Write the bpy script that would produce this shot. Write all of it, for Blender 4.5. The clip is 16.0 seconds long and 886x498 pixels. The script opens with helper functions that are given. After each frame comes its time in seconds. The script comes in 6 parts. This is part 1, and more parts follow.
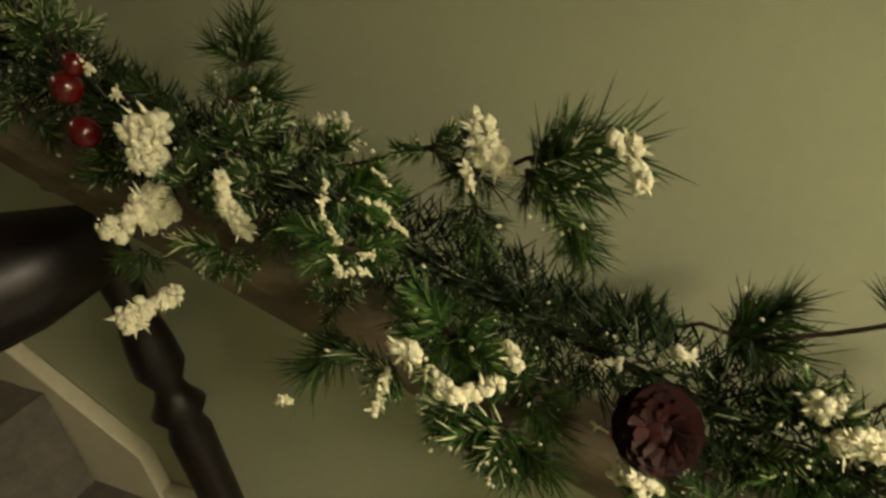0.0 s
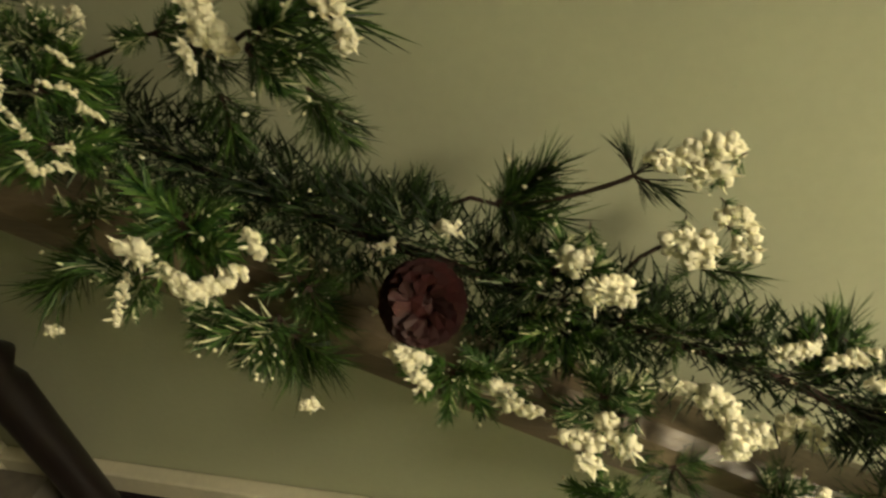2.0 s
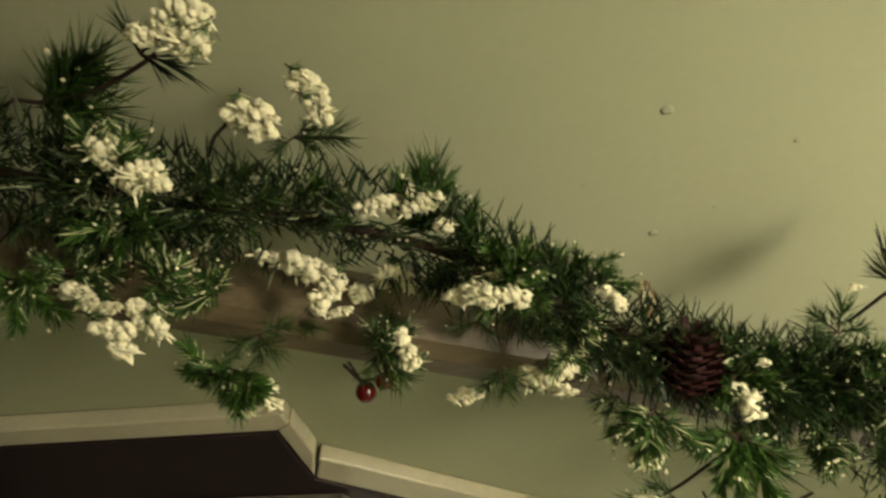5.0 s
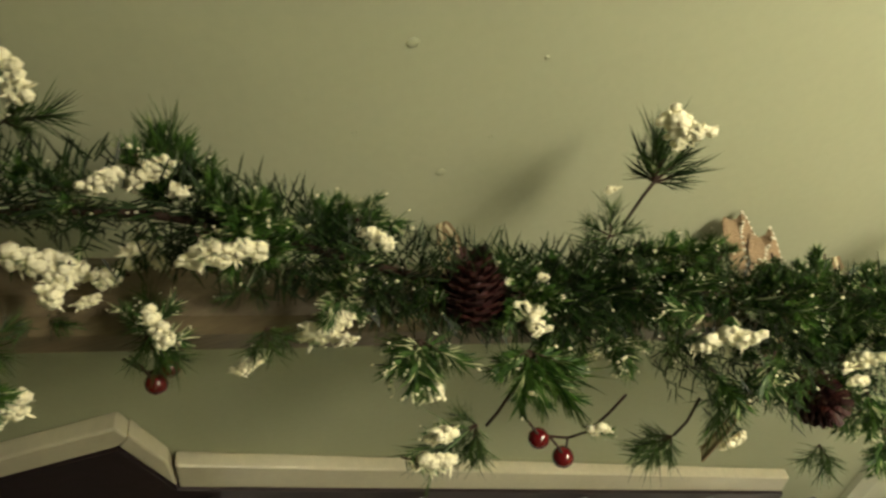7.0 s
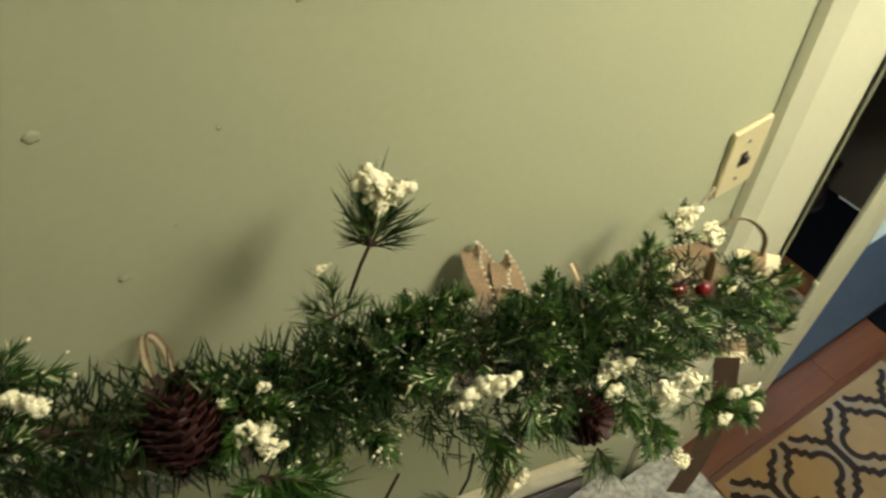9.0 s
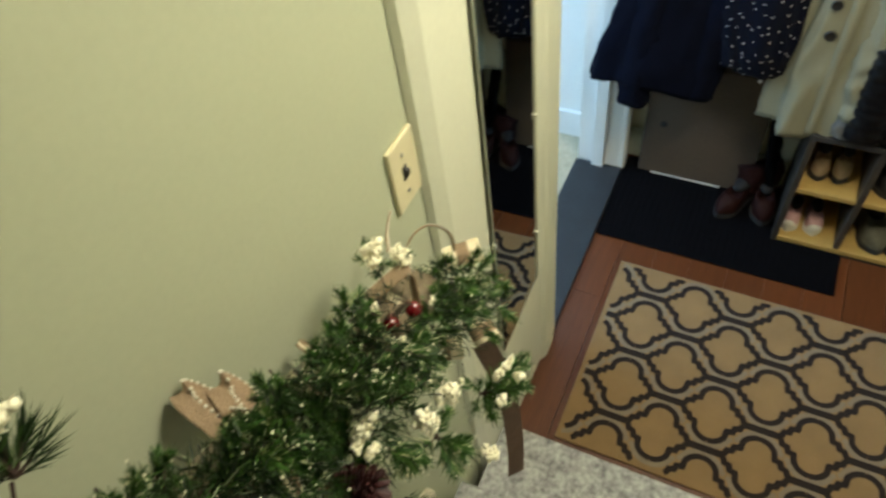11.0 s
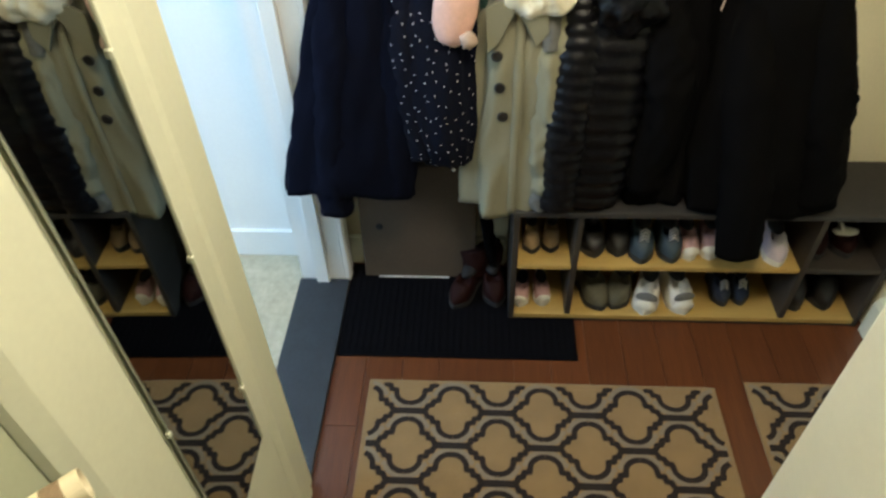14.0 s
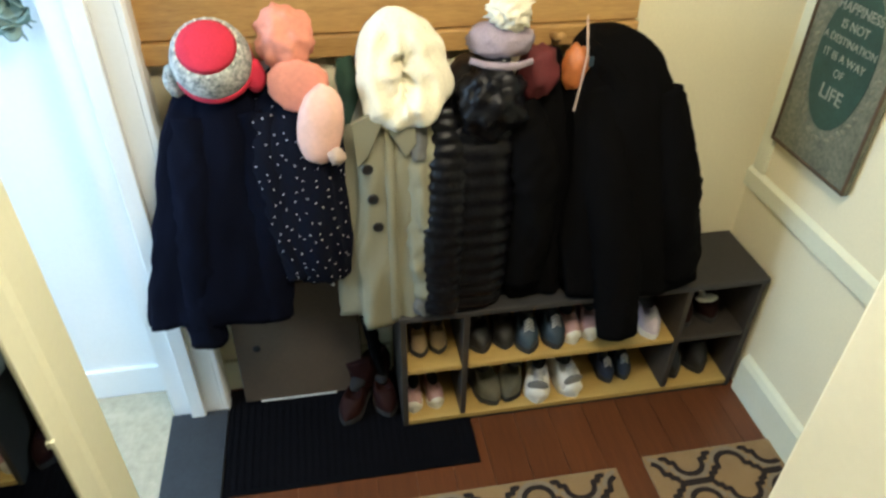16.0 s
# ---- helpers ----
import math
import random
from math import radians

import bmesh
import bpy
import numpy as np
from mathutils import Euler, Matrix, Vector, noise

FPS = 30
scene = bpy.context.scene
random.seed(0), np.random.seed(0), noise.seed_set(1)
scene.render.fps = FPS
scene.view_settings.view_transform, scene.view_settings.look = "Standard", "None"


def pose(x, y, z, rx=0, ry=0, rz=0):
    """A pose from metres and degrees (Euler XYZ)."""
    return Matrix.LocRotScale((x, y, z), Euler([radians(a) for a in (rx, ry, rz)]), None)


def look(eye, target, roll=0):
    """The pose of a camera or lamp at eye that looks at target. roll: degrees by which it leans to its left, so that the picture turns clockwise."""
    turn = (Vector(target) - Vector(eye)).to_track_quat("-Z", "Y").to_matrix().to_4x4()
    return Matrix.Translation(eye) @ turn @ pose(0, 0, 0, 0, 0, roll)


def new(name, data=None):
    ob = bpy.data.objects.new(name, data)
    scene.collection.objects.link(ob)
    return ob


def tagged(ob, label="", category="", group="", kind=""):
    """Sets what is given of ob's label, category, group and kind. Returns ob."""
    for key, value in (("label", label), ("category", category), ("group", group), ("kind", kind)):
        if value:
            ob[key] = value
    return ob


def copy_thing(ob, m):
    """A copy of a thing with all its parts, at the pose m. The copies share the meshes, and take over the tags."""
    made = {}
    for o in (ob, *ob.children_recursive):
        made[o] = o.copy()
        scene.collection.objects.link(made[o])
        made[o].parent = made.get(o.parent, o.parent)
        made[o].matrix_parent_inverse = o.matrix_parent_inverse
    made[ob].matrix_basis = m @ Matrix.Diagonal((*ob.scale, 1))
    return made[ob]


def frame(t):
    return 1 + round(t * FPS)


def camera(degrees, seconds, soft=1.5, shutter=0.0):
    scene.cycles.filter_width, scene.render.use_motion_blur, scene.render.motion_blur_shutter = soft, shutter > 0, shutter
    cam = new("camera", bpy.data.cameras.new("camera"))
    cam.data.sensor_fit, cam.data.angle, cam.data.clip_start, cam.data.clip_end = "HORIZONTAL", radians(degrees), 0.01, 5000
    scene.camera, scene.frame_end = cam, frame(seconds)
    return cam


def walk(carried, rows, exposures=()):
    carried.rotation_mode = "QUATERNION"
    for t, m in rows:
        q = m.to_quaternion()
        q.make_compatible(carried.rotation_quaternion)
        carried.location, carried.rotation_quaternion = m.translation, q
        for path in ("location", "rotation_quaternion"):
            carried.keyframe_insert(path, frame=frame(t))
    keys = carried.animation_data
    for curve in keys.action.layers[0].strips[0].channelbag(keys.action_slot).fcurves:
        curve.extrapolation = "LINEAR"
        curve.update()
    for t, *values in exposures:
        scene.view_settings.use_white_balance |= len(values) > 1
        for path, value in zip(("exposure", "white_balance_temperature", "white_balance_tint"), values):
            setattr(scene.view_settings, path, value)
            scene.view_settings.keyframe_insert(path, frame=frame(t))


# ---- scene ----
cam = camera(65.8, 16.0, soft=2.5, shutter=0.4)
PATH = [
    (0, (0.641, -0.031, 2.087), (-0.3, 1.467, 1.155), -11.6),
    (0.5, (0.652, -0.027, 2.078), (-0.209, 1.47, 1.069), -12.0),
    (1, (0.666, -0.019, 2.069), (-0.114, 1.479, 0.999), -12.4),
    (1.5, (0.679, -0.015, 2.059), (-0.017, 1.489, 0.94), -12.2),
    (2, (0.698, -0.01, 2.05), (0.083, 1.49, 0.879), -12.4),
    (2.5, (0.715, -0.005, 2.044), (0.185, 1.483, 0.818), -13.0),
    (3, (0.73, -0.004, 2.036), (0.294, 1.485, 0.775), -12.8),
    (3.5, (0.754, 0.005, 2.027), (0.394, 1.479, 0.723), -12.7),
    (4, (0.791, 0.005, 2.021), (0.473, 1.453, 0.678), -13.0),
    (4.2, (0.814, 0.014, 2.021), (0.449, 1.423, 0.649), -14.7),
    (6.3, (0.916, 0.007, 1.983), (0.759, 1.288, 0.456), -16.8),
    (6.5, (0.922, 0.005, 1.979), (0.8, 1.277, 0.441), -16.7),
    (7, (0.956, 0.001, 1.974), (0.899, 1.256, 0.417), -17.0),
    (7.5, (0.988, 0.005, 1.968), (1.0, 1.246, 0.4), -16.5),
    (8, (1.008, 0.02, 1.956), (1.103, 1.247, 0.379), -15.6),
    (8.5, (1.018, 0.047, 1.945), (1.369, 1.198, 0.347), -10.6),
    (8.7, (1.015, 0.051, 1.939), (1.458, 1.179, 0.348), -8.2),
    (10.8, (1.084, 0.02, 1.936), (2.071, 0.773, 0.368), -10.9),
    (11, (1.093, 0.008, 1.939), (2.142, 0.701, 0.384), -10.5),
    (11.5, (1.108, -0.012, 1.941), (2.271, 0.537, 0.41), -8.4),
    (12, (1.121, -0.025, 1.939), (2.352, 0.411, 0.425), -8.8),
    (12.5, (1.137, -0.034, 1.926), (2.427, 0.293, 0.433), -7.4),
    (13, (1.184, -0.045, 1.864), (2.519, 0.211, 0.396), -6.0),
    (13.5, (1.282, -0.057, 1.795), (2.646, 0.13, 0.344), -4.7),
    (14, (1.314, -0.07, 1.796), (2.747, 0.031, 0.404), -1.9),
    (14.5, (1.333, -0.075, 1.798), (2.834, -0.035, 0.477), -1.2),
    (15, (1.369, -0.044, 1.81), (2.899, -0.096, 0.524), -2.7),
    (15.5, (1.387, -0.03, 1.809), (2.917, -0.206, 0.533), -1.1),
    (16, (1.398, -0.027, 1.814), (2.967, -0.323, 0.609), 1.0),
]

walk(cam, [(t, look(eye, target, roll)) for t, eye, target, roll in PATH],
     exposures=[(0, 0.92, 6900, 14), (4, 0.52, 6750, 12), (8, 0.15, 6450, 10), (11, 0.05, 6100, 10), (12.5, -0.08, 6150, 11), (14, 0.05, 6300, 14), (16, 0.29, 6250, 14)])

# ---------------------------------------------------------------- light
world = bpy.data.worlds.new("world")
scene.world = world
world.use_nodes = True
sky = world.node_tree.nodes.new("ShaderNodeTexSky")
sky.sky_type, sky.sun_disc = "NISHITA", False
sky.sun_elevation, sky.sun_rotation = radians(25), radians(120)
back = world.node_tree.nodes["Background"]
back.inputs[1].default_value = 0.08
world.node_tree.links.new(sky.outputs[0], back.inputs[0])


def area_lamp(name, m, power, size, colour, size_y=None):
    lamp = bpy.data.lights.new(name, "AREA")
    lamp.energy, lamp.color, lamp.size = power, colour, size
    if size_y:
        lamp.shape, lamp.size_y = "RECTANGLE", size_y
    ob = new(name, lamp)
    ob.matrix_world = m
    return ob


HALL_LAMP = (1.94, -0.30, 2.35)
area_lamp("hall_lamp_light", look(HALL_LAMP, (1.94, -0.30, 0), 0), 29, 0.5, (1.0, 0.9, 0.66))
area_lamp("window_light", look((2.4, 2.36, 1.45), (2.5, 0.6, 0.9)), 92, 1.1, (0.48, 0.73, 1.0), 1.2)
# the last lamp is an added fill over the upper stairs, without a fitting
area_lamp("stairwell_fill_light", look((-0.9, -0.2, 3.2), (-0.6, 0.1, 1.5)), 0.8, 0.25, (1.0, 0.84, 0.56))


# ---------------------------------------------------------------- materials
def material(name, colour, rough=0.6, metal=0.0, spread=0.15, scale=8.0, bump=0.1, fine=90.0, second=None, sheen=0.0,
             coat=0.0, per_piece=0.0, island=False, stretch=(1, 1, 1), spec=0.5):
    """A surface with stains at one size, grain at another, and fine relief."""
    mat = bpy.data.materials.new(name)
    mat.use_nodes = True
    tree = mat.node_tree
    nodes, links = tree.nodes, tree.links
    bsdf = nodes["Principled BSDF"]
    coords = nodes.new("ShaderNodeTexCoord")
    mapping = nodes.new("ShaderNodeMapping")
    mapping.inputs["Scale"].default_value = stretch
    links.new(coords.outputs["Object"], mapping.inputs[0])
    large, small = nodes.new("ShaderNodeTexNoise"), nodes.new("ShaderNodeTexNoise")
    for tex, s, d in ((large, scale, 4.0), (small, fine, 3.0)):
        tex.inputs["Scale"].default_value, tex.inputs["Detail"].default_value = s, d
        links.new(mapping.outputs[0], tex.inputs["Vector"])
    add = nodes.new("ShaderNodeMath")
    add.operation = "ADD"
    links.new(large.outputs[0], add.inputs[0])
    links.new(small.outputs[0], add.inputs[1])
    ramp = nodes.new("ShaderNodeMapRange")
    ramp.inputs["From Min"].default_value, ramp.inputs["From Max"].default_value = 0.7, 1.3
    links.new(add.outputs[0], ramp.inputs[0])
    mix = nodes.new("ShaderNodeMix")
    mix.data_type = "RGBA"
    other = second or [c * (1 - spread) for c in colour]
    mix.inputs["A"].default_value = (*colour, 1)
    mix.inputs["B"].default_value = (*other, 1)
    links.new(ramp.outputs[0], mix.inputs["Factor"])
    out = mix.outputs["Result"]
    if per_piece:
        if island:
            info = nodes.new("ShaderNodeNewGeometry").outputs["Random Per Island"]
        else:
            info = nodes.new("ShaderNodeObjectInfo").outputs["Random"]
        hsv = nodes.new("ShaderNodeHueSaturation")
        vary = nodes.new("ShaderNodeMapRange")
        vary.inputs["To Min"].default_value, vary.inputs["To Max"].default_value = 1 - per_piece, 1 + per_piece
        links.new(info, vary.inputs[0])
        links.new(vary.outputs[0], hsv.inputs["Value"])
        links.new(out, hsv.inputs["Color"])
        out = hsv.outputs[0]
    links.new(out, bsdf.inputs["Base Color"])
    bsdf.inputs["Roughness"].default_value, bsdf.inputs["Metallic"].default_value = rough, metal
    bsdf.inputs["Specular IOR Level"].default_value = spec
    if sheen:
        bsdf.inputs["Sheen Weight"].default_value = sheen
    if coat:
        bsdf.inputs["Coat Weight"].default_value = coat
    if bump:
        relief = nodes.new("ShaderNodeBump")
        relief.inputs["Strength"].default_value, relief.inputs["Distance"].default_value = bump, 0.004
        links.new(add.outputs[0], relief.inputs["Height"])
        links.new(relief.outputs[0], bsdf.inputs["Normal"])
    return mat


WALL = material("wall_paint", (0.43, 0.455, 0.312), 0.75, spread=0.06, scale=3, bump=0.035, fine=120)
WALL_HALL = material("hall_wall_paint", (0.76, 0.70, 0.49), 0.75, spread=0.07, scale=3, bump=0.035, fine=120)
POST = material("post_paint", (0.86, 0.84, 0.71), 0.45, spread=0.04, scale=5, bump=0.04)
TRIM = material("trim_paint", (0.68, 0.69, 0.53), 0.4, spread=0.06, scale=6, bump=0.06)
TRIM_STAIR = material("stair_trim_paint", (0.66, 0.62, 0.47), 0.4, spread=0.12, scale=9, bump=0.08)
WHITE = material("white_paint", (0.8, 0.81, 0.8), 0.45, spread=0.04, scale=4, bump=0.05)
CEIL = material("ceiling_paint", (0.78, 0.76, 0.68), 0.9, spread=0.04)
DARK_WOOD = material("dark_stained_wood", (0.010, 0.005, 0.0045), 0.4, spread=0.5, scale=6, stretch=(6, 6, 1))
SKIRT = material("dark_skirt_paint", (0.025, 0.014, 0.018), 0.5, spread=0.4, scale=7)
RAIL = material("oak_handrail", (0.17, 0.132, 0.082), 0.34, spread=0.35, scale=9, stretch=(1, 9, 9), fine=40)
TREAD = material("marbled_vinyl", (0.5, 0.5, 0.48), 0.18, second=(0.16, 0.16, 0.16), scale=26, fine=70, bump=0.05)
PLANK = material("laminate_plank", (0.118, 0.038, 0.012), 0.34, second=(0.078, 0.024, 0.009), scale=3, fine=14, stretch=(1, 14, 14), per_piece=0.10, bump=0.04)
GROOVE = material("floor_groove", (0.08, 0.032, 0.015), 0.7)
# tread vinyl darkened to carry the shade on the landing and upper flight
SHADED_VINYL = material("shaded_vinyl", (0.17, 0.155, 0.13), 0.4, second=(0.10, 0.09, 0.075), scale=14, fine=50, bump=0.05)
LINO = material("beige_lino", (0.46, 0.42, 0.31), 0.4, second=(0.34, 0.31, 0.22), scale=18, fine=50, bump=0.05)
SILL = material("grey_sill_paint", (0.019, 0.024, 0.032), 0.55, spread=0.35, scale=14)
RUG = material("tan_rug", (0.235, 0.144, 0.054), 0.95, spread=0.2, scale=12, fine=420, bump=0.5, sheen=0.3)
RUG_BAND = material("grey_tan_rug_pile", (0.22, 0.172, 0.115), 0.95, spread=0.2, scale=30, fine=400, bump=0.5)
RUG_LINE = material("brown_rug_pile", (0.013, 0.006, 0.0035), 0.95, spread=0.3, scale=30, fine=400, bump=0.5)
MAT_BLACK = material("black_mat", (0.0035, 0.0035, 0.005), 0.95, spread=0.4, scale=20, fine=500, bump=0.6, spec=0.05)
BENCH = material("grey_stained_wood", (0.04, 0.032, 0.024), 0.6, spread=0.4, scale=6, stretch=(1, 1, 5))
BENCH_TOP = material("bench_top_paint", (0.03, 0.028, 0.027), 0.6, spread=0.3)
SHELF = material("pale_pine", (0.44, 0.29, 0.085), 0.5, spread=0.25, scale=5, stretch=(8, 1, 8))
PINE = material("golden_pine", (0.5, 0.3, 0.10), 0.45, second=(0.34, 0.18, 0.06), scale=5, stretch=(9, 1, 9), fine=30)
CARD = material("brown_card", (0.07, 0.047, 0.028), 0.8, spread=0.2)
PLASTIC = material("cream_plastic", (0.66, 0.6, 0.38), 0.35, spread=0.05, bump=0.02)
BLACK = material("black_plastic", (0.012, 0.011, 0.01), 0.4)
CHROME = material("dull_metal", (0.6, 0.6, 0.58), 0.3, metal=1.0, spread=0.1)

mirror_mat = bpy.data.materials.new("mirror_glass")
mirror_mat.use_nodes = True
mirror_mat.node_tree.nodes["Principled BSDF"].inputs["Metallic"].default_value = 1.0
mirror_mat.node_tree.nodes["Principled BSDF"].inputs["Roughness"].default_value = 0.02
mirror_mat.node_tree.nodes["Principled BSDF"].inputs["Base Color"].default_value = (0.40, 0.41, 0.38, 1)


# ---------------------------------------------------------------- building helpers
def mesh_from(bm, name, mat, smooth=False):
    me = bpy.data.meshes.new(name)
    bm.to_mesh(me)
    bm.free()
    for m in mat if isinstance(mat, (list, tuple)) else [mat]:
        me.materials.append(m)
    if smooth:
        me.polygons.foreach_set("use_smooth", [True] * len(me.polygons))
    return me


def part(name, bm, mat, parent, label="", smooth=False):
    ob = new(name, mesh_from(bm, name, mat, smooth) if isinstance(bm, bmesh.types.BMesh) else bm)
    ob.parent = parent
    if label:
        ob["label"] = label
    return ob


def thing(name, label, category, group="", kind="", at=(0, 0, 0)):
    ob = new(name)
    ob.location = at
    return tagged(ob, label, category, group, kind)


def solid(name, bm, mat, label="", category="", group="", kind="structure", smooth=False):
    return tagged(new(name, mesh_from(bm, name, mat, smooth)), label, category, group, kind)


def add_box(bm, a, b, bevel=0.0):
    lo, hi = [min(p, q) for p, q in zip(a, b)], [max(p, q) for p, q in zip(a, b)]
    made = bmesh.ops.create_cube(bm, size=1.0)["verts"]
    for v in made:
        v.co = Vector([lo[i] + (v.co[i] + 0.5) * (hi[i] - lo[i]) for i in range(3)])
    if bevel:
        edges = list({e for v in made for e in v.link_edges})
        bmesh.ops.bevel(bm, geom=edges, offset=bevel, segments=2, affect="EDGES", profile=0.5)
    return bm


def box(a, b, bevel=0.0):
    return add_box(bmesh.new(), a, b, bevel)


def prism(points, axis, lo, hi, bevel=0.0):
    """A polygon in the plane across an axis, pulled from lo to hi along it."""
    bm = bmesh.new()
    def place(p, q):
        c = list(p)
        c.insert(axis, q)
        return c
    rings = [[bm.verts.new(place(p, q)) for p in points] for q in (lo, hi)]
    n = len(points)
    for i in range(n):
        bm.faces.new((rings[0][i], rings[0][(i + 1) % n], rings[1][(i + 1) % n], rings[1][i]))
    bm.faces.new(rings[0][::-1])
    bm.faces.new(rings[1])
    bmesh.ops.recalc_face_normals(bm, faces=bm.faces[:])
    if bevel:
        bmesh.ops.bevel(bm, geom=bm.edges[:], offset=bevel, segments=2, affect="EDGES", profile=0.5)
    return bm


def add_tube(bm, points, radii, sides=8, caps=True):
    """A round tube through points; radii one number or one for each point."""
    points = [Vector(p) for p in points]
    radii = radii if isinstance(radii, (list, tuple)) else [radii] * len(points)
    rings = []
    ref = Vector((0.31, 0.17, 0.93))
    for i, p in enumerate(points):
        way = (points[min(i + 1, len(points) - 1)] - points[max(i - 1, 0)]).normalized()
        u = way.cross(ref)
        u = u.normalized() if u.length > 1e-3 else Vector((1, 0, 0))
        w = way.cross(u)
        rings.append([bm.verts.new(p + radii[i] * (math.cos(a) * u + math.sin(a) * w))
                      for a in (2 * math.pi * k / sides for k in range(sides))])
    for r, s in zip(rings, rings[1:]):
        for k in range(sides):
            bm.faces.new((r[k], r[(k + 1) % sides], s[(k + 1) % sides], s[k]))
    if caps:
        bm.faces.new(rings[0][::-1])
        bm.faces.new(rings[-1])
    return bm


def turned(profile, sides=24):
    """A body of revolution about z from (radius, height) pairs."""
    bm = bmesh.new()
    rings = [[bm.verts.new((r * math.cos(2 * math.pi * k / sides), r * math.sin(2 * math.pi * k / sides), z)) for k in range(sides)] for r, z in profile]
    for r, s in zip(rings, rings[1:]):
        for k in range(sides):
            bm.faces.new((r[k], r[(k + 1) % sides], s[(k + 1) % sides], s[k]))
    bm.faces.new(rings[0][::-1])
    bm.faces.new(rings[-1])
    return bm


def strip(bm, points, width, up, lift=0.0, thick=0.0015):
    """A flat band of a given width along points that lie across 'up'."""
    points = [Vector(p) for p in points]
    up = Vector(up)
    rows = []
    for i, p in enumerate(points):
        way = (points[min(i + 1, len(points) - 1)] - points[max(i - 1, 0)]).normalized()
        side = way.cross(up).normalized() * width / 2
        rows.append([bm.verts.new(q) for q in (p - side, p + side, p + side + up * thick, p - side + up * thick)])
    for r, s in zip(rows, rows[1:]):
        for k in range(4):
            bm.faces.new((r[k], r[(k + 1) % 4], s[(k + 1) % 4], s[k]))
    bm.faces.new(rows[0][::-1])
    bm.faces.new(rows[-1])
    return bm


# ---------------------------------------------------------------- the shell of the place
WALL_Y, RIGHT_Y, COAT_X, HALL_Y = 0.40, -0.44, 3.10, -1.35
CEIL_Z, TOP_Z = 2.40, 3.6
LAND_Z, LAND_X, RISE, RUN = 1.14, 0.53, 0.19, 0.247

solid("wall_stair", box((-2.2, WALL_Y, -0.2), (1.70, WALL_Y + 0.16, TOP_Z)), WALL, "sage cream painted wall along the stairs", "wall")
solid("wall_mirror_side", box((1.70, WALL_Y + 0.004, -0.2), (2.20, WALL_Y + 0.16, TOP_Z)), WALL, "cream painted wall between stairs and doorway", "wall")
solid("wall_over_door", box((2.20, WALL_Y + 0.002, 2.08), (2.99, WALL_Y + 0.158, TOP_Z)), WALL, "cream painted wall above the doorway", "wall")
solid("wall_coats", box((COAT_X, HALL_Y - 0.1, -0.2), (COAT_X + 0.12, WALL_Y + 0.158, TOP_Z)), WALL_HALL, "cream painted wall behind the coats", "wall")
solid("wall_corner", box((2.99, WALL_Y + 0.003, -0.2), (COAT_X, WALL_Y + 0.158, TOP_Z)), WHITE, "white painted door jamb and wall end", "wall")
solid("wall_sign", box((0.9, HALL_Y - 0.12, -0.2), (COAT_X, HALL_Y, TOP_Z)), WALL_HALL, "cream painted panelled hall wall", "wall")
solid("wall_stair_opposite", box((-2.2, RIGHT_Y - 0.12, -0.2), (1.62, RIGHT_Y - 0.005, TOP_Z)), WALL, "cream painted wall opposite the handrail", "wall")
solid("wall_upper_end", box((-2.3, RIGHT_Y - 0.12, -0.2), (-2.2, WALL_Y + 0.16, TOP_Z)), WALL, "cream wall at the head of the stairs", "wall")
solid("wall_hall_end", box((0.8, HALL_Y - 0.12, -0.2), (0.9, RIGHT_Y - 0.12, TOP_Z)), WALL, "cream wall at the end of the hall", "wall")
solid("ceiling_hall", box((1.62, HALL_Y - 0.12, CEIL_Z), (COAT_X + 0.12, WALL_Y + 0.16, CEIL_Z + 0.1)), CEIL, "plain white hall ceiling", "ceiling")
solid("ceiling_hall_side", box((0.8, HALL_Y - 0.12, CEIL_Z), (1.62, RIGHT_Y - 0.12, CEIL_Z + 0.1)), CEIL, "plain white hall ceiling", "ceiling")
solid("ceiling_stairs", box((-2.3, RIGHT_Y - 0.12, TOP_Z), (1.72, WALL_Y + 0.16, TOP_Z + 0.1)), CEIL, "plain white ceiling over the stairs", "ceiling")
solid("wall_ceiling_drop", box((1.62, RIGHT_Y - 0.12, CEIL_Z + 0.1), (1.72, WALL_Y, TOP_Z)), WALL, "cream wall above the stair opening", "wall")

# the bright room behind the doorway
solid("floor_bright_room", box((1.0, WALL_Y + 0.16, -0.1), (3.13, 2.4, 0.0)), LINO, "mottled beige lino floor", "floor")
solid("wall_bright_far", box((3.13, WALL_Y + 0.158, -0.1), (3.25, 2.4, 2.5)), WHITE, "white painted wall in daylight", "wall")
solid("wall_bright_window", box((1.0, 2.4, -0.1), (3.25, 2.5, 2.5)), WHITE, "white painted window wall", "wall")
solid("wall_bright_near", box((0.9, WALL_Y + 0.16, -0.1), (1.0, 2.5, 2.5)), WHITE, "white painted wall", "wall")
solid("ceiling_bright_room", box((0.9, WALL_Y + 0.16, 2.5), (3.25, 2.5, 2.6)), CEIL, "plain white ceiling", "ceiling")
solid("baseboard_bright", box((3.115, WALL_Y + 0.16, 0.0), (3.131, 2.4, 0.12), 0.003), WHITE, "white baseboard in the bright room", "baseboard")

# window of the bright room
window = thing("window_1", "white framed window full of daylight", "window", kind="structure")
part("window_frame", add_box(add_box(add_box(add_box(bmesh.new(), (1.78, 2.37, 0.78), (1.84, 2.402, 2.12)), (2.96, 2.37, 0.78), (3.02, 2.402, 2.12)), (1.84, 2.37, 0.78), (2.96, 2.402, 0.84)), (1.84, 2.37, 2.06), (2.96, 2.402, 2.12)), WHITE, window)
part("window_sill", box((1.75, 2.32, 0.74), (3.05, 2.402, 0.777), 0.004), WHITE, window)

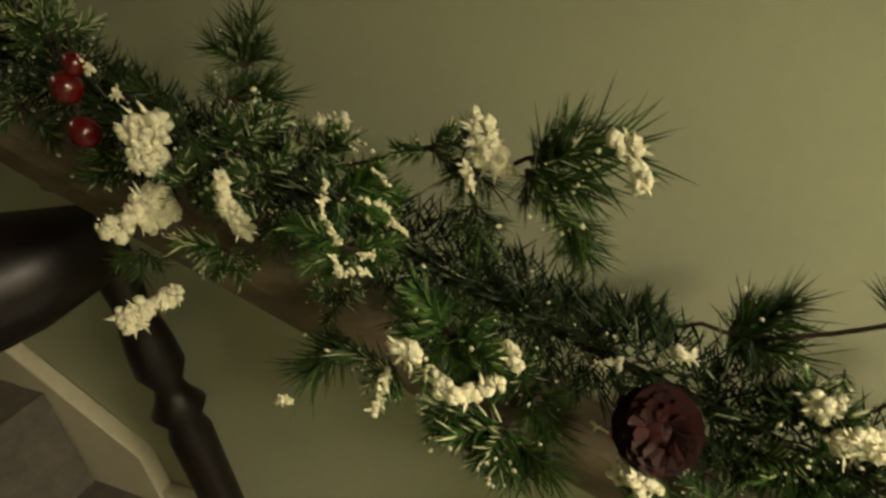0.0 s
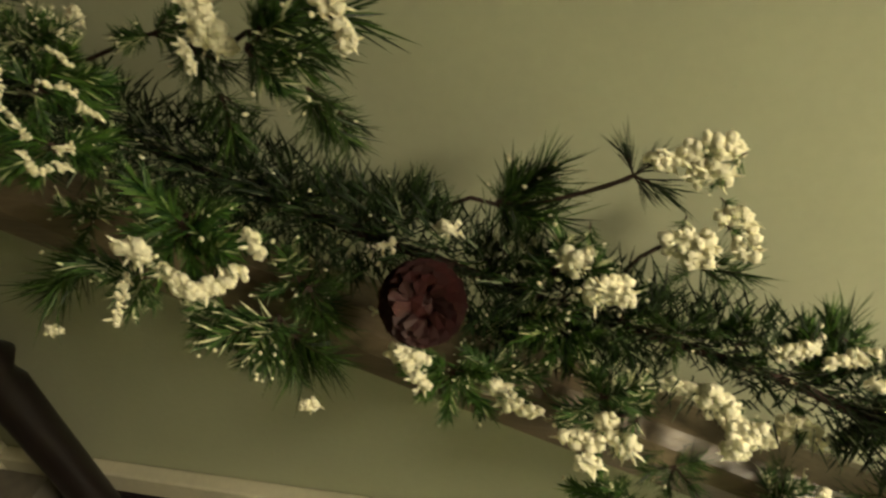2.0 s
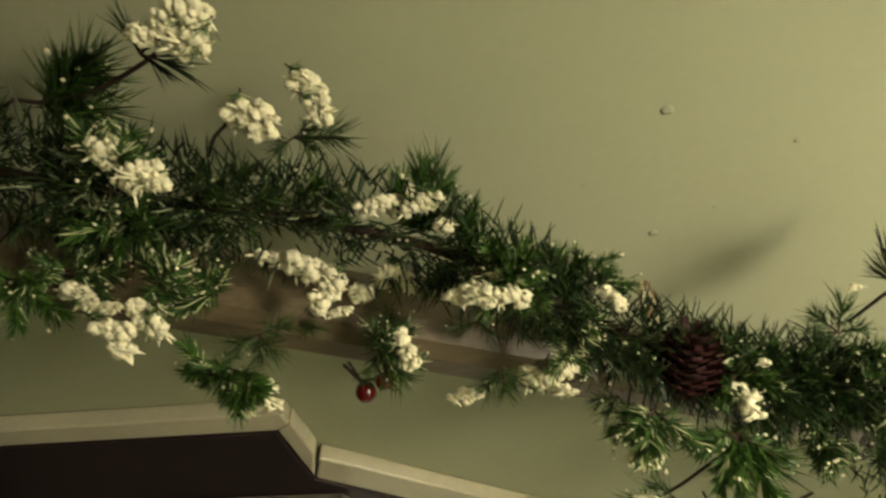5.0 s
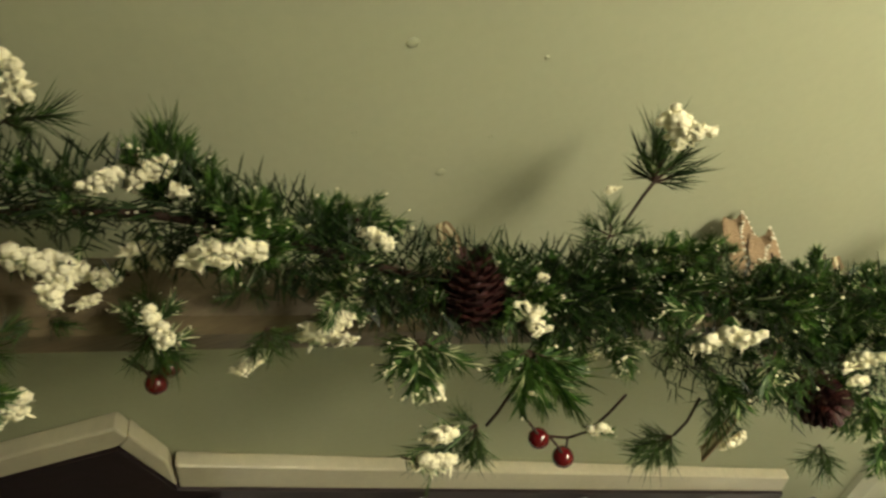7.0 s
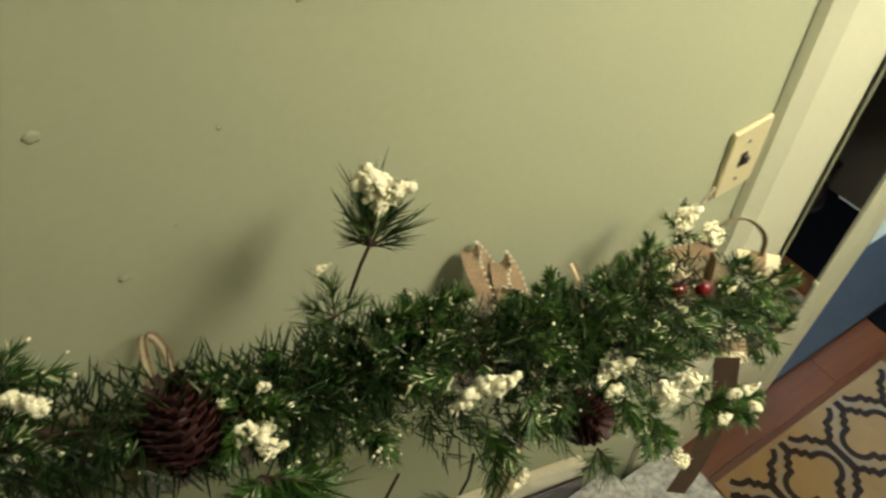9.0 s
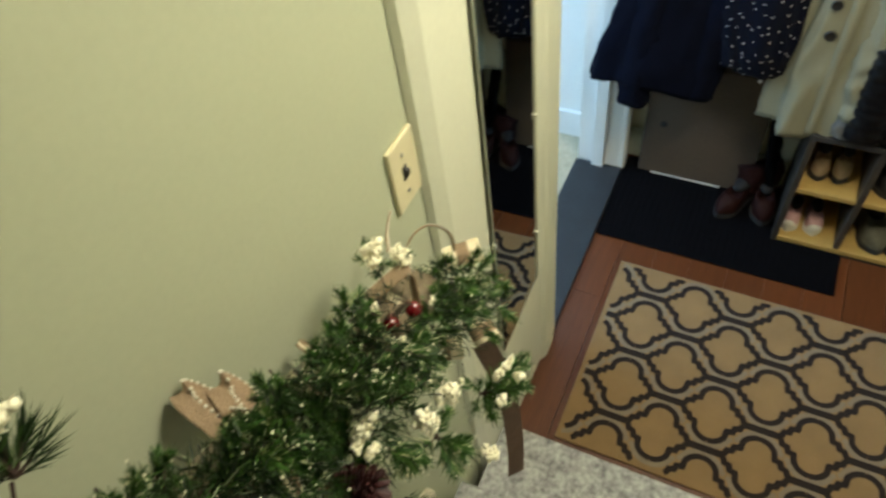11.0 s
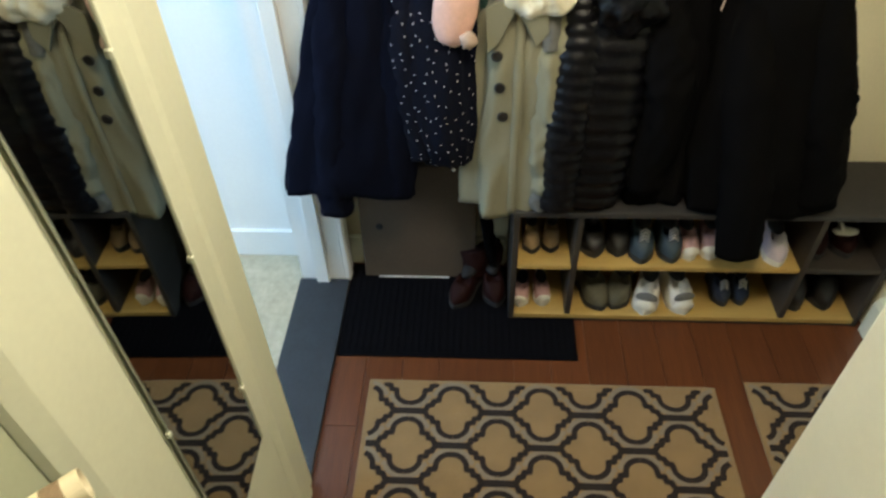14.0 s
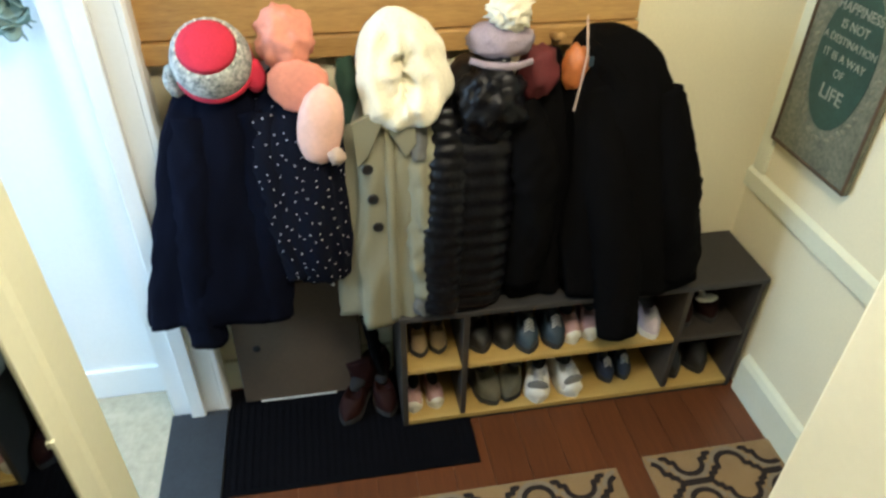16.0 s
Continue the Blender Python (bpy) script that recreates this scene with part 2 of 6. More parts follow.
# casing beside the stairs, and the mirror's backing board
solid("trim_stair_casing", prism([(1.658, 0.398), (1.664, 0.388), (1.69, 0.376), (1.808, 0.376), (1.817, 0.383), (1.817, 0.398)], 2, 0.0, 2.3), TRIM, "cream painted flat casing board", "trim")
door_case = thing("door_frame_1", "cream painted door casing with worn edges", "door frame", kind="structure")
part("casing", prism([(2.105, 0.402), (2.105, 0.385), (2.125, 0.376), (2.19, 0.376), (2.205, 0.384), (2.222, 0.384), (2.222, 0.56), (2.2, 0.56), (2.2, 0.402)], 2, 0.0, 2.12), TRIM, door_case)
part("far_casing", prism([(2.99, 0.402), (2.99, 0.388), (3.0, 0.381), (3.03, 0.381), (3.04, 0.388), (3.075, 0.388), (3.085, 0.402)], 2, 0.0, 2.12), WHITE, door_case, "bluish white door casing")
part("jamb_stop", box((2.965, 0.455, 0.0), (2.988, 0.50, 2.08), 0.003), WHITE, door_case, "white door stop")
part("head_casing", box((2.222, 0.378, 2.05), (2.985, 0.401, 2.12), 0.003), TRIM, door_case)
solid("sill_doorway", prism([(2.20, 0.0), (2.985, 0.0), (2.985, 0.018), (2.20, 0.018)], 1, 0.385, 0.565, 0.004), SILL, "worn grey painted wooden door sill", "door sill")

# closet panel with the tall mirror
panel = box((1.819, 0.383, 0.03), (2.102, 0.402, 2.25), 0.003)
solid("wall_panel", panel, TRIM, "cream painted board behind the mirror", "panel")
mirror = thing("mirror", "tall narrow frameless mirror held by clips on the wall", "mirror")
part("glass", box((1.821, 0.376, 0.52), (2.050, 0.381, 1.95), 0.001), mirror_mat, mirror).matrix_basis = pose(2.05, 0.3785, 0, 0, 0, 1.3) @ pose(-2.05, -0.3785, 0)
part("edge", box((2.051, 0.372, 0.52), (2.101, 0.381, 1.95), 0.002), TRIM, mirror, "cream painted edge strip")
clip_mesh = mesh_from(box((-0.004, -0.003, -0.006), (0.004, 0.003, 0.006), 0.001), "clip", TRIM)
for x, z in ((1.82, 0.92), (1.82, 1.46), (2.05, 0.70), (2.05, 1.05), (2.05, 1.40)):
    part("clip", clip_mesh, None, mirror).location = (x, 0.3735, z)

# casing at the end of the opposite wall
post = thing("trim_opening_post", "white painted casing at the foot of the stairs", "trim", kind="structure")
part("board", box((1.60, RIGHT_Y - 0.14, 0.0), (1.745, RIGHT_Y, CEIL_Z), 0.004), POST, post)
part("moulding", prism([(1.575, RIGHT_Y - 0.003), (1.575, RIGHT_Y + 0.012), (1.59, RIGHT_Y + 0.02), (1.61, RIGHT_Y + 0.012), (1.62, RIGHT_Y - 0.003)], 2, 0.0, CEIL_Z), POST, post)

# panelled hall wall: base, rail and stile
solid("baseboard_hall", prism([(HALL_Y - 0.001, 0.0), (HALL_Y + 0.022, 0.0), (HALL_Y + 0.022, 0.13), (HALL_Y + 0.012, 0.15), (HALL_Y - 0.001, 0.16)], 0, 0.9, 2.815), TRIM, "cream painted tall baseboard", "baseboard")
solid("trim_chair_rail", prism([(HALL_Y - 0.001, 0.66), (HALL_Y + 0.014, 0.66), (HALL_Y + 0.014, 0.715), (HALL_Y - 0.001, 0.73)], 0, 0.9, COAT_X), TRIM, "cream painted rail on the hall wall", "trim")
solid("trim_stile", box((3.03, HALL_Y - 0.001, 0.73), (3.085, HALL_Y + 0.012, 2.2), 0.003), TRIM, "cream painted upright strip in the corner", "trim")
solid("baseboard_coats", box((3.083, -0.17, 0.0), (COAT_X + 0.001, 0.39, 0.13), 0.003), TRIM, "cream painted baseboard", "baseboard")

# stairs: landing, lower flight, upper flight
def step(x0, x1, mat, mesh_cache={}):
    key = (round(x1 - x0, 3), mat.name)
    if key not in mesh_cache:
        bm = prism([(0, -0.028), (x1 - x0 + 0.025, -0.028), (x1 - x0 + 0.032, -0.014), (x1 - x0 + 0.025, 0.0), (0, 0.0)], 1, RIGHT_Y - 0.004, 0.372)
        mesh_cache[key] = mesh_from(bm, "tread", mat)
    return mesh_cache[key]


stairs = thing("stairs", "stairs with grey marbled vinyl treads", "stairs", kind="structure")
part("landing", prism([(0, -0.028), (LAND_X + 0.145, -0.028), (LAND_X + 0.152, -0.014), (LAND_X + 0.145, 0.0), (0, 0.0)], 1, RIGHT_Y - 0.004, 0.372), SHADED_VINYL, stairs, "vinyl landing with its shade put into the colour").location = (-0.12, 0, LAND_Z)
part("riser", box((LAND_X - 0.015, RIGHT_Y - 0.004, LAND_Z - RISE), (LAND_X - 0.001, 0.372, LAND_Z - 0.029)), WHITE, stairs)
for i in range(1, 6):
    x, z = LAND_X + RUN * i, LAND_Z - RISE * i
    part("tread", step(x - RUN, x, TREAD), None, stairs).location = (x - RUN - 0.001, 0, z)
    part("riser", box((x - 0.015, RIGHT_Y - 0.004, z - RISE + 0.001), (x - 0.001, 0.372, z - 0.029)), WHITE, stairs)
for i in range(1, 7):
    x, z = -0.12 - RUN * (i - 1), LAND_Z + RISE * i
    part("riser", box((x - 0.014, RIGHT_Y - 0.004, z - RISE + 0.001), (x, 0.372, z - 0.029)), SHADED_VINYL, stairs)
    part("tread", step(0, RUN, SHADED_VINYL), None, stairs).matrix_basis = pose(x + 0.001, -0.068, z, 0, 0, 180)

# dark string boards with a white cap along the wall
def string_line(x):
    return 1.18 - 0.779 * (x - 0.522)


cap_h = 0.08
skirt = thing("trim_stair_string", "dark painted stair string with a cream cap moulding", "trim", kind="structure")
part("board", prism([(-0.2, LAND_Z), (-0.2, 1.316), (0.528, 1.316), (0.528, 1.18), (1.46, string_line(1.46)), (1.46, 0.18), (0.9, 0.18)], 1, 0.374, 0.399), SKIRT, skirt)
part("level_cap", prism([(-0.2, 1.317), (0.529, 1.317), (0.529 + 0.02, 1.332), (0.529 + 0.02, 1.356), (-0.2, 1.356)], 1, 0.377, 0.3995, 0.003), TRIM_STAIR, skirt)
part("upright_cap", prism([(0.529, 1.18), (0.529, 1.316), (0.552, 1.336), (0.552, 1.25)], 1, 0.378, 0.3993, 0.003), TRIM_STAIR, skirt)
part("sloping_cap", prism([(0.5295, 1.176), (1.46, string_line(1.46) + 0.001), (1.46, string_line(1.46) + cap_h), (0.5535, string_line(0.5535) + cap_h)], 1, 0.379, 0.3997, 0.003), TRIM_STAIR, skirt)
part("upper_board", prism([(-0.206, 1.14), (-0.206, 1.40), (-1.6, 1.40 + 1.4 * 0.77), (-1.6, 1.14 + 1.4 * 0.77)], 1, 0.375, 0.399), TRIM_STAIR, skirt)
part("upper_cap", prism([(-0.2, 1.335), (-0.2, 1.43), (-1.6, 1.43 + 1.4 * 0.77), (-1.6, 1.335 + 1.4 * 0.77)], 1, 0.373, 0.3993, 0.003), TRIM_STAIR, skirt)

# ---------------------------------------------------------------- handrail
def rail_z(x):
    return 1.972 - 0.474 * x


rail = thing("handrail", "varnished oak handrail fixed along the stair wall", "handrail")
section = [(0.264, 0.005), (0.262, 0.028), (0.268, 0.041), (0.279, 0.048), (0.303, 0.048), (0.314, 0.041), (0.32, 0.028), (0.318, 0.005), (0.31, 0.0), (0.272, 0.0)]
bm = bmesh.new()
ends = [[bm.verts.new((x, y, rail_z(x) + h)) for y, h in section] for x in (-0.02, 1.47)]
for k in range(len(section)):
    n = (k + 1) % len(section)
    bm.faces.new((ends[0][k], ends[0][n], ends[1][n], ends[1][k]))
bm.faces.new(ends[0][::-1]), bm.faces.new(ends[1])
bmesh.ops.recalc_face_normals(bm, faces=bm.faces[:])
part("bar", bm, RAIL, rail)
for x in (0.05, 0.75, 1.44):
    bm = add_tube(bmesh.new(), [(x, 0.398, rail_z(x) - 0.05), (x, 0.32, rail_z(x) - 0.05), (x, 0.293, rail_z(x) - 0.03), (x, 0.291, rail_z(x) + 0.004)], 0.007)
    part("bracket", bm, CHROME, rail, smooth=True)

# dark turned post and dark rail at the landing
newel = thing("landing_post", "dark stained turned post with a dark handrail", "post", at=(0.0, 0.345, 0))
profile = [(0.023, 1.142), (0.023, 1.22), (0.015, 1.235), (0.022, 1.25), (0.02, 1.33), (0.021, 1.50), (0.022, 1.565), (0.017, 1.585),
           (0.027, 1.605), (0.017, 1.625), (0.014, 1.64), (0.024, 1.665), (0.022, 1.70), (0.016, 1.75), (0.02, 1.80), (0.02, 1.86)]
part("shaft", turned([(1.2 * r, z) for r, z in profile]), DARK_WOOD, newel, smooth=True)
bm = add_tube(bmesh.new(), [(0.08, -0.04, 1.86), (0.03, -0.10, 1.855), (-0.05, -0.26, 1.85), (-0.13, -0.5, 1.85), (-0.18, -0.74, 1.85)], [0.034, 0.056, 0.066, 0.068, 0.068], 16)
part("rail", bm, DARK_WOOD, newel, smooth=True)

# ---------------------------------------------------------------- switch
switch = thing("light_switch", "cream plastic single light switch plate on the wall", "light switch")
part("plate", box((1.59, 0.3925, 1.248), (1.655, 0.4, 1.361), 0.003), PLASTIC, switch)
part("toggle", prism([(0.3935, 1.296), (0.3935, 1.316), (0.385, 1.313), (0.386, 1.304)], 0, 1.6165, 1.6225), BLACK, switch, "dark toggle")
part("slot", box((1.6145, 0.3915, 1.294), (1.6245, 0.393, 1.318)), BLACK, switch)
for z in (1.272, 1.337):
    part("screw", turned([(0.003, 0.0), (0.003, 0.001), (0.002, 0.0016)], 10), CHROME, switch).matrix_basis = pose(1.6195, 0.3925, z, 90)

# ---------------------------------------------------------------- hall floor, mat, rugs
floor = thing("floor_hall", "reddish brown laminate plank floor", "floor", kind="structure")
part("underlay", box((0.8, HALL_Y - 0.02, -0.1), (COAT_X + 0.02, WALL_Y + 0.02, -0.006)), GROOVE, floor)
rng = random.Random(4)
plank_meshes = {}
y, row = WALL_Y - 0.0005, 0
while y > HALL_Y:
    w = min(0.118, y - HALL_Y)
    x = 0.9 - rng.random() * 0.6
    while x < COAT_X:
        a, b = max(x, 0.9), min(x + 0.82, COAT_X)
        if b - a > 0.02:
            key = (round(b - a, 3), round(w, 3))
            if key not in plank_meshes:
                plank_meshes[key] = mesh_from(box((0.0005, -w + 0.0008, -0.009), (b - a - 0.0005, -0.0008, 0.0), 0.0008), "plank", PLANK)
            part("plank", plank_meshes[key], None, floor).location = (a, y, 0)
        x += 0.82
    y -= 0.118

mat = thing("door_mat", "thin black ribbed door mat on the floor", "mat")
part("base", box((2.655, -0.397, 0.001), (3.07, 0.384, 0.008), 0.002), MAT_BLACK, mat)
for i in range(34):
    yy = -0.385 + i * 0.0228
    part("rib", box((2.667, yy, 0.0075), (3.06, yy + 0.012, 0.0105), 0.001), MAT_BLACK, mat)

CURVE = [(0, 0.76), (0.13, 0.73), (0.23, 0.66), (0.30, 0.56), (0.325, 0.45), (0.325, 0.335), (0.462, 0.325), (0.472, 0.19), (0.585, 0.18), (0.60, 0.08), (0.69, 0.0)]
BAND = [(0, 0.885), (0.14, 0.868), (0.25, 0.81), (0.34, 0.72), (0.39, 0.62), (0.41, 0.55), (0.455, 0.53), (0.492, 0.508)]


def clip_line(points, lo, hi):
    """The runs of a line that lie inside a rectangle."""
    runs, run = [], []
    for p in points:
        if lo[0] < p[0] < hi[0] and lo[1] < p[1] < hi[1]:
            run.append(p)
        else:
            if len(run) > 1:
                runs.append(run)
            run = []
    return runs + ([run] if len(run) > 1 else [])


def area_rug(x0, x1, y0, y1, label):
    rug = tagged(new("area_rug"), label, "rug", "rugs in the hall")
    part("rug_base", box((x0, y0, 0.001), (x1, y1, 0.009), 0.003), RUG, rug)
    bm = bmesh.new()
    pale = bmesh.new()
    half_p, q = 0.1331, 0.1125
    for i in range(-1, 8):
        for j in range(-1, 10):
            if (i + j) % 2 == 0:
                continue
            cx, cy = x1 - q * (i + 0.0), y1 - half_p * j
            bar = [(cx, cy + half_p * (0.66 + 0.68 * k / 6)) for k in range(7)]
            for run in clip_line(bar, (x0 + 0.012, y0 + 0.012), (x1 - 0.012, y1 - 0.012)):
                strip(bm, [(*p, 0.009) for p in run], 0.021, (0, 0, 1), thick=0.0012)
            for sx in (1, -1):
                for sy in (1, -1):
                    fine = []
                    for (a, b), (c, d) in zip(CURVE, CURVE[1:]):
                        fine += [(a + (c - a) * k / 3, b + (d - b) * k / 3) for k in range(3)]
                    fine.append(CURVE[-1])
                    pts = [(cx + sx * q * b, cy + sy * half_p * a) for a, b in fine]
                    for run in clip_line(pts, (x0 + 0.012, y0 + 0.012), (x1 - 0.012, y1 - 0.012)):
                        strip(bm, [(*p, 0.0088) for p in run], 0.0165, (0, 0, 1), thick=0.0012)
                    soft_line = []
                    for (a, b), (c, d) in zip(BAND, BAND[1:]):
                        soft_line += [(a + (c - a) * k / 3, b + (d - b) * k / 3) for k in range(3)]
                    pts = [(cx + sx * q * b, cy + sy * half_p * a) for a, b in soft_line]
                    for run in clip_line(pts, (x0 + 0.012, y0 + 0.012), (x1 - 0.012, y1 - 0.012)):
                        strip(pale, [(*p, 0.0087) for p in run], 0.014, (0, 0, 1), thick=0.0008)
    part("pattern", bm, RUG_LINE, rug, "dark brown trellis pattern woven in the pile")
    tagged(part("band", pale, RUG_BAND, rug, "grey tan band between the brown lines"), kind="stuff")
    return rug


area_rug(1.877, 2.563, -0.803, 0.262, "tan rug with a dark brown quatrefoil trellis")
area_rug(1.90, 2.586, -1.33, -0.896, "narrow tan rug with the same brown trellis")
# ---------------------------------------------------------------- fabrics
NAVY = material("navy_wool", (0.003, 0.004, 0.011), 0.95, spread=0.4, scale=10, fine=300, bump=0.35, spec=0.06)
BEIGE = material("khaki_cotton", (0.215, 0.205, 0.138), 0.85, spread=0.16, scale=7, fine=350, bump=0.25)
BEIGE_DARK = material("grey_lining", (0.13, 0.13, 0.12), 0.8, spread=0.3)
PUFFER = material("black_nylon", (0.003, 0.003, 0.0045), 0.36, spread=0.3, scale=14, fine=120, bump=0.4, spec=0.2)
BLACK_WOOL = material("black_wool", (0.0032, 0.003, 0.0032), 1.0, spread=0.4, scale=9, fine=260, bump=0.5, spec=0.05)
CREAM_KNIT = material("cream_knit", (0.82, 0.76, 0.58), 0.95, spread=0.14, scale=12, fine=160, bump=0.7, sheen=0.4)
SALMON = material("salmon_cotton", (0.72, 0.27, 0.19), 0.85, spread=0.18, scale=14, bump=0.3)
PINK = material("pale_pink_nylon", (0.78, 0.47, 0.38), 0.45, spread=0.14, scale=16, bump=0.35)
RED_KNIT = material("red_knit", (0.62, 0.025, 0.06), 0.95, spread=0.2, scale=20, fine=260, bump=0.6)
GREY_KNIT = material("grey_white_knit", (0.62, 0.6, 0.55), 0.95, second=(0.10, 0.12, 0.12), scale=60, fine=150, bump=0.6)
LILAC_KNIT = material("lilac_grey_knit", (0.33, 0.27, 0.32), 0.95, spread=0.3, scale=25, fine=240, bump=0.6)
MAROON = material("maroon_cloth", (0.11, 0.012, 0.014), 0.8, spread=0.3)
ORANGE = material("orange_leather", (0.45, 0.13, 0.03), 0.5, spread=0.3)
STRAP = material("pale_strap", (0.5, 0.36, 0.28), 0.6)
BOOT = material("oxblood_leather", (0.016, 0.0035, 0.0026), 0.7, spread=0.4, scale=12, spec=0.12)
SHOE_WHITE = material("white_leather", (0.66, 0.64, 0.58), 0.5, spread=0.12, scale=20)
SHOE_GREY = material("grey_mesh", (0.13, 0.13, 0.125), 0.8, spread=0.25)
SHOE_OLIVE = material("olive_suede", (0.10, 0.095, 0.065), 0.9, spread=0.25, scale=20)
SHOE_BLUE = material("dark_blue_mesh", (0.018, 0.03, 0.055), 0.7, spread=0.3)
SHOE_TEAL = material("teal_mesh", (0.022, 0.042, 0.06), 0.6, spread=0.3)
SHOE_PINK = material("dusty_pink_canvas", (0.42, 0.25, 0.24), 0.8, spread=0.2)
SHOE_TAN = material("tan_suede", (0.32, 0.23, 0.13), 0.9, spread=0.2)
SHOE_LILAC = material("pale_lilac_canvas", (0.5, 0.44, 0.5), 0.8, spread=0.15)
SHOE_BLACK = material("scuffed_black_leather", (0.012, 0.011, 0.011), 0.5, spread=0.4)
RUBBER = material("off_white_rubber", (0.6, 0.58, 0.5), 0.6, spread=0.15)
RUBBER_DARK = material("dark_rubber", (0.02, 0.02, 0.02), 0.7)
# near-black for solid lumps that replace the shade inside openings
OPENING_SHADE = material("opening_shade", (0.006, 0.006, 0.007), 0.9)
LACE = material("pale_laces", (0.5, 0.5, 0.48), 0.9)
GREEN_CLOTH = material("dark_green_cloth", (0.012, 0.04, 0.025), 0.9)


def dotted(name, ground, dot, scale, size):
    """Cloth with small printed dots."""
    mat = material(name, ground, 0.85, spread=0.3, bump=0.25, fine=250, spec=0.1)
    tree = mat.node_tree
    bsdf = tree.nodes["Principled BSDF"]
    before = bsdf.inputs["Base Color"].links[0].from_socket
    coords = tree.nodes.new("ShaderNodeTexCoord")
    cells = tree.nodes.new("ShaderNodeTexVoronoi")
    cells.voronoi_dimensions = "2D"
    cells.inputs["Scale"].default_value, cells.inputs["Randomness"].default_value = scale, 0.75
    split, join = tree.nodes.new("ShaderNodeSeparateXYZ"), tree.nodes.new("ShaderNodeCombineXYZ")
    tree.links.new(coords.outputs["Object"], split.inputs[0])
    tree.links.new(split.outputs[1], join.inputs[0])
    tree.links.new(split.outputs[2], join.inputs[1])
    less = tree.nodes.new("ShaderNodeMath")
    less.operation, less.inputs[1].default_value = "LESS_THAN", size
    mix = tree.nodes.new("ShaderNodeMix")
    mix.data_type = "RGBA"
    mix.inputs["B"].default_value = (*dot, 1)
    tree.links.new(join.outputs[0], cells.inputs["Vector"])
    tree.links.new(cells.outputs["Distance"], less.inputs[0])
    tree.links.new(less.outputs[0], mix.inputs["Factor"])
    tree.links.new(before, mix.inputs["A"])
    tree.links.new(mix.outputs["Result"], bsdf.inputs["Base Color"])
    return mat


DOTS = dotted("navy_dotted_cloth", (0.003, 0.004, 0.011), (0.56, 0.54, 0.55), 35, 0.066)


def smooth_rows(rows, n):
    """Rows of numbers made n rows, gliding from one to the next."""
    rows = np.array(rows, float)
    t, s = np.linspace(0, len(rows) - 1, n), np.arange(len(rows))
    near = np.stack([np.interp(t, s, rows[:, k]) for k in range(rows.shape[1])], 1)
    kernel = max(1, n // (2 * len(rows)))
    out = near.copy()
    for i in range(n):
        lo, hi = max(0, i - kernel), min(n, i + kernel + 1)
        m = min(i - lo, hi - 1 - i)
        out[i] = near[i - m:i + m + 1].mean(0)
    return out


def garment(rows, folds=0.10, waves=7, seed=0, rings=34, sides=72, quilt=0.0, pitch=0.04):
    """A hanging body from rows (z, x, y, half depth, half width): folds deepen towards the hem; quilt bulges between seams."""
    bm = bmesh.new()
    made, table = [], smooth_rows(rows, rings if not quilt else rings * 3)
    for i, (z, x, y, d, w) in enumerate(table.tolist()):
        low = i / (len(table) - 1)
        ring = []
        for k in range(sides):
            a = 2 * math.pi * k / sides
            f = 1 + folds * (0.25 + low) * math.sin(waves * a + seed + 1.3 * math.sin(2.2 * low + seed)) * 0.5
            f += folds * 0.9 * noise.noise(Vector((3 * math.cos(a) + seed, 3 * math.sin(a), 5.0 * z)))
            f += folds * 0.5 * noise.noise(Vector((9 * math.cos(a), 9 * math.sin(a) + seed, 14.0 * z)))
            if quilt:
                f += quilt * (abs(math.sin(math.pi * z / pitch)) ** 0.6 - 0.6)
            c, s = math.cos(a), math.sin(a)
            c, s = math.copysign(abs(c) ** 0.8, c), math.copysign(abs(s) ** 0.8, s)
            ring.append(bm.verts.new((x - d * f * c, y + w * f * s, z + 0.012 * low * math.sin(waves * a * 0.5 + seed))))
        made.append(ring)
    for r, s in zip(made, made[1:]):
        for k in range(sides):
            bm.faces.new((r[k], r[(k + 1) % sides], s[(k + 1) % sides], s[k]))
    bm.faces.new(made[0])
    bm.faces.new(made[-1][::-1])
    bmesh.ops.recalc_face_normals(bm, faces=bm.faces[:])
    return bm


def sleeve(points, radii, seed=0, folds=0.16, quilt=0.0, pitch=0.035, sides=28, flat=0.8):
    """A hanging sleeve, crumpled along its length."""
    table = smooth_rows([(*p, r) for p, r in zip(points, radii)], 40 if not quilt else 90)
    bm = bmesh.new()
    made, length = [], 0.0
    for i, (x, y, z, r) in enumerate(table.tolist()):
        way = Vector(table[min(i + 1, len(table) - 1)][:3].tolist()) - Vector(table[max(i - 1, 0)][:3].tolist())
        length += way.length / 2
        u = way.cross(Vector((1, 0.02, 0))).normalized()
        w = way.cross(u).normalized()
        ring = []
        for k in range(sides):
            a = 2 * math.pi * k / sides
            f = 1 + folds * noise.noise(Vector((2 * math.cos(a) + seed, 2 * math.sin(a), length * 34))) + folds * 0.6 * math.sin(3 * a + length * 25 + seed) * 0.4
            if quilt:
                f += quilt * (abs(math.sin(math.pi * length / pitch)) ** 0.6 - 0.6)
            ring.append(bm.verts.new(Vector((x, y, z)) + r * f * (math.cos(a) * u + flat * math.sin(a) * w)))
        made.append(ring)
    for r, s in zip(made, made[1:]):
        for k in range(sides):
            bm.faces.new((r[k], r[(k + 1) % sides], s[(k + 1) % sides], s[k]))
    bm.faces.new(made[0]), bm.faces.new(made[-1][::-1])
    bmesh.ops.recalc_face_normals(bm, faces=bm.faces[:])
    return bm


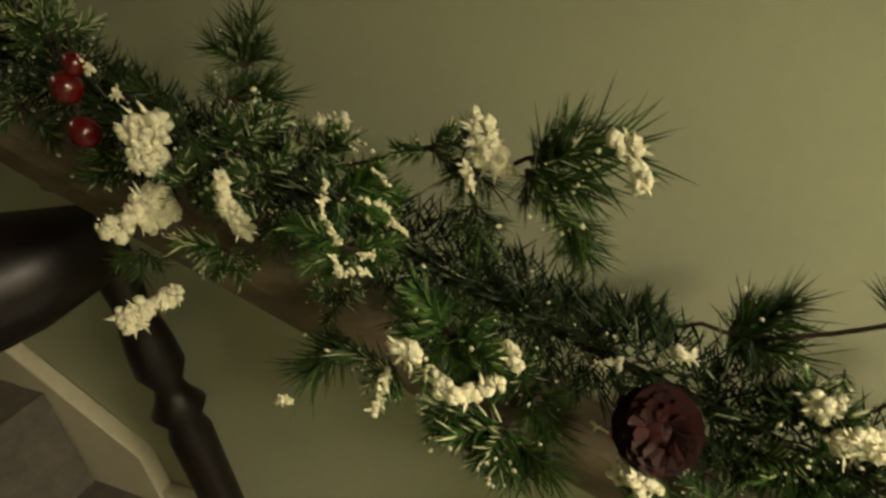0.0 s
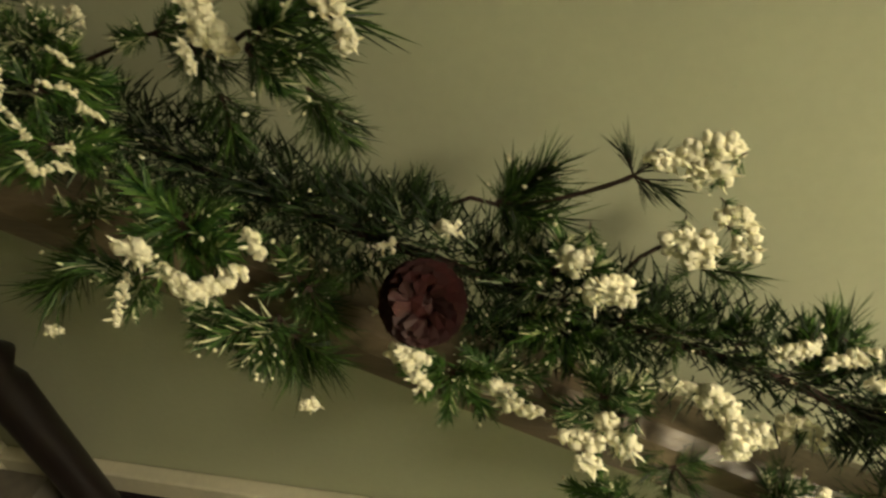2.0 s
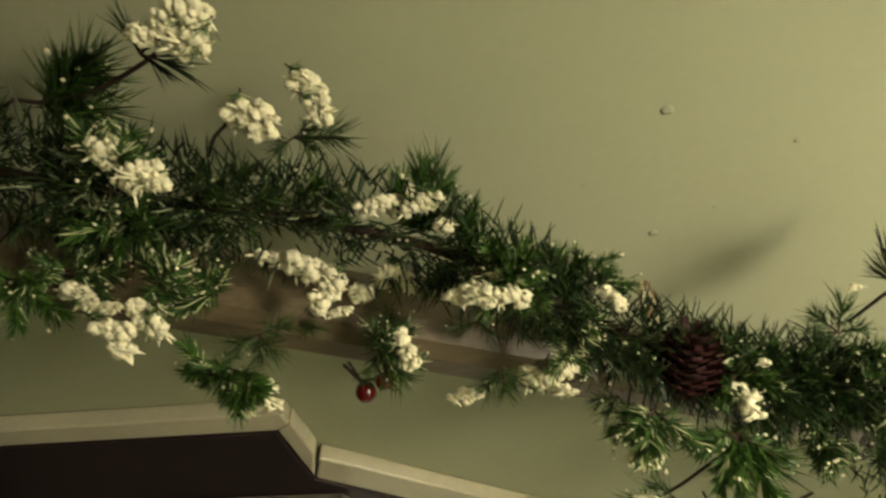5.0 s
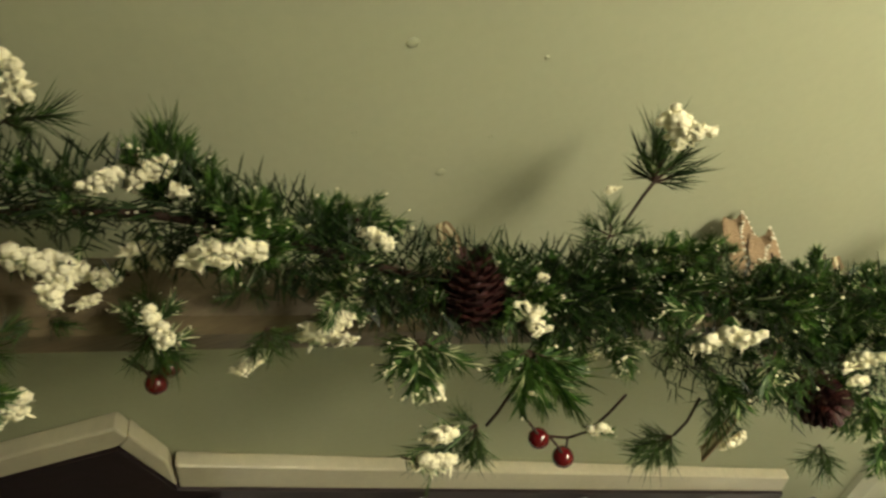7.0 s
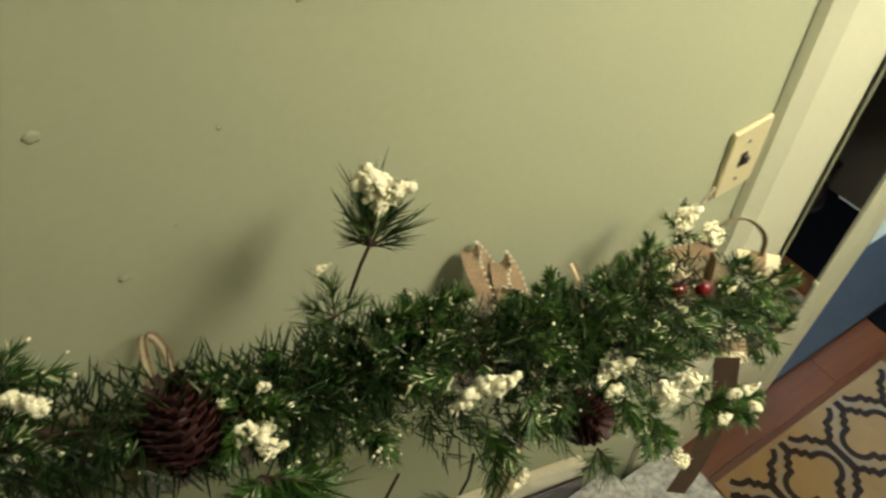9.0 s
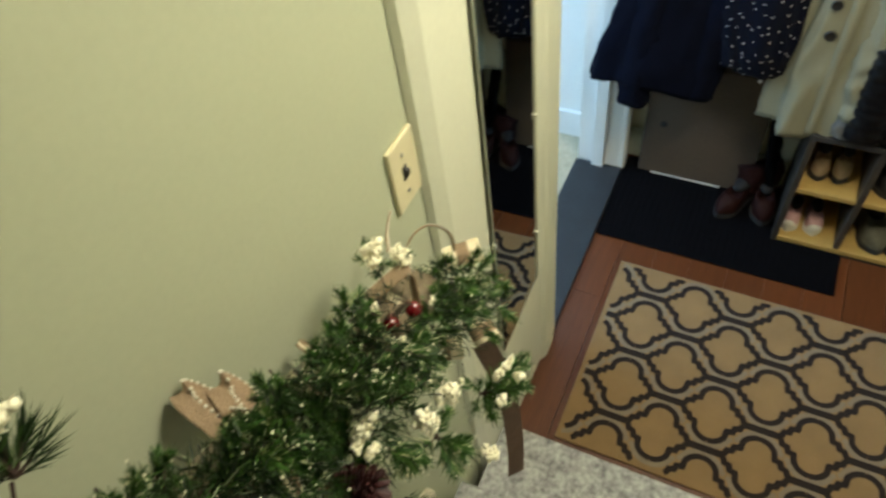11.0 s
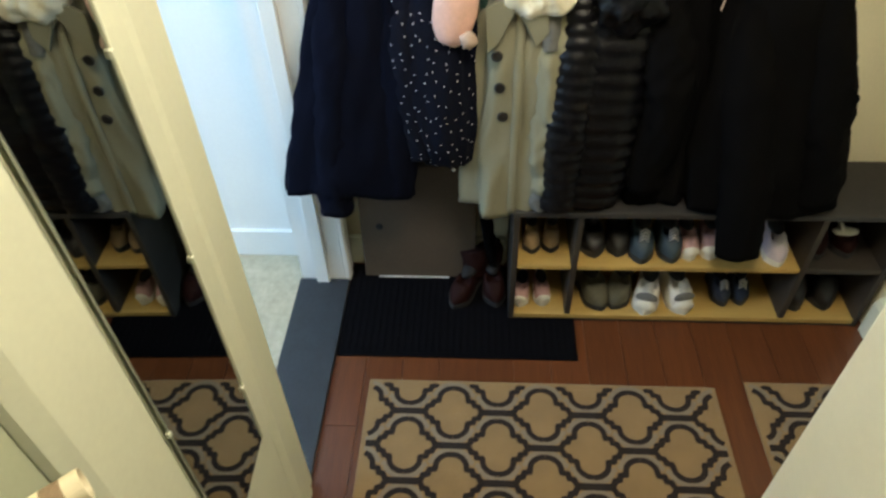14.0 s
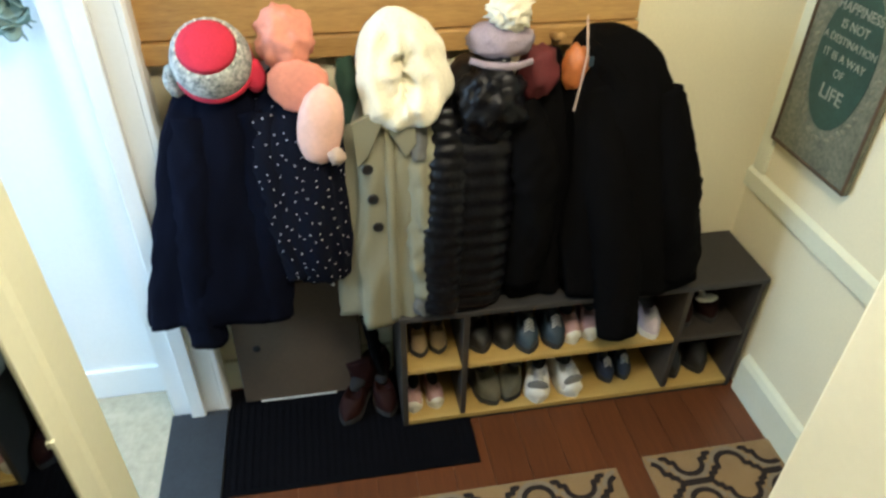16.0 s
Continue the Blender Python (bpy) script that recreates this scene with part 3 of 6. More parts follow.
def lump(centre, radii, amount=0.15, seed=0.0, detail=3, freq=2.0, turn=None):
    """A soft crumpled body."""
    bm = bmesh.new()
    bmesh.ops.create_icosphere(bm, subdivisions=detail, radius=1.0)
    m = turn or Matrix.Identity(4)
    for v in bm.verts:
        n = v.co.normalized()
        f = 1 + amount * noise.noise(n * freq + Vector((seed, seed * 0.7, 0))) + amount * 0.5 * noise.noise(n * freq * 2.7 + Vector((0, seed, 3)))
        v.co = Vector(centre) + m.to_3x3() @ Vector((n.x * radii[0], n.y * radii[1], n.z * radii[2])) * f
    return bm


# ---------------------------------------------------------------- coat rack and coats
rack = thing("coat_rack", "long golden pine coat rack board on the wall", "coat rack")
part("board", box((3.076, -0.852, 1.222), (3.098, 0.398, 1.46), 0.003), PINE, rack)
part("batten", box((3.062, -0.852, 1.165), (3.098, 0.398, 1.218), 0.004), PINE, rack, "paler pine strip under the board")
for y in (0.22, 0.04, -0.2, -0.42, -0.62, -0.76):
    peg = add_tube(bmesh.new(), [(3.062, y, 1.195), (3.02, y, 1.20), (2.995, y, 1.215)], [0.009, 0.008, 0.011], 10)
    part("peg", peg, PINE, rack, smooth=True)

coat = thing("navy_coat", "dark navy wool coat hanging from a peg", "coat", "coats on the rack")
part("body", garment([(1.20, 3.0, 0.22, 0.04, 0.03), (1.16, 2.97, 0.225, 0.06, 0.085), (1.05, 2.94, 0.235, 0.075, 0.125), (0.85, 2.91, 0.265, 0.08, 0.155), (0.65, 2.90, 0.29, 0.085, 0.18), (0.53, 2.90, 0.305, 0.09, 0.19)], 0.14, 6, 1.0), NAVY, coat, smooth=True)
part("sleeve", sleeve([(2.92, 0.28, 1.10), (2.87, 0.30, 0.95), (2.85, 0.33, 0.70), (2.84, 0.35, 0.47)], [0.05, 0.055, 0.052, 0.05], 2.0), NAVY, coat, smooth=True)
part("sleeve", sleeve([(2.93, 0.16, 1.10), (2.89, 0.14, 0.95), (2.87, 0.15, 0.72), (2.87, 0.17, 0.52)], [0.05, 0.055, 0.055, 0.055], 4.0), NAVY, coat, smooth=True)

coat = thing("dotted_jacket", "navy jacket with small white dots on the rack", "jacket", "coats on the rack")
part("body", garment([(1.19, 3.0, 0.05, 0.04, 0.03), (1.14, 2.96, 0.055, 0.06, 0.08), (1.02, 2.93, 0.05, 0.08, 0.105), (0.85, 2.91, 0.045, 0.085, 0.105), (0.72, 2.90, 0.03, 0.085, 0.095), (0.645, 2.90, 0.02, 0.07, 0.075)], 0.13, 5, 3.0), DOTS, coat, smooth=True)
part("sleeve", sleeve([(2.92, 0.12, 1.10), (2.875, 0.125, 0.95), (2.86, 0.105, 0.80), (2.85, 0.085, 0.66)], [0.04, 0.046, 0.042, 0.035], 6.0), DOTS, coat, smooth=True)
part("cord", add_tube(bmesh.new(), [(2.85, 0.005, 0.665), (2.845, 0.003, 0.64), (2.85, 0.0, 0.612)], 0.004, 6), SHOE_WHITE, coat, "pale cord end")

coat = thing("khaki_coat", "khaki button coat with pale lining on the rack", "coat", "coats on the rack")
part("body", garment([(1.18, 3.0, -0.19, 0.04, 0.03), (1.12, 2.95, -0.18, 0.06, 0.095), (1.0, 2.92, -0.165, 0.07, 0.10), (0.8, 2.905, -0.155, 0.072, 0.105), (0.6, 2.90, -0.145, 0.075, 0.11), (0.475, 2.90, -0.14, 0.08, 0.115)], 0.2, 6, 5.0), BEIGE, coat, smooth=True)
part("placket", sleeve([(2.872, -0.165, 1.08), (2.84, -0.165, 0.95), (2.832, -0.165, 0.75), (2.826, -0.165, 0.48)], [0.011, 0.012, 0.012, 0.012], 1.0, 0.1, flat=0.5), BEIGE, coat, smooth=True)
part("sleeve", sleeve([(2.92, -0.245, 1.08), (2.86, -0.25, 0.95), (2.845, -0.25, 0.75), (2.835, -0.25, 0.565)], [0.04, 0.046, 0.042, 0.043], 3.0, 0.38), BEIGE, coat, smooth=True)
part("cuff", sleeve([(2.835, -0.25, 0.562), (2.833, -0.25, 0.54), (2.832, -0.252, 0.50)], [0.034, 0.037, 0.034], 5.0, 0.2), BEIGE_DARK, coat, "grey turned-out cuff", smooth=True)
part("lapel", prism([(-0.078, 1.09), (-0.085, 0.975), (-0.115, 1.005), (-0.15, 1.085), (-0.13, 1.12)], 0, 2.838, 2.848, 0.003), BEIGE, coat)
part("lapel", prism([(-0.155, 1.085), (-0.205, 0.99), (-0.232, 1.03), (-0.225, 1.10)], 0, 2.842, 2.852, 0.003), BEIGE, coat)
for i in range(3):
    b = turned([(0.012, 0.0), (0.0145, 0.002), (0.0145, 0.005), (0.011, 0.007), (0.008, 0.0055)], 18)
    part("button", b, BLACK, coat, "dark round button", smooth=True).matrix_basis = pose(2.838 + 0.002 * (i - 2), -0.109 - 0.010 * i, 0.974 - 0.087 * i, 0, -90, 0)

coat = thing("puffer_jacket", "glossy black quilted puffer jacket with hood on the rack", "jacket", "coats on the rack")
part("body", garment([(1.17, 3.0, -0.40, 0.04, 0.04), (1.12, 2.95, -0.40, 0.06, 0.10), (1.0, 2.92, -0.39, 0.08, 0.115), (0.8, 2.90, -0.38, 0.085, 0.12), (0.6, 2.89, -0.37, 0.085, 0.12), (0.50, 2.89, -0.36, 0.08, 0.11)], 0.06, 4, 7.0, quilt=0.11, pitch=0.042), PUFFER, coat, smooth=True)
part("hood", lump((2.875, -0.415, 1.11), (0.065, 0.085, 0.09), 0.35, 2.0, 4, 2.6), PUFFER, coat, smooth=True)
part("sleeve", sleeve([(2.92, -0.31, 1.08), (2.862, -0.312, 0.95), (2.83, -0.295, 0.75), (2.808, -0.292, 0.52)], [0.05, 0.056, 0.055, 0.046], 3.0, 0.1, quilt=0.13, pitch=0.03), PUFFER, coat, smooth=True)
part("sleeve", sleeve([(2.92, -0.50, 1.08), (2.87, -0.53, 0.98), (2.85, -0.55, 0.80), (2.86, -0.53, 0.56)], [0.05, 0.062, 0.06, 0.055], 8.0, 0.22), BLACK_WOOL, coat, smooth=True)
part("pull", box((2.83, -0.345, 0.47), (2.836, -0.337, 0.49), 0.001), SHOE_WHITE, coat, "white zip pull")

coat = thing("black_coat", "long black wool coat hanging over the bench", "coat", "coats on the rack")
part("body", garment([(1.23, 3.0, -0.74, 0.04, 0.05), (1.20, 2.96, -0.75, 0.07, 0.11), (1.08, 2.93, -0.77, 0.09, 0.15), (0.85, 2.91, -0.82, 0.10, 0.20), (0.65, 2.90, -0.85, 0.105, 0.225), (0.51, 2.90, -0.87, 0.11, 0.228)], 0.12, 7, 9.0), BLACK_WOOL, coat, smooth=True)
part("sleeve", sleeve([(2.91, -0.70, 1.12), (2.86, -0.72, 0.95), (2.81, -0.79, 0.65), (2.79, -0.83, 0.37)], [0.055, 0.07, 0.07, 0.062], 5.0, 0.14), BLACK_WOOL, coat, smooth=True)
part("sleeve", sleeve([(2.90, -0.87, 1.10), (2.855, -0.92, 0.92), (2.84, -0.97, 0.72), (2.835, -1.0, 0.545)], [0.05, 0.065, 0.065, 0.06], 6.0, 0.16), BLACK_WOOL, coat, smooth=True)
part("collar", sleeve([(2.95, -0.66, 1.20), (2.90, -0.70, 1.17), (2.88, -0.76, 1.10), (2.87, -0.80, 1.0)], [0.03, 0.036, 0.036, 0.03], 2.0, 0.15), BLACK_WOOL, coat, smooth=True)

coat = thing("dark_hoodie", "dark hooded jacket tucked between coats on the rack", "jacket", "coats on the rack")
part("body", garment([(1.18, 3.01, -0.58, 0.03, 0.04), (1.10, 2.97, -0.58, 0.05, 0.08), (0.9, 2.94, -0.58, 0.06, 0.10), (0.6, 2.92, -0.58, 0.07, 0.10), (0.5, 2.92, -0.58, 0.07, 0.095)], 0.15, 5, 4.0), BLACK_WOOL, coat, smooth=True)
part("hood", lump((2.93, -0.545, 1.155), (0.05, 0.05, 0.07), 0.3, 6.0), MAROON, coat, "maroon hood lining", smooth=True)

bag = thing("shoulder_bag", "orange leather bag with a pale strap hung between coats", "bag")
part("pouch", lump((2.915, -0.635, 1.165), (0.03, 0.035, 0.06), 0.25, 3.0), ORANGE, bag, smooth=True)
bm = bmesh.new()
strip(bm, [(2.93, -0.655, 1.285), (2.90, -0.648, 1.262), (2.875, -0.645, 1.215), (2.86, -0.633, 1.15), (2.855, -0.622, 1.08)], 0.012, (0.2, 0.98, 0), thick=0.003)
part("strap", bm, STRAP, bag, "pale pink woven strap")
part("tag", box((2.868, -0.66, 1.185), (2.872, -0.648, 1.21), 0.001), SHOE_TEAL, bag, "small teal tag")

# hats and scarf on the pegs
hat = thing("knit_hat", "red and grey patterned knit hat hung on the rack", "hat", "hats on the rack")
tilt = pose(2.93, 0.212, 1.215, 0, -42, 0)
crown = turned([(0.084, 0.0), (0.087, 0.015), (0.086, 0.04), (0.078, 0.066), (0.062, 0.082)], 40)
part("band", crown, GREY_KNIT, hat, "grey and white patterned band", smooth=True).matrix_basis = tilt
part("rim", turned([(0.086, -0.016), (0.0895, -0.008), (0.0895, 0.004), (0.086, 0.008)], 40), RED_KNIT, hat, "red rim", smooth=True).matrix_basis = tilt
part("crown", turned([(0.0635, 0.0815), (0.056, 0.092), (0.036, 0.099), (0.012, 0.101)], 40), RED_KNIT, hat, "plain red crown", smooth=True).matrix_basis = tilt
bm = bmesh.new()
for k in range(20):
    a = 2 * math.pi * k / 20
    add_box(bm, (0.066 * math.cos(a) - 0.004, 0.066 * math.sin(a) - 0.0022, 0.078), (0.066 * math.cos(a) + 0.004, 0.066 * math.sin(a) + 0.0022, 0.0815))
part("stitches", bm, SHOE_WHITE, hat, "white stitched ring").matrix_basis = tilt
for s in (-1, 1):
    part("ear_flap", lump((2.915, 0.212 + s * 0.088, 1.19), (0.02, 0.022, 0.04), 0.2, s), GREY_KNIT if s > 0 else RED_KNIT, hat, smooth=True)

cap = thing("salmon_cap", "salmon cotton cap hung on the rack", "cap", "hats on the rack")
part("crown", lump((2.93, 0.05, 1.265), (0.06, 0.064, 0.07), 0.2, 4.0, 4, 2.8), SALMON, cap, smooth=True)
part("brim", lump((2.872, 0.030, 1.178), (0.016, 0.068, 0.060), 0.12, 8.0, 4, 2.0, Matrix.Rotation(radians(20), 4, "X")), SALMON, cap, smooth=True)

hood = thing("pink_hat", "pale pink padded hat hanging below the cap", "hat", "hats on the rack")
part("body", lump((2.845, -0.010, 1.092), (0.03, 0.053, 0.100), 0.07, 3.0, 4, 2.0, Matrix.Rotation(radians(10), 4, "X")), PINK, hood, smooth=True)
part("badge", lump((2.822, -0.04, 1.022), (0.01, 0.02, 0.022), 0.4, 2.0), STRAP, hood, "shiny rose trim", smooth=True)

scarf = thing("infinity_scarf", "thick cream knit loop scarf hung on the rack", "scarf")
bm = bmesh.new()
ring_n, side_n = 64, 26
rows = []
for i in range(ring_n):
    a = 2 * math.pi * i / ring_n
    c = Vector((2.895 + 0.02 * math.cos(a), -0.205 + 0.052 * math.sin(a), 1.185 + 0.083 * math.cos(a)))
    out = Vector((0, math.sin(a), math.cos(a)))
    row = []
    for k in range(side_n):
        b = 2 * math.pi * k / side_n
        f = 1 + 0.22 * math.sin(2 * b + 3 * a) * 0.5 + 0.28 * noise.noise(Vector((2.2 * math.cos(a), 2.2 * math.sin(a), 1.4 * b))) + 0.1 * math.sin(7 * b + 2 * math.sin(2 * a))
        row.append(bm.verts.new(c + f * (0.056 * math.cos(b) * out + 0.055 * math.sin(b) * Vector((-1, 0, 0)))))
    rows.append(row)
for i in range(ring_n):
    r, s = rows[i], rows[(i + 1) % ring_n]
    for k in range(side_n):
        bm.faces.new((r[k], r[(k + 1) % side_n], s[(k + 1) % side_n], s[k]))
bmesh.ops.recalc_face_normals(bm, faces=bm.faces[:])
part("loop", bm, CREAM_KNIT, scarf, smooth=True)
part("tail", sleeve([(2.90, -0.225, 1.10), (2.865, -0.235, 1.04), (2.85, -0.24, 0.98)], [0.03, 0.028, 0.018], 2.0, 0.2), BEIGE_DARK, scarf, "grey inner fold", smooth=True)

beanie = thing("bobble_hat", "lilac grey knit hat with a cream pompom", "hat", "hats on the rack")
part("body", lump((2.92, -0.44, 1.245), (0.06, 0.082, 0.045), 0.15, 5.0, 4), LILAC_KNIT, beanie, smooth=True)
part("cuff", sleeve([(2.875, -0.36, 1.215), (2.858, -0.40, 1.205), (2.858, -0.46, 1.20), (2.875, -0.51, 1.205)], [0.007, 0.009, 0.009, 0.007], 2.0, 0.25), LILAC_KNIT, beanie, "rolled knitted cuff", smooth=True)
pom = lump((2.905, -0.455, 1.315), (0.045, 0.048, 0.045), 0.5, 3.0, 4, 9.0)
part("pompom", pom, CREAM_KNIT, beanie, "cream pompom", smooth=True)
cloth = thing("green_scarf", "dark green scarf end showing between coats", "scarf")
part("end", sleeve([(2.97, -0.075, 1.20), (2.94, -0.085, 1.14), (2.93, -0.085, 1.05)], [0.02, 0.028, 0.02], 3.0, 0.2), GREEN_CLOTH, cloth, smooth=True)

# ---------------------------------------------------------------- shoe bench
bench = thing("shoe_bench", "grey wooden shoe bench with pale pine shelves", "bench")
BX0, BX1, BY0, BY1, BH = 2.824, 3.08, -1.322, -0.176, 0.487
part("top", box((BX0 - 0.006, BY0 - 0.004, BH - 0.02), (BX1, BY1 + 0.004, BH), 0.003), BENCH_TOP, bench, "dark grey top board")
part("bottom_shelf", box((BX0, BY0 + 0.018, 0.014), (BX1, BY1 - 0.018, 0.034), 0.002), SHELF, bench)
for a, b in ((BY1 - 0.018, BY1), (BY0, BY0 + 0.018)):
    part("side", box((BX0, a, 0.0), (BX1, b, BH - 0.021), 0.002), BENCH, bench)
for y in (-0.372, -1.07):
    part("divider", box((BX0, y - 0.009, 0.035), (BX1, y + 0.009, BH - 0.021), 0.002), BENCH, bench)
for a, b, m in ((-0.195, -0.362, SHELF), (-0.382, -1.06, SHELF), (-1.08, -1.303, BENCH)):
    part("shelf", box((BX0 + 0.002, b, 0.245), (BX1, a, 0.263), 0.002), m, bench)
part("back", box((BX1 + 0.001, BY0, 0.0), (BX1 + 0.008, BY1, BH - 0.021)), BENCH, bench)
part("plinth", box((BX0 + 0.004, BY0 + 0.018, 0.0), (BX0 + 0.02, BY1 - 0.018, 0.0135)), BENCH, bench)


def shoe(label, length, width, height, upper, sole, lace=None, group="shoes on the bench", toe=None, ankle=1.0, trim=None):
    """A shoe with its toe towards -x and its heel at +x, standing at the origin."""
    ob = thing("shoe", label, "shoe", group)
    def outline(s):
        return width / 2 * (0.55 + 0.45 * math.sin(math.pi * min(1, s * 0.9 + 0.12)) ** 0.6) * (1 - 0.25 * math.exp(-((s - 0.62) / 0.2) ** 2)) * min(1, (s / 0.2 + 0.01) ** 0.5, ((1 - s) / 0.07 + 0.05) ** 0.5)
    n, sides = 22, 20
    bm = bmesh.new()
    rows = []
    for i in range(n):
        s = i / (n - 1)
        h, x = outline(s) * 1.06, (s - 0.5) * length
        rows.append([bm.verts.new(p) for p in ((x, -h, 0), (x, h, 0), (x, h * 1.02, 0.02 + 0.006 * s), (x, -h * 1.02, 0.02 + 0.006 * s))])
    for r, q in zip(rows, rows[1:]):
        for k in range(4):
            bm.faces.new((r[k], r[(k + 1) % 4], q[(k + 1) % 4], q[k]))
    bm.faces.new(rows[0]), bm.faces.new(rows[-1][::-1])
    bmesh.ops.recalc_face_normals(bm, faces=bm.faces[:])
    part("sole", bm, sole, ob)
    bm = bmesh.new()
    rows = []
    for i in range(n):
        s = i / (n - 1)
        h, x = outline(s), (s - 0.5) * length * 0.98
        rise = 0.42 + 0.58 * min(1, max(0, (s - 0.06) / 0.4)) ** 1.1
        if s > 0.6:
            rise += 0.12 * ankle * ((s - 0.6) / 0.4)
        top = height * rise * min(1, (s / 0.12 + 0.1) ** 0.5)
        row = []
        for k in range(sides):
            a = math.pi * k / (sides - 1)
            sq = math.copysign(abs(math.cos(a)) ** 0.65, math.cos(a))
            wob = 1 + 0.03 * noise.noise(Vector((s * 6, a * 2, length * 50)))
            dip = 0.0
            if s > 0.3:
                dip = 0.55 * height * math.sin(a) ** 8 * min(1, (s - 0.3) / 0.06, max(0.0, (0.985 - s) / 0.05))
            row.append(bm.verts.new((x, h * sq * wob * (1 - 0.18 * math.sin(a) ** 2 * (s > 0.5)), 0.02 + (top - 0.0) * math.sin(a) ** 0.7 * wob - dip)))
        rows.append(row)
    for r, q in zip(rows, rows[1:]):
        for k in range(sides - 1):
            bm.faces.new((r[k], r[k + 1], q[k + 1], q[k]))
    bm.faces.new(rows[0][::-1]), bm.faces.new(rows[-1])
    part("upper", bm, upper, ob, smooth=True)
    # a solid dark lump on top stands for the shaded hollow
    part("lining", lump((length * 0.15, 0, 0.02 + height * 0.86), (length * 0.26, width * 0.33, height * 0.24), 0.05), OPENING_SHADE, ob, "dark lump painted as the shade in the opening", smooth=True)
    if toe:
        part("toe_cap", lump((-length * 0.41, 0, 0.028), (length * 0.085, width * 0.40, height * 0.30), 0.05), toe, ob, smooth=True)
    if trim:
        part("vamp", lump((-length * 0.355, 0, 0.03 + height * 0.36), (length * 0.055, width * 0.42, height * 0.24), 0.06), trim, ob, "grey toe panel", smooth=True)
    if lace:
        bm = bmesh.new()
        for k in range(4):
            x = -length * (0.315 - 0.035 * k)
            z = 0.025 + height * (0.62 + 0.09 * k)
            add_tube(bm, [(x, -width * 0.2, z - 0.008), (x, 0, z + 0.006), (x, width * 0.2, z - 0.008)], 0.0028, 6)
        part("laces", bm, lace, ob, smooth=True)
    return ob


def place_pair(ob, x, y, gap, z, yaw=4):
    ob.matrix_basis = pose(x, y, z, 0, 0, yaw)
    return copy_thing(ob, pose(x + 0.006, y - gap, z, 0, 0, -yaw - 2))


LOW, HIGH = 0.0345, 0.2635
place_pair(shoe("white leather sneaker with grey trim on the bottom shelf", 0.185, 0.085, 0.085, SHOE_WHITE, RUBBER, LACE, toe=RUBBER, trim=SHOE_GREY), 2.914, -0.645, 0.094, LOW, -14)
place_pair(shoe("olive suede slip-on shoe on the bottom shelf", 0.19, 0.088, 0.085, SHOE_OLIVE, RUBBER_DARK), 2.93, -0.458, 0.1, LOW, 20)
place_pair(shoe("small dark blue shoe on the bottom shelf", 0.15, 0.06, 0.06, SHOE_BLUE, RUBBER_DARK, LACE), 2.945, -0.89, 0.068, LOW, 3)
place_pair(shoe("small pink and white child shoe on the bottom shelf", 0.12, 0.056, 0.058, SHOE_PINK, RUBBER, toe=RUBBER), 2.91, -0.222, 0.066, LOW, -8)
place_pair(shoe("small tan suede child boot on the upper shelf", 0.12, 0.056, 0.07, SHOE_TAN, RUBBER_DARK), 2.935, -0.24, 0.064, HIGH, 2)
place_pair(shoe("black shoe in the shade of the upper shelf", 0.19, 0.08, 0.07, SHOE_BLACK, RUBBER_DARK), 2.955, -0.43, 0.09, HIGH, 4)
place_pair(shoe("teal running shoe with pale laces on the upper shelf", 0.165, 0.074, 0.085, SHOE_TEAL, RUBBER_DARK, LACE), 2.918, -0.585, 0.084, HIGH, -5)
place_pair(shoe("dusty pink canvas shoe on the upper shelf", 0.155, 0.066, 0.07, SHOE_PINK, RUBBER, toe=RUBBER), 2.93, -0.725, 0.075, HIGH, 5)
shoe("pale lilac canvas shoe standing on the upper shelf", 0.15, 0.066, 0.08, SHOE_LILAC, RUBBER, LACE).matrix_basis = pose(2.908, -0.99, HIGH, 0, 0, 3)
place_pair(shoe("scuffed black boot in the dark cubby", 0.23, 0.09, 0.11, SHOE_BLACK, RUBBER_DARK), 2.97, -1.12, 0.11, LOW, 3)
place_pair(shoe("dark oxblood shoe in the upper cubby", 0.21, 0.085, 0.08, BOOT, RUBBER_DARK), 2.975, -1.12, 0.1, HIGH, 2)
sandal = thing("sandal", "white sandal lying on the dark shoes", "sandal")
part("footbed", lump((2.885, -1.175, 0.372), (0.02, 0.038, 0.008), 0.15, 1.0), RUBBER, sandal, smooth=True)
part("strap", add_tube(bmesh.new(), [(2.885, -1.16, 0.378), (2.88, -1.152, 0.40), (2.89, -1.148, 0.41), (2.90, -1.16, 0.38)], 0.006, 8), SHOE_WHITE, sandal, smooth=True)

# ---------------------------------------------------------------- carton and boots beside the bench
carton = thing("cardboard_carton", "flat brown cardboard carton leaning on the wall", "carton")
lean = pose(3.02, 0.13, 0.012, 0, 6, 0)
part("panel", box((-0.02, -0.195, 0.004), (0.035, 0.20, 0.46), 0.004), CARD, carton).matrix_basis = lean
part("edge", box((-0.022, -0.10, 0.0), (-0.012, 0.15, 0.006), 0.001), SHOE_WHITE, carton, "torn white lower edge").matrix_basis = lean
part("hand_hole", lump((-0.021, 0.135, 0.225), (0.002, 0.012, 0.012), 0.1), OPENING_SHADE, carton, "dark disc painted as the shade in a punched hole").matrix_basis = lean


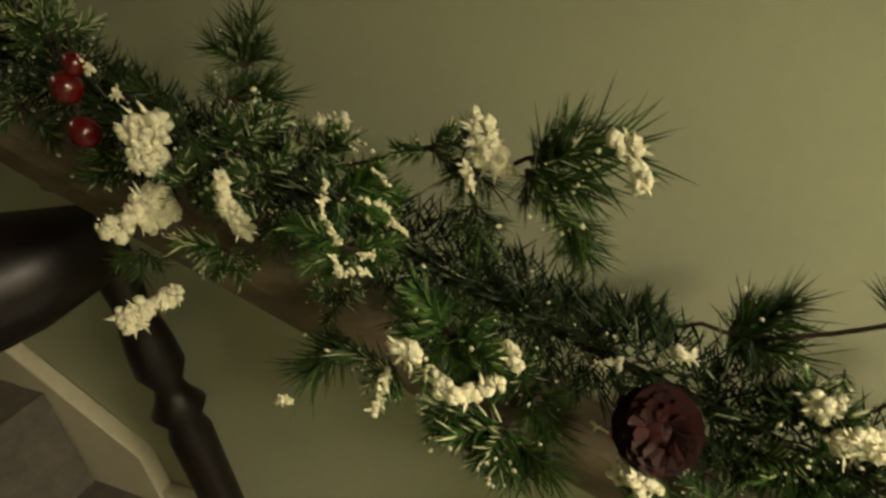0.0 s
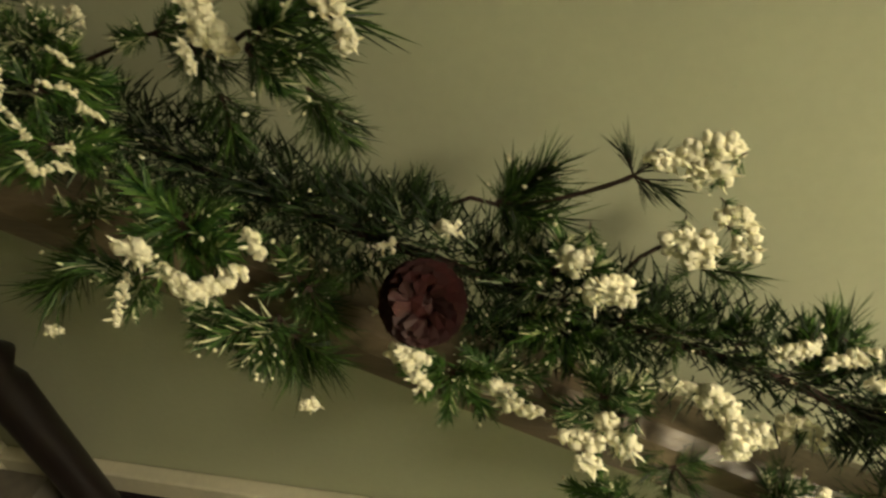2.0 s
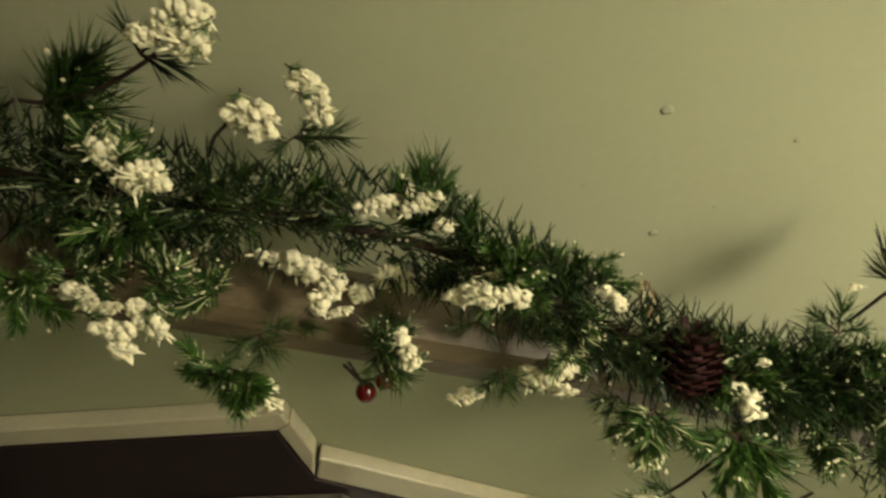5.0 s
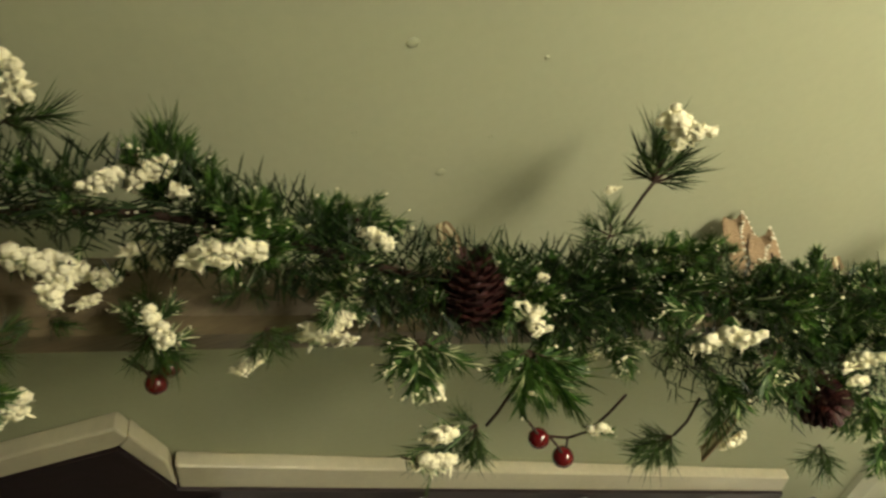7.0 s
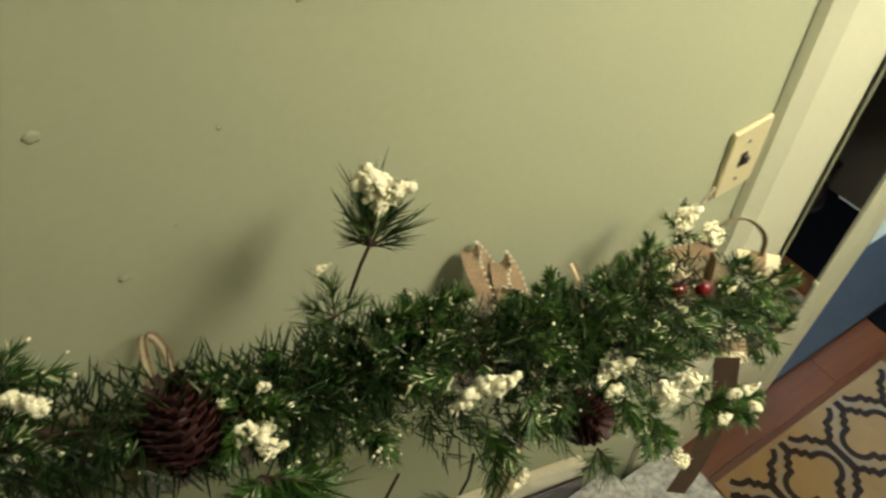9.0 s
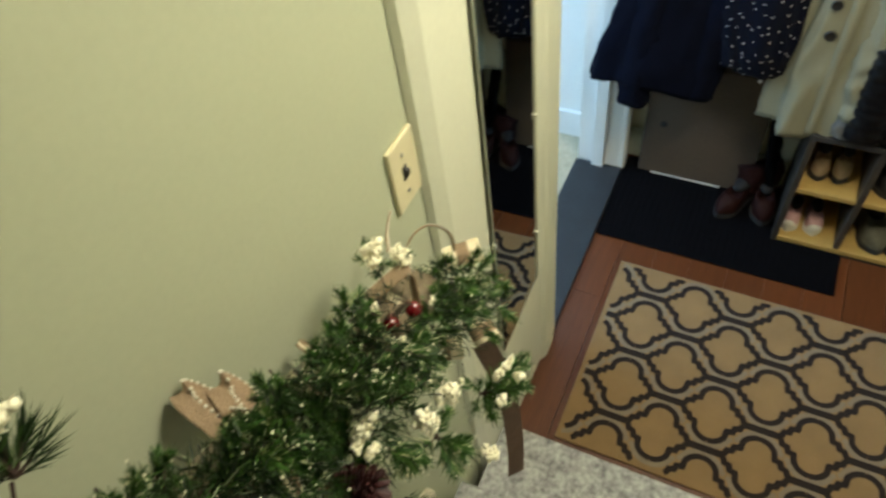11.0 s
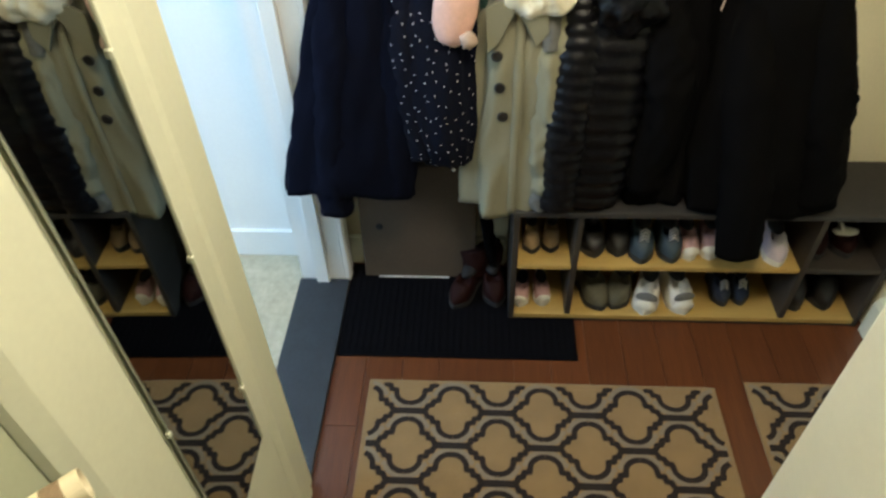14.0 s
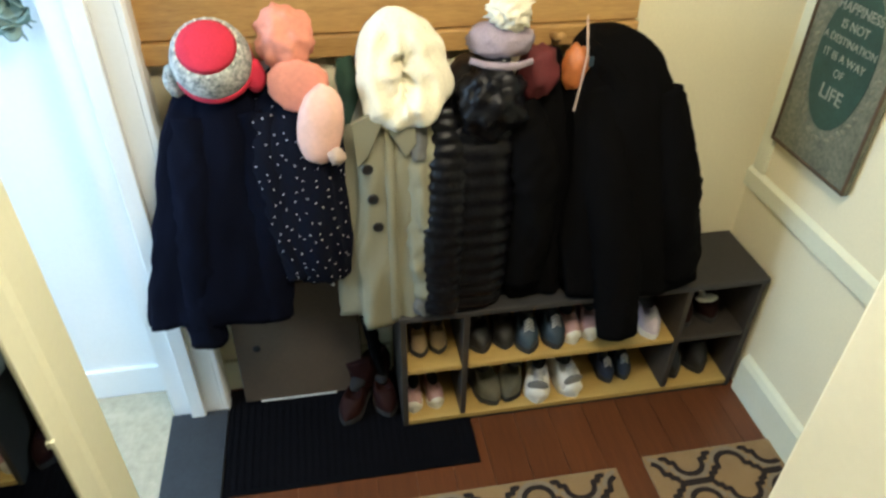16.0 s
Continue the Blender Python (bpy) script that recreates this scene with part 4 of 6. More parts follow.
def tall_boot(yaw, x, y, lean_deg):
    ob = thing("boot", "oxblood leather ankle boot standing on the mat", "boot", "boots beside the bench")
    foot = shoe("", 0.2, 0.078, 0.075, BOOT, RUBBER_DARK)
    for child in list(foot.children):
        child.parent = ob
    bpy.data.objects.remove(foot)
    part("shaft", sleeve([(0.05, 0, 0.05), (0.055, 0, 0.09), (0.06, 0.0, 0.12), (0.066, 0.01, 0.14)], [0.042, 0.043, 0.047, 0.05], yaw, 0.14), BOOT, ob, smooth=True)
    ob.matrix_basis = pose(x, y, 0.0115, lean_deg, 0, yaw)
    return ob


tall_boot(-28, 2.945, -0.035, 0)
tall_boot(10, 2.965, -0.122, 0)

# a dark slanted shape of unknown kind, given made-up umbrella parts
umbrella = thing("folded_umbrella", "dark slanted shape beside the bench, built as a folded umbrella", "umbrella")
part("canopy", sleeve([(3.03, -0.075, 0.46), (3.015, -0.085, 0.40), (2.99, -0.105, 0.22), (2.965, -0.135, 0.06)], [0.01, 0.02, 0.022, 0.008], 2.0, 0.3), BLACK_WOOL, umbrella, smooth=True)
part("shaft", add_tube(bmesh.new(), [(3.03, -0.075, 0.455), (3.04, -0.068, 0.52), (3.045, -0.064, 0.55)], 0.006, 8), DARK_WOOD, umbrella, smooth=True)
part("tip", add_tube(bmesh.new(), [(2.966, -0.134, 0.065), (2.96, -0.14, 0.012)], 0.004, 6), CHROME, umbrella)

# ---------------------------------------------------------------- sign on the hall wall
SIGN_BOARD = material("weathered_sign_board", (0.07, 0.08, 0.055), 0.6, second=(0.19, 0.19, 0.135), scale=22, fine=90, bump=0.3)
SIGN_GREEN = material("sign_green", (0.022, 0.062, 0.044), 0.6, spread=0.35, scale=20)
SIGN_TEXT = material("sign_cream", (0.27, 0.28, 0.22), 0.6, spread=0.3, scale=40)
SIGN_SCROLL = material("sign_scroll", (0.22, 0.22, 0.15), 0.7, spread=0.4, scale=60)
SIGN_RIM = material("sign_rim", (0.09, 0.055, 0.03), 0.6, spread=0.3)
sign = thing("wall_sign", "weathered board sign with a green oval and cream words", "sign")
SY = HALL_Y + 0.0135
part("board", box((2.69, SY, 0.867), (3.02, SY + 0.014, 1.40), 0.002), SIGN_BOARD, sign)
bm = bmesh.new()
for a, b in (((2.69, 0.867), (3.02, 0.875)), ((2.69, 1.392), (3.02, 1.40)), ((2.69, 0.876), (2.698, 1.391)), ((3.012, 0.876), (3.02, 1.391))):
    add_box(bm, (a[0], SY + 0.0141, a[1]), (b[0], SY + 0.02, b[1]), 0.001)
part("rim", bm, SIGN_RIM, sign)
oval = [(2.855 + 0.105 * math.cos(2 * math.pi * k / 48), 1.165 + 0.185 * math.sin(2 * math.pi * k / 48)) for k in range(48)]
part("oval", prism(oval, 1, SY + 0.0142, SY + 0.0165), SIGN_GREEN, sign, "dark green oval")
bm = bmesh.new()
rng = random.Random(8)
for k in range(46):
    a = 2 * math.pi * k / 46
    p = Vector((2.855 + (0.12 + 0.012 * rng.random()) * math.cos(a), SY + 0.0155, 1.165 + (0.202 + 0.015 * rng.random()) * math.sin(a)))
    leaf = lump(p, (0.011, 0.0022, 0.006), 0.3, k, 1, turn=Matrix.Rotation(-a + rng.uniform(0.4, 1.4), 4, "Y"))
    me = bpy.data.meshes.new("leaf")
    leaf.to_mesh(me)
    leaf.free()
    bm.from_mesh(me)
    bpy.data.meshes.remove(me)
part("wreath", bm, SIGN_SCROLL, sign, "cream leaf scrolls round the oval")
for words, z, size in (("HAPPINESS", 1.278, 0.034), ("IS NOT", 1.238, 0.032), ("A DESTINATION", 1.2, 0.027), ("IT IS A WAY", 1.158, 0.03), ("OF", 1.12, 0.03), ("LIFE", 1.058, 0.052)):
    text = bpy.data.curves.new("word_line", "FONT")
    text.body, text.size, text.align_x, text.extrude = words, size, "CENTER", 0.0008
    text.materials.append(SIGN_TEXT)
    ob = new("word_line", text)
    ob.parent = sign
    ob.matrix_basis = pose(2.855, SY + 0.0174, z, 90, 0, 180)

# ---------------------------------------------------------------- plant in the bright room
LEAF = material("pale_grey_green_leaf", (0.22, 0.3, 0.24), 0.6, spread=0.3, scale=30)
plant = thing("hanging_plant", "pale green trailing plant in the bright room", "plant")
stem = add_tube(bmesh.new(), [(3.128, 0.66, 1.50), (3.09, 0.655, 1.46), (3.075, 0.65, 1.38), (3.085, 0.645, 1.28)], 0.004, 6)
part("stem", stem, LEAF, plant, smooth=True)
rng = random.Random(12)
blade = lump((0.02, 0, 0), (0.03, 0.021, 0.003), 0.15, 2.0, 2)
blade_mesh = mesh_from(blade, "leaf", LEAF, True)
for k in range(30):
    h = rng.random()
    part("leaf", blade_mesh, None, plant).matrix_basis = pose(3.078 + rng.uniform(-0.015, 0.015), 0.652 + rng.uniform(-0.02, 0.02), 1.265 + 0.2 * h, rng.uniform(-50, 50), rng.uniform(-20, 70), rng.uniform(90, 270))

# ---------------------------------------------------------------- ceiling lamp
LAMP_GLASS = bpy.data.materials.new("lit_lamp_glass")
LAMP_GLASS.use_nodes = True
glow = LAMP_GLASS.node_tree.nodes["Principled BSDF"]
glow.inputs["Emission Color"].default_value = (1.0, 0.86, 0.6, 1)
glow.inputs["Emission Strength"].default_value = 4.0
lamp = thing("ceiling_lamp", "round frosted ceiling lamp, lit", "lamp")
shade = part("shade", turned([(0.05, 0.0), (0.10, 0.006), (0.13, 0.022), (0.13, 0.036)], 32), LAMP_GLASS, lamp, smooth=True)
shade.location = (HALL_LAMP[0], HALL_LAMP[1], CEIL_Z - 0.0365)

# paint drips and nail specks on the stair wall
for x, z, r in ((0.959, 1.702, 0.0045), (0.954, 1.577, 0.004), (1.05, 1.66, 0.002), (0.90, 1.64, 0.002), (1.00, 1.60, 0.0018), (0.80, 1.93, 0.004), (1.12, 1.72, 0.002), (1.19, 1.78, 0.003), (0.72, 1.44, 0.003), (0.66, 1.42, 0.003)):
    speck = lump((x, WALL_Y - 0.0002, z), (r, 0.0006, r * 0.9), 0.3, x * 9, 2)
    solid("wall_blemish", speck, WALL, "small paint blister on the wall", "paint blister", smooth=True)
# ---------------------------------------------------------------- the garland
def needle_material(name, low, high, frost, amount, rough=0.45):
    """Plastic needles: each its own green, some of them dusted white."""
    mat = bpy.data.materials.new(name)
    mat.use_nodes = True
    tree = mat.node_tree
    bsdf = tree.nodes["Principled BSDF"]
    island = tree.nodes.new("ShaderNodeNewGeometry")
    ramp = tree.nodes.new("ShaderNodeValToRGB")
    ramp.color_ramp.elements[0].color = (*low, 1)
    ramp.color_ramp.elements[1].color, ramp.color_ramp.elements[1].position = (*high, 1), 1 - amount - 0.02
    dust = ramp.color_ramp.elements.new(min(0.999, 1 - amount))
    dust.color = (*frost, 1)
    ramp.color_ramp.interpolation = "LINEAR"
    tree.links.new(island.outputs["Random Per Island"], ramp.inputs[0])
    tree.links.new(ramp.outputs[0], bsdf.inputs["Base Color"])
    bsdf.inputs["Roughness"].default_value = rough
    bsdf.inputs["Specular IOR Level"].default_value = 0.25
    return mat


NEEDLE = needle_material("green_needles", (0.003, 0.013, 0.004), (0.054, 0.112, 0.020), (0.36, 0.40, 0.22), 0.03)
NEEDLE_FROST = needle_material("frosted_needles", (0.008, 0.030, 0.008), (0.082, 0.172, 0.040), (0.62, 0.64, 0.40), 0.13)
NEEDLE_BRIGHT = needle_material("fresh_green_needles", (0.007, 0.036, 0.008), (0.078, 0.165, 0.028), (0.50, 0.54, 0.30), 0.05)
# dark green for bare tips, and as painted shade for the inner needles
NEEDLE_DARK_SHADE = needle_material("dark_and_shaded_needles", (0.003, 0.008, 0.003), (0.020, 0.044, 0.011), (0.20, 0.24, 0.15), 0.03)
TWIG = material("brown_twig", (0.045, 0.022, 0.014), 0.8, spread=0.4)
SNOW = material("cream_flock", (0.95, 0.91, 0.68), 1.0, spread=0.05, scale=60, fine=400, bump=0.6)
CONE = material("dark_red_cone", (0.042, 0.006, 0.006), 0.65, spread=0.5, scale=60, per_piece=0.3, island=True)
BERRY = material("red_berry", (0.13, 0.005, 0.007), 0.25, spread=0.3, scale=40, coat=0.5)
BURLAP = material("tan_burlap", (0.33, 0.235, 0.14), 0.9, spread=0.3, scale=60, fine=500, bump=0.7)
BURLAP_DARK = material("brown_burlap", (0.13, 0.075, 0.045), 0.9, spread=0.3, scale=60, fine=500, bump=0.7)
RIBBON = material("cream_satin_stripe", (0.72, 0.64, 0.44), 0.4, spread=0.1, scale=40)
BEAD = material("pale_glass_bead", (0.7, 0.66, 0.52), 0.2, spread=0.1, coat=0.4)
RNG = random.Random(21)


def add_needle(bm, root, way, length, thick, bend=0.0):
    """One needle: a thin three-sided spike, a little bent."""
    way = way.normalized()
    u = way.cross(Vector((0.3, 0.5, 0.81)))
    u = u.normalized() if u.length > 1e-4 else Vector((1, 0, 0))
    w = way.cross(u)
    base = [bm.verts.new(root + thick * (math.cos(a) * u + math.sin(a) * w)) for a in (0, 2.1, 4.2)]
    c = root + way * length * 0.6 + u * bend * length * 0.5
    mid = [bm.verts.new(c + thick * 0.9 * (math.cos(a) * u + math.sin(a) * w)) for a in (0, 2.1, 4.2)]
    tip = bm.verts.new(root + way * length + u * bend * length)
    for k in range(3):
        n = (k + 1) % 3
        bm.faces.new((base[k], base[n], mid[n], mid[k]))
        bm.faces.new((mid[k], mid[n], tip))


BALL = bmesh.new()
bmesh.ops.create_icosphere(BALL, subdivisions=1, radius=1.0)
BALL_VERTS = [v.co.copy() for v in BALL.verts]
BALL_FACES = [tuple(v.index for v in f.verts) for f in BALL.faces]
BALL.free()


def add_granule(bm, centre, radii, index=0):
    """One crumb of flocking."""
    vs = [bm.verts.new(centre + Vector((c.x * radii[0], c.y * radii[1], c.z * radii[2]))) for c in BALL_VERTS]
    for f in BALL_FACES:
        face = bm.faces.new([vs[k] for k in f])
        face.material_index, face.smooth = index, True


def sprig_mesh(name, length, count, needle, spread, mat, seed, thick=0.00062, crumbs=0.0):
    """A sprig along +z: a twig with needles fanned round it, some tipped with flocking."""
    r = random.Random(seed)
    bm = bmesh.new()
    curve = r.uniform(-0.25, 0.25)
    def at(s):
        return Vector((curve * length * s * s, 0.1 * curve * length * s, length * s))
    for k in range(count):
        s = 0.12 + 0.88 * r.random() ** 0.8
        a = r.uniform(0, 2 * math.pi)
        lean = radians(r.uniform(spread * 0.5, spread * 1.25)) * (1.05 - 0.5 * s)
        way = Vector((math.sin(lean) * math.cos(a), math.sin(lean) * math.sin(a), math.cos(lean)))
        long, bend = needle * r.uniform(0.55, 1.15), r.uniform(-0.2, 0.2)
        add_needle(bm, at(s), way, long, thick * r.uniform(0.8, 1.3), bend)
        if r.random() < crumbs:
            g = r.uniform(0.0007, 0.0017)
            add_granule(bm, at(s) + way * long * r.uniform(0.75, 1.0), (g * r.uniform(0.7, 1.5), g * r.uniform(0.7, 1.5), g * r.uniform(0.8, 1.8)), 1)
    me = mesh_from(bm, name, (mat, SNOW))
    twig = add_tube(bmesh.new(), [at(s) for s in (0, 0.35, 0.7, 1.0)], [0.0012, 0.0011, 0.0009, 0.0006], 5)
    return me, mesh_from(twig, "twig", TWIG)


PLUME = [sprig_mesh("needles", 0.030, 58, 0.029, 68, NEEDLE, 30 + k, 0.00048, 0.01) for k in range(7)]
FROSTED = [sprig_mesh("needles", 0.034, 96, 0.019, 64, NEEDLE_FROST, 60 + k, 0.0007, 0.05) for k in range(7)]
BRIGHT = [sprig_mesh("needles", 0.036, 110, 0.0185, 60, NEEDLE_BRIGHT, 90 + k, 0.0007, 0.03) for k in range(7)]
BARE = [sprig_mesh("needles", 0.022, 14, 0.034, 30, NEEDLE_DARK_SHADE, 120 + k, 0.0006) for k in range(4)]

CORE_X = (-0.1, 0.1, 0.25, 0.33, 0.41, 0.50, 0.57, 0.64, 0.72, 0.80, 0.88, 0.95, 1.05, 1.13, 1.22, 1.32, 1.42, 1.54)
CORE_Y = (0.287, 0.287, 0.287, 0.287, 0.287, 0.287, 0.287, 0.287, 0.287, 0.285, 0.28, 0.27, 0.262, 0.258, 0.256, 0.256, 0.258, 0.262)
CORE_Z = (2.10, 2.04, 1.962, 1.929, 1.886, 1.848, 1.816, 1.782, 1.752, 1.712, 1.65, 1.602, 1.547, 1.512, 1.466, 1.415, 1.355, 1.26)


def core(x):
    return Vector((x, float(np.interp(x, CORE_X, CORE_Y)) + 0.006 * math.sin(19 * x), float(np.interp(x, CORE_X, CORE_Z)) + 0.005 * math.sin(24 * x)))


garland = thing("pine_garland", "snow-flocked artificial pine garland wound along the handrail", "garland")


def aim(root, way, size=1.0, spin=0.0):
    turn = Vector(way).to_track_quat("Z", "Y").to_matrix().to_4x4()
    return Matrix.Translation(root) @ turn @ Matrix.Rotation(spin, 4, "Z") @ Matrix.Scale(size, 4)


def sprig(kind, root, way, size=1.0):
    needles, twig_mesh = RNG.choice(kind)
    stem = part("sprig", twig_mesh, None, garland)
    stem.matrix_basis = aim(root, way, size, RNG.uniform(0, 6.28))
    part("needles", needles, None, stem)
    return stem


def fan(kind, root, *tips):
    """Sprigs that spread from one place on a branch to their tips."""
    root = Vector(root)
    for tip in tips:
        way = Vector(tip) - root
        sprig(kind, root, way, min(1.7, max(0.5, way.length / 0.05)))
    for tip in tips[::2] if kind in (FROSTED, BRIGHT) else ():
        way = (Vector(tip) - root) * 0.5 + Vector((RNG.uniform(-0.02, 0.02), RNG.uniform(-0.012, 0.004), RNG.uniform(-0.01, 0.02)))
        sprig(kind, root, way, RNG.uniform(0.55, 0.8))


def twig(*points):
    part("twig", add_tube(bmesh.new(), [Vector(p) for p in points], 0.0013, 6), TWIG, garland, smooth=True)


SNOW_SPOTS = []


def snow(*strokes):
    """A dab of flocking: crumbs heaped along strokes (from, to, half width), with crusted needles sticking out."""
    rr = random.Random(len(SNOW_SPOTS) + 7)
    for a, b, r in strokes:
        bm = bmesh.new()
        a, b = Vector(a), Vector(b)
        SNOW_SPOTS.append(((a + b) / 2, r + (b - a).length / 2))
        lift = noise.noise(a * 60) * 0.003
        for k in range(5):
            add_granule(bm, a + (b - a) * k / 4, (r * 0.72, r * 0.5, r * 0.72))
        for k in range(int(10 + 2.6 * ((b - a).length + 2 * r) * r / 0.0026 ** 2 * 0.5)):
            s, ang = rr.random(), rr.uniform(0, 2 * math.pi)
            rad = r * (0.94 + 0.3 * noise.noise((a + (b - a) * s) * 150 + Vector((math.cos(ang), math.sin(ang), 0)) * 1.5)) * rr.random() ** 0.55
            p = a + (b - a) * s + Vector((math.cos(ang) * rad, -rr.uniform(0, 0.55) * (r - 0.6 * rad) + lift, math.sin(ang) * rad))
            g = min(r * 0.6, 0.0011 + 0.0036 * rr.random() ** 1.8)
            add_granule(bm, p, (g * rr.uniform(0.6, 1.5), g * rr.uniform(0.7, 1.2), g * rr.uniform(0.6, 1.5)))
        for k in range(int(4 + r * 900)):
            s, ang = rr.random(), rr.uniform(0, 2 * math.pi)
            way = Vector((math.cos(ang), rr.uniform(-0.7, 0.1), math.sin(ang)))
            add_needle(bm, a + (b - a) * s + way * r * 0.5, way, r * rr.uniform(0.6, 1.1) + 0.002, 0.0009, rr.uniform(-0.2, 0.2))
        part("snow_clump", bm, SNOW, garland)
        if r > 0.0055:
            way = Vector((rr.uniform(-1, 1), -0.35, rr.uniform(-1, 1))).normalized()
            sprig(FROSTED, a + (b - a) * rr.random() - way * 0.016, way, rr.uniform(0.42, 0.6))


def berry(at, r):
    ball = part("berry", lump((0, 0, 0), (r, r, r * 1.05), 0.06, at[0] * 7, 3), BERRY, garland, "glossy red berry", smooth=True)
    ball.location = at
    top = Vector(at) + Vector((0, 0, r * 0.95))
    part("stalk", add_tube(bmesh.new(), [top, top + Vector((-0.003, 0.006, 0.006)), top + Vector((-0.008, 0.012, 0.016))], 0.0011, 5), TWIG, garland)


part("main_stem", add_tube(bmesh.new(), [core(-0.06 + 0.04 * k) + Vector((0, 0.012, -0.016)) for k in range(40)], 0.003, 7), TWIG, garland, smooth=True)

# berries and bare twigs, then the flocking, then the greenery, from the head of the stairs down
berry((0.232, 0.231, 2.018), 0.0101)
berry((0.230, 0.231, 1.989), 0.0103)
berry((0.243, 0.235, 2.031), 0.0072)
twig((0.361, 0.285, 1.942), (0.398, 0.285, 1.947), (0.432, 0.285, 1.955), (0.462, 0.285, 1.960))
twig((0.506, 0.262, 1.957), (0.515, 0.262, 1.961), (0.525, 0.262, 1.962))
twig((0.571, 0.318, 1.827), (0.588, 0.318, 1.833), (0.603, 0.318, 1.828), (0.630, 0.318, 1.829), (0.654, 0.318, 1.836), (0.679, 0.318, 1.845))
twig((0.651, 0.318, 1.835), (0.669, 0.318, 1.841), (0.682, 0.318, 1.847))
twig((0.673, 0.325, 1.771), (0.684, 0.325, 1.785), (0.698, 0.325, 1.795))
berry((0.729, 0.262, 1.589), 0.0077)
berry((0.746, 0.262, 1.603), 0.0066)
twig((0.719, 0.270, 1.615), (0.724, 0.270, 1.594), (0.729, 0.270, 1.588))
twig((0.724, 0.270, 1.592), (0.735, 0.270, 1.593), (0.745, 0.270, 1.600))
berry((0.975, 0.215, 1.445), 0.0086)
berry((0.992, 0.213, 1.398), 0.0093)
twig((0.972, 0.230, 1.425), (0.986, 0.230, 1.406), (1.001, 0.230, 1.393), (0.999, 0.230, 1.368))
twig((1.003, 0.235, 1.380), (1.022, 0.235, 1.383), (1.040, 0.235, 1.411), (1.054, 0.235, 1.438))
twig((0.938, 0.225, 1.471), (0.950, 0.225, 1.490), (0.971, 0.225, 1.532))
twig((1.095, 0.306, 1.606), (1.088, 0.306, 1.595), (1.074, 0.306, 1.568))
twig((1.094, 0.220, 1.363), (1.104, 0.220, 1.387), (1.110, 0.220, 1.429))
berry((1.358, 0.256, 1.400), 0.0083)
berry((1.388, 0.250, 1.386), 0.0086)
snow(((0.293, 0.221, 1.989), (0.301, 0.234, 1.994), 0.0122), ((0.295, 0.218, 1.977), (0.300, 0.226, 1.976), 0.0098))
snow(((0.260, 0.197, 1.936), (0.270, 0.217, 1.940), 0.0074), ((0.270, 0.217, 1.941), (0.278, 0.234, 1.946), 0.0104), ((0.273, 0.217, 1.932), (0.282, 0.234, 1.936), 0.0078))
snow(((0.363, 0.210, 1.972), (0.365, 0.205, 1.955), 0.0050), ((0.366, 0.206, 1.954), (0.371, 0.206, 1.942), 0.0064))
snow(((0.235, 0.197, 1.865), (0.243, 0.211, 1.867), 0.0095), ((0.243, 0.215, 1.869), (0.253, 0.233, 1.871), 0.0071))
snow(((0.492, 0.262, 1.981), (0.494, 0.259, 1.968), 0.0064), ((0.495, 0.259, 1.966), (0.504, 0.260, 1.956), 0.0077), ((0.486, 0.253, 1.962), (0.489, 0.250, 1.951), 0.0029))
snow(((0.569, 0.239, 1.979), (0.574, 0.239, 1.976), 0.0055), ((0.575, 0.237, 1.970), (0.578, 0.234, 1.961), 0.0044))
snow(((0.475, 0.179, 1.900), (0.481, 0.180, 1.894), 0.0060), ((0.488, 0.180, 1.888), (0.500, 0.178, 1.877), 0.0054), ((0.502, 0.179, 1.875), (0.517, 0.193, 1.877), 0.0046), ((0.518, 0.205, 1.890), (0.523, 0.200, 1.880), 0.0040))
snow(((0.458, 0.186, 1.878), (0.456, 0.169, 1.862), 0.0029))
snow(((0.335, 0.216, 1.803), (0.339, 0.219, 1.801), 0.0040))
snow(((0.536, 0.274, 1.821), (0.547, 0.281, 1.824), 0.0050))
snow(((0.574, 0.285, 1.833), (0.582, 0.288, 1.835), 0.0042))
snow(((0.439, 0.225, 1.877), (0.449, 0.232, 1.876), 0.0029))
snow(((0.648, 0.281, 1.824), (0.655, 0.275, 1.817), 0.0064), ((0.662, 0.266, 1.806), (0.674, 0.270, 1.811), 0.0083))
snow(((0.559, 0.233, 1.791), (0.573, 0.230, 1.784), 0.0075))
snow(((0.449, 0.189, 1.981), (0.448, 0.181, 1.966), 0.0017), ((0.450, 0.182, 1.964), (0.454, 0.181, 1.954), 0.0017), ((0.453, 0.177, 1.949), (0.455, 0.175, 1.941), 0.0020), ((0.455, 0.175, 1.941), (0.465, 0.182, 1.939), 0.0017), ((0.463, 0.184, 1.947), (0.467, 0.187, 1.945), 0.0017))
snow(((0.472, 0.195, 1.984), (0.478, 0.196, 1.976), 0.0017), ((0.468, 0.187, 1.974), (0.478, 0.192, 1.967), 0.0017), ((0.479, 0.190, 1.963), (0.484, 0.191, 1.956), 0.0017))
snow(((0.246, 0.236, 2.033), (0.250, 0.241, 2.025), 0.0031))
snow(((0.269, 0.236, 2.012), (0.269, 0.237, 2.011), 0.0030))
snow(((0.343, 0.325, 1.961), (0.344, 0.325, 1.960), 0.0044), ((0.354, 0.332, 1.957), (0.355, 0.332, 1.956), 0.0053))
snow(((0.691, 0.294, 1.872), (0.701, 0.293, 1.871), 0.0050), ((0.706, 0.294, 1.873), (0.725, 0.295, 1.876), 0.0073), ((0.711, 0.290, 1.865), (0.725, 0.289, 1.864), 0.0067), ((0.728, 0.297, 1.878), (0.729, 0.292, 1.870), 0.0040))
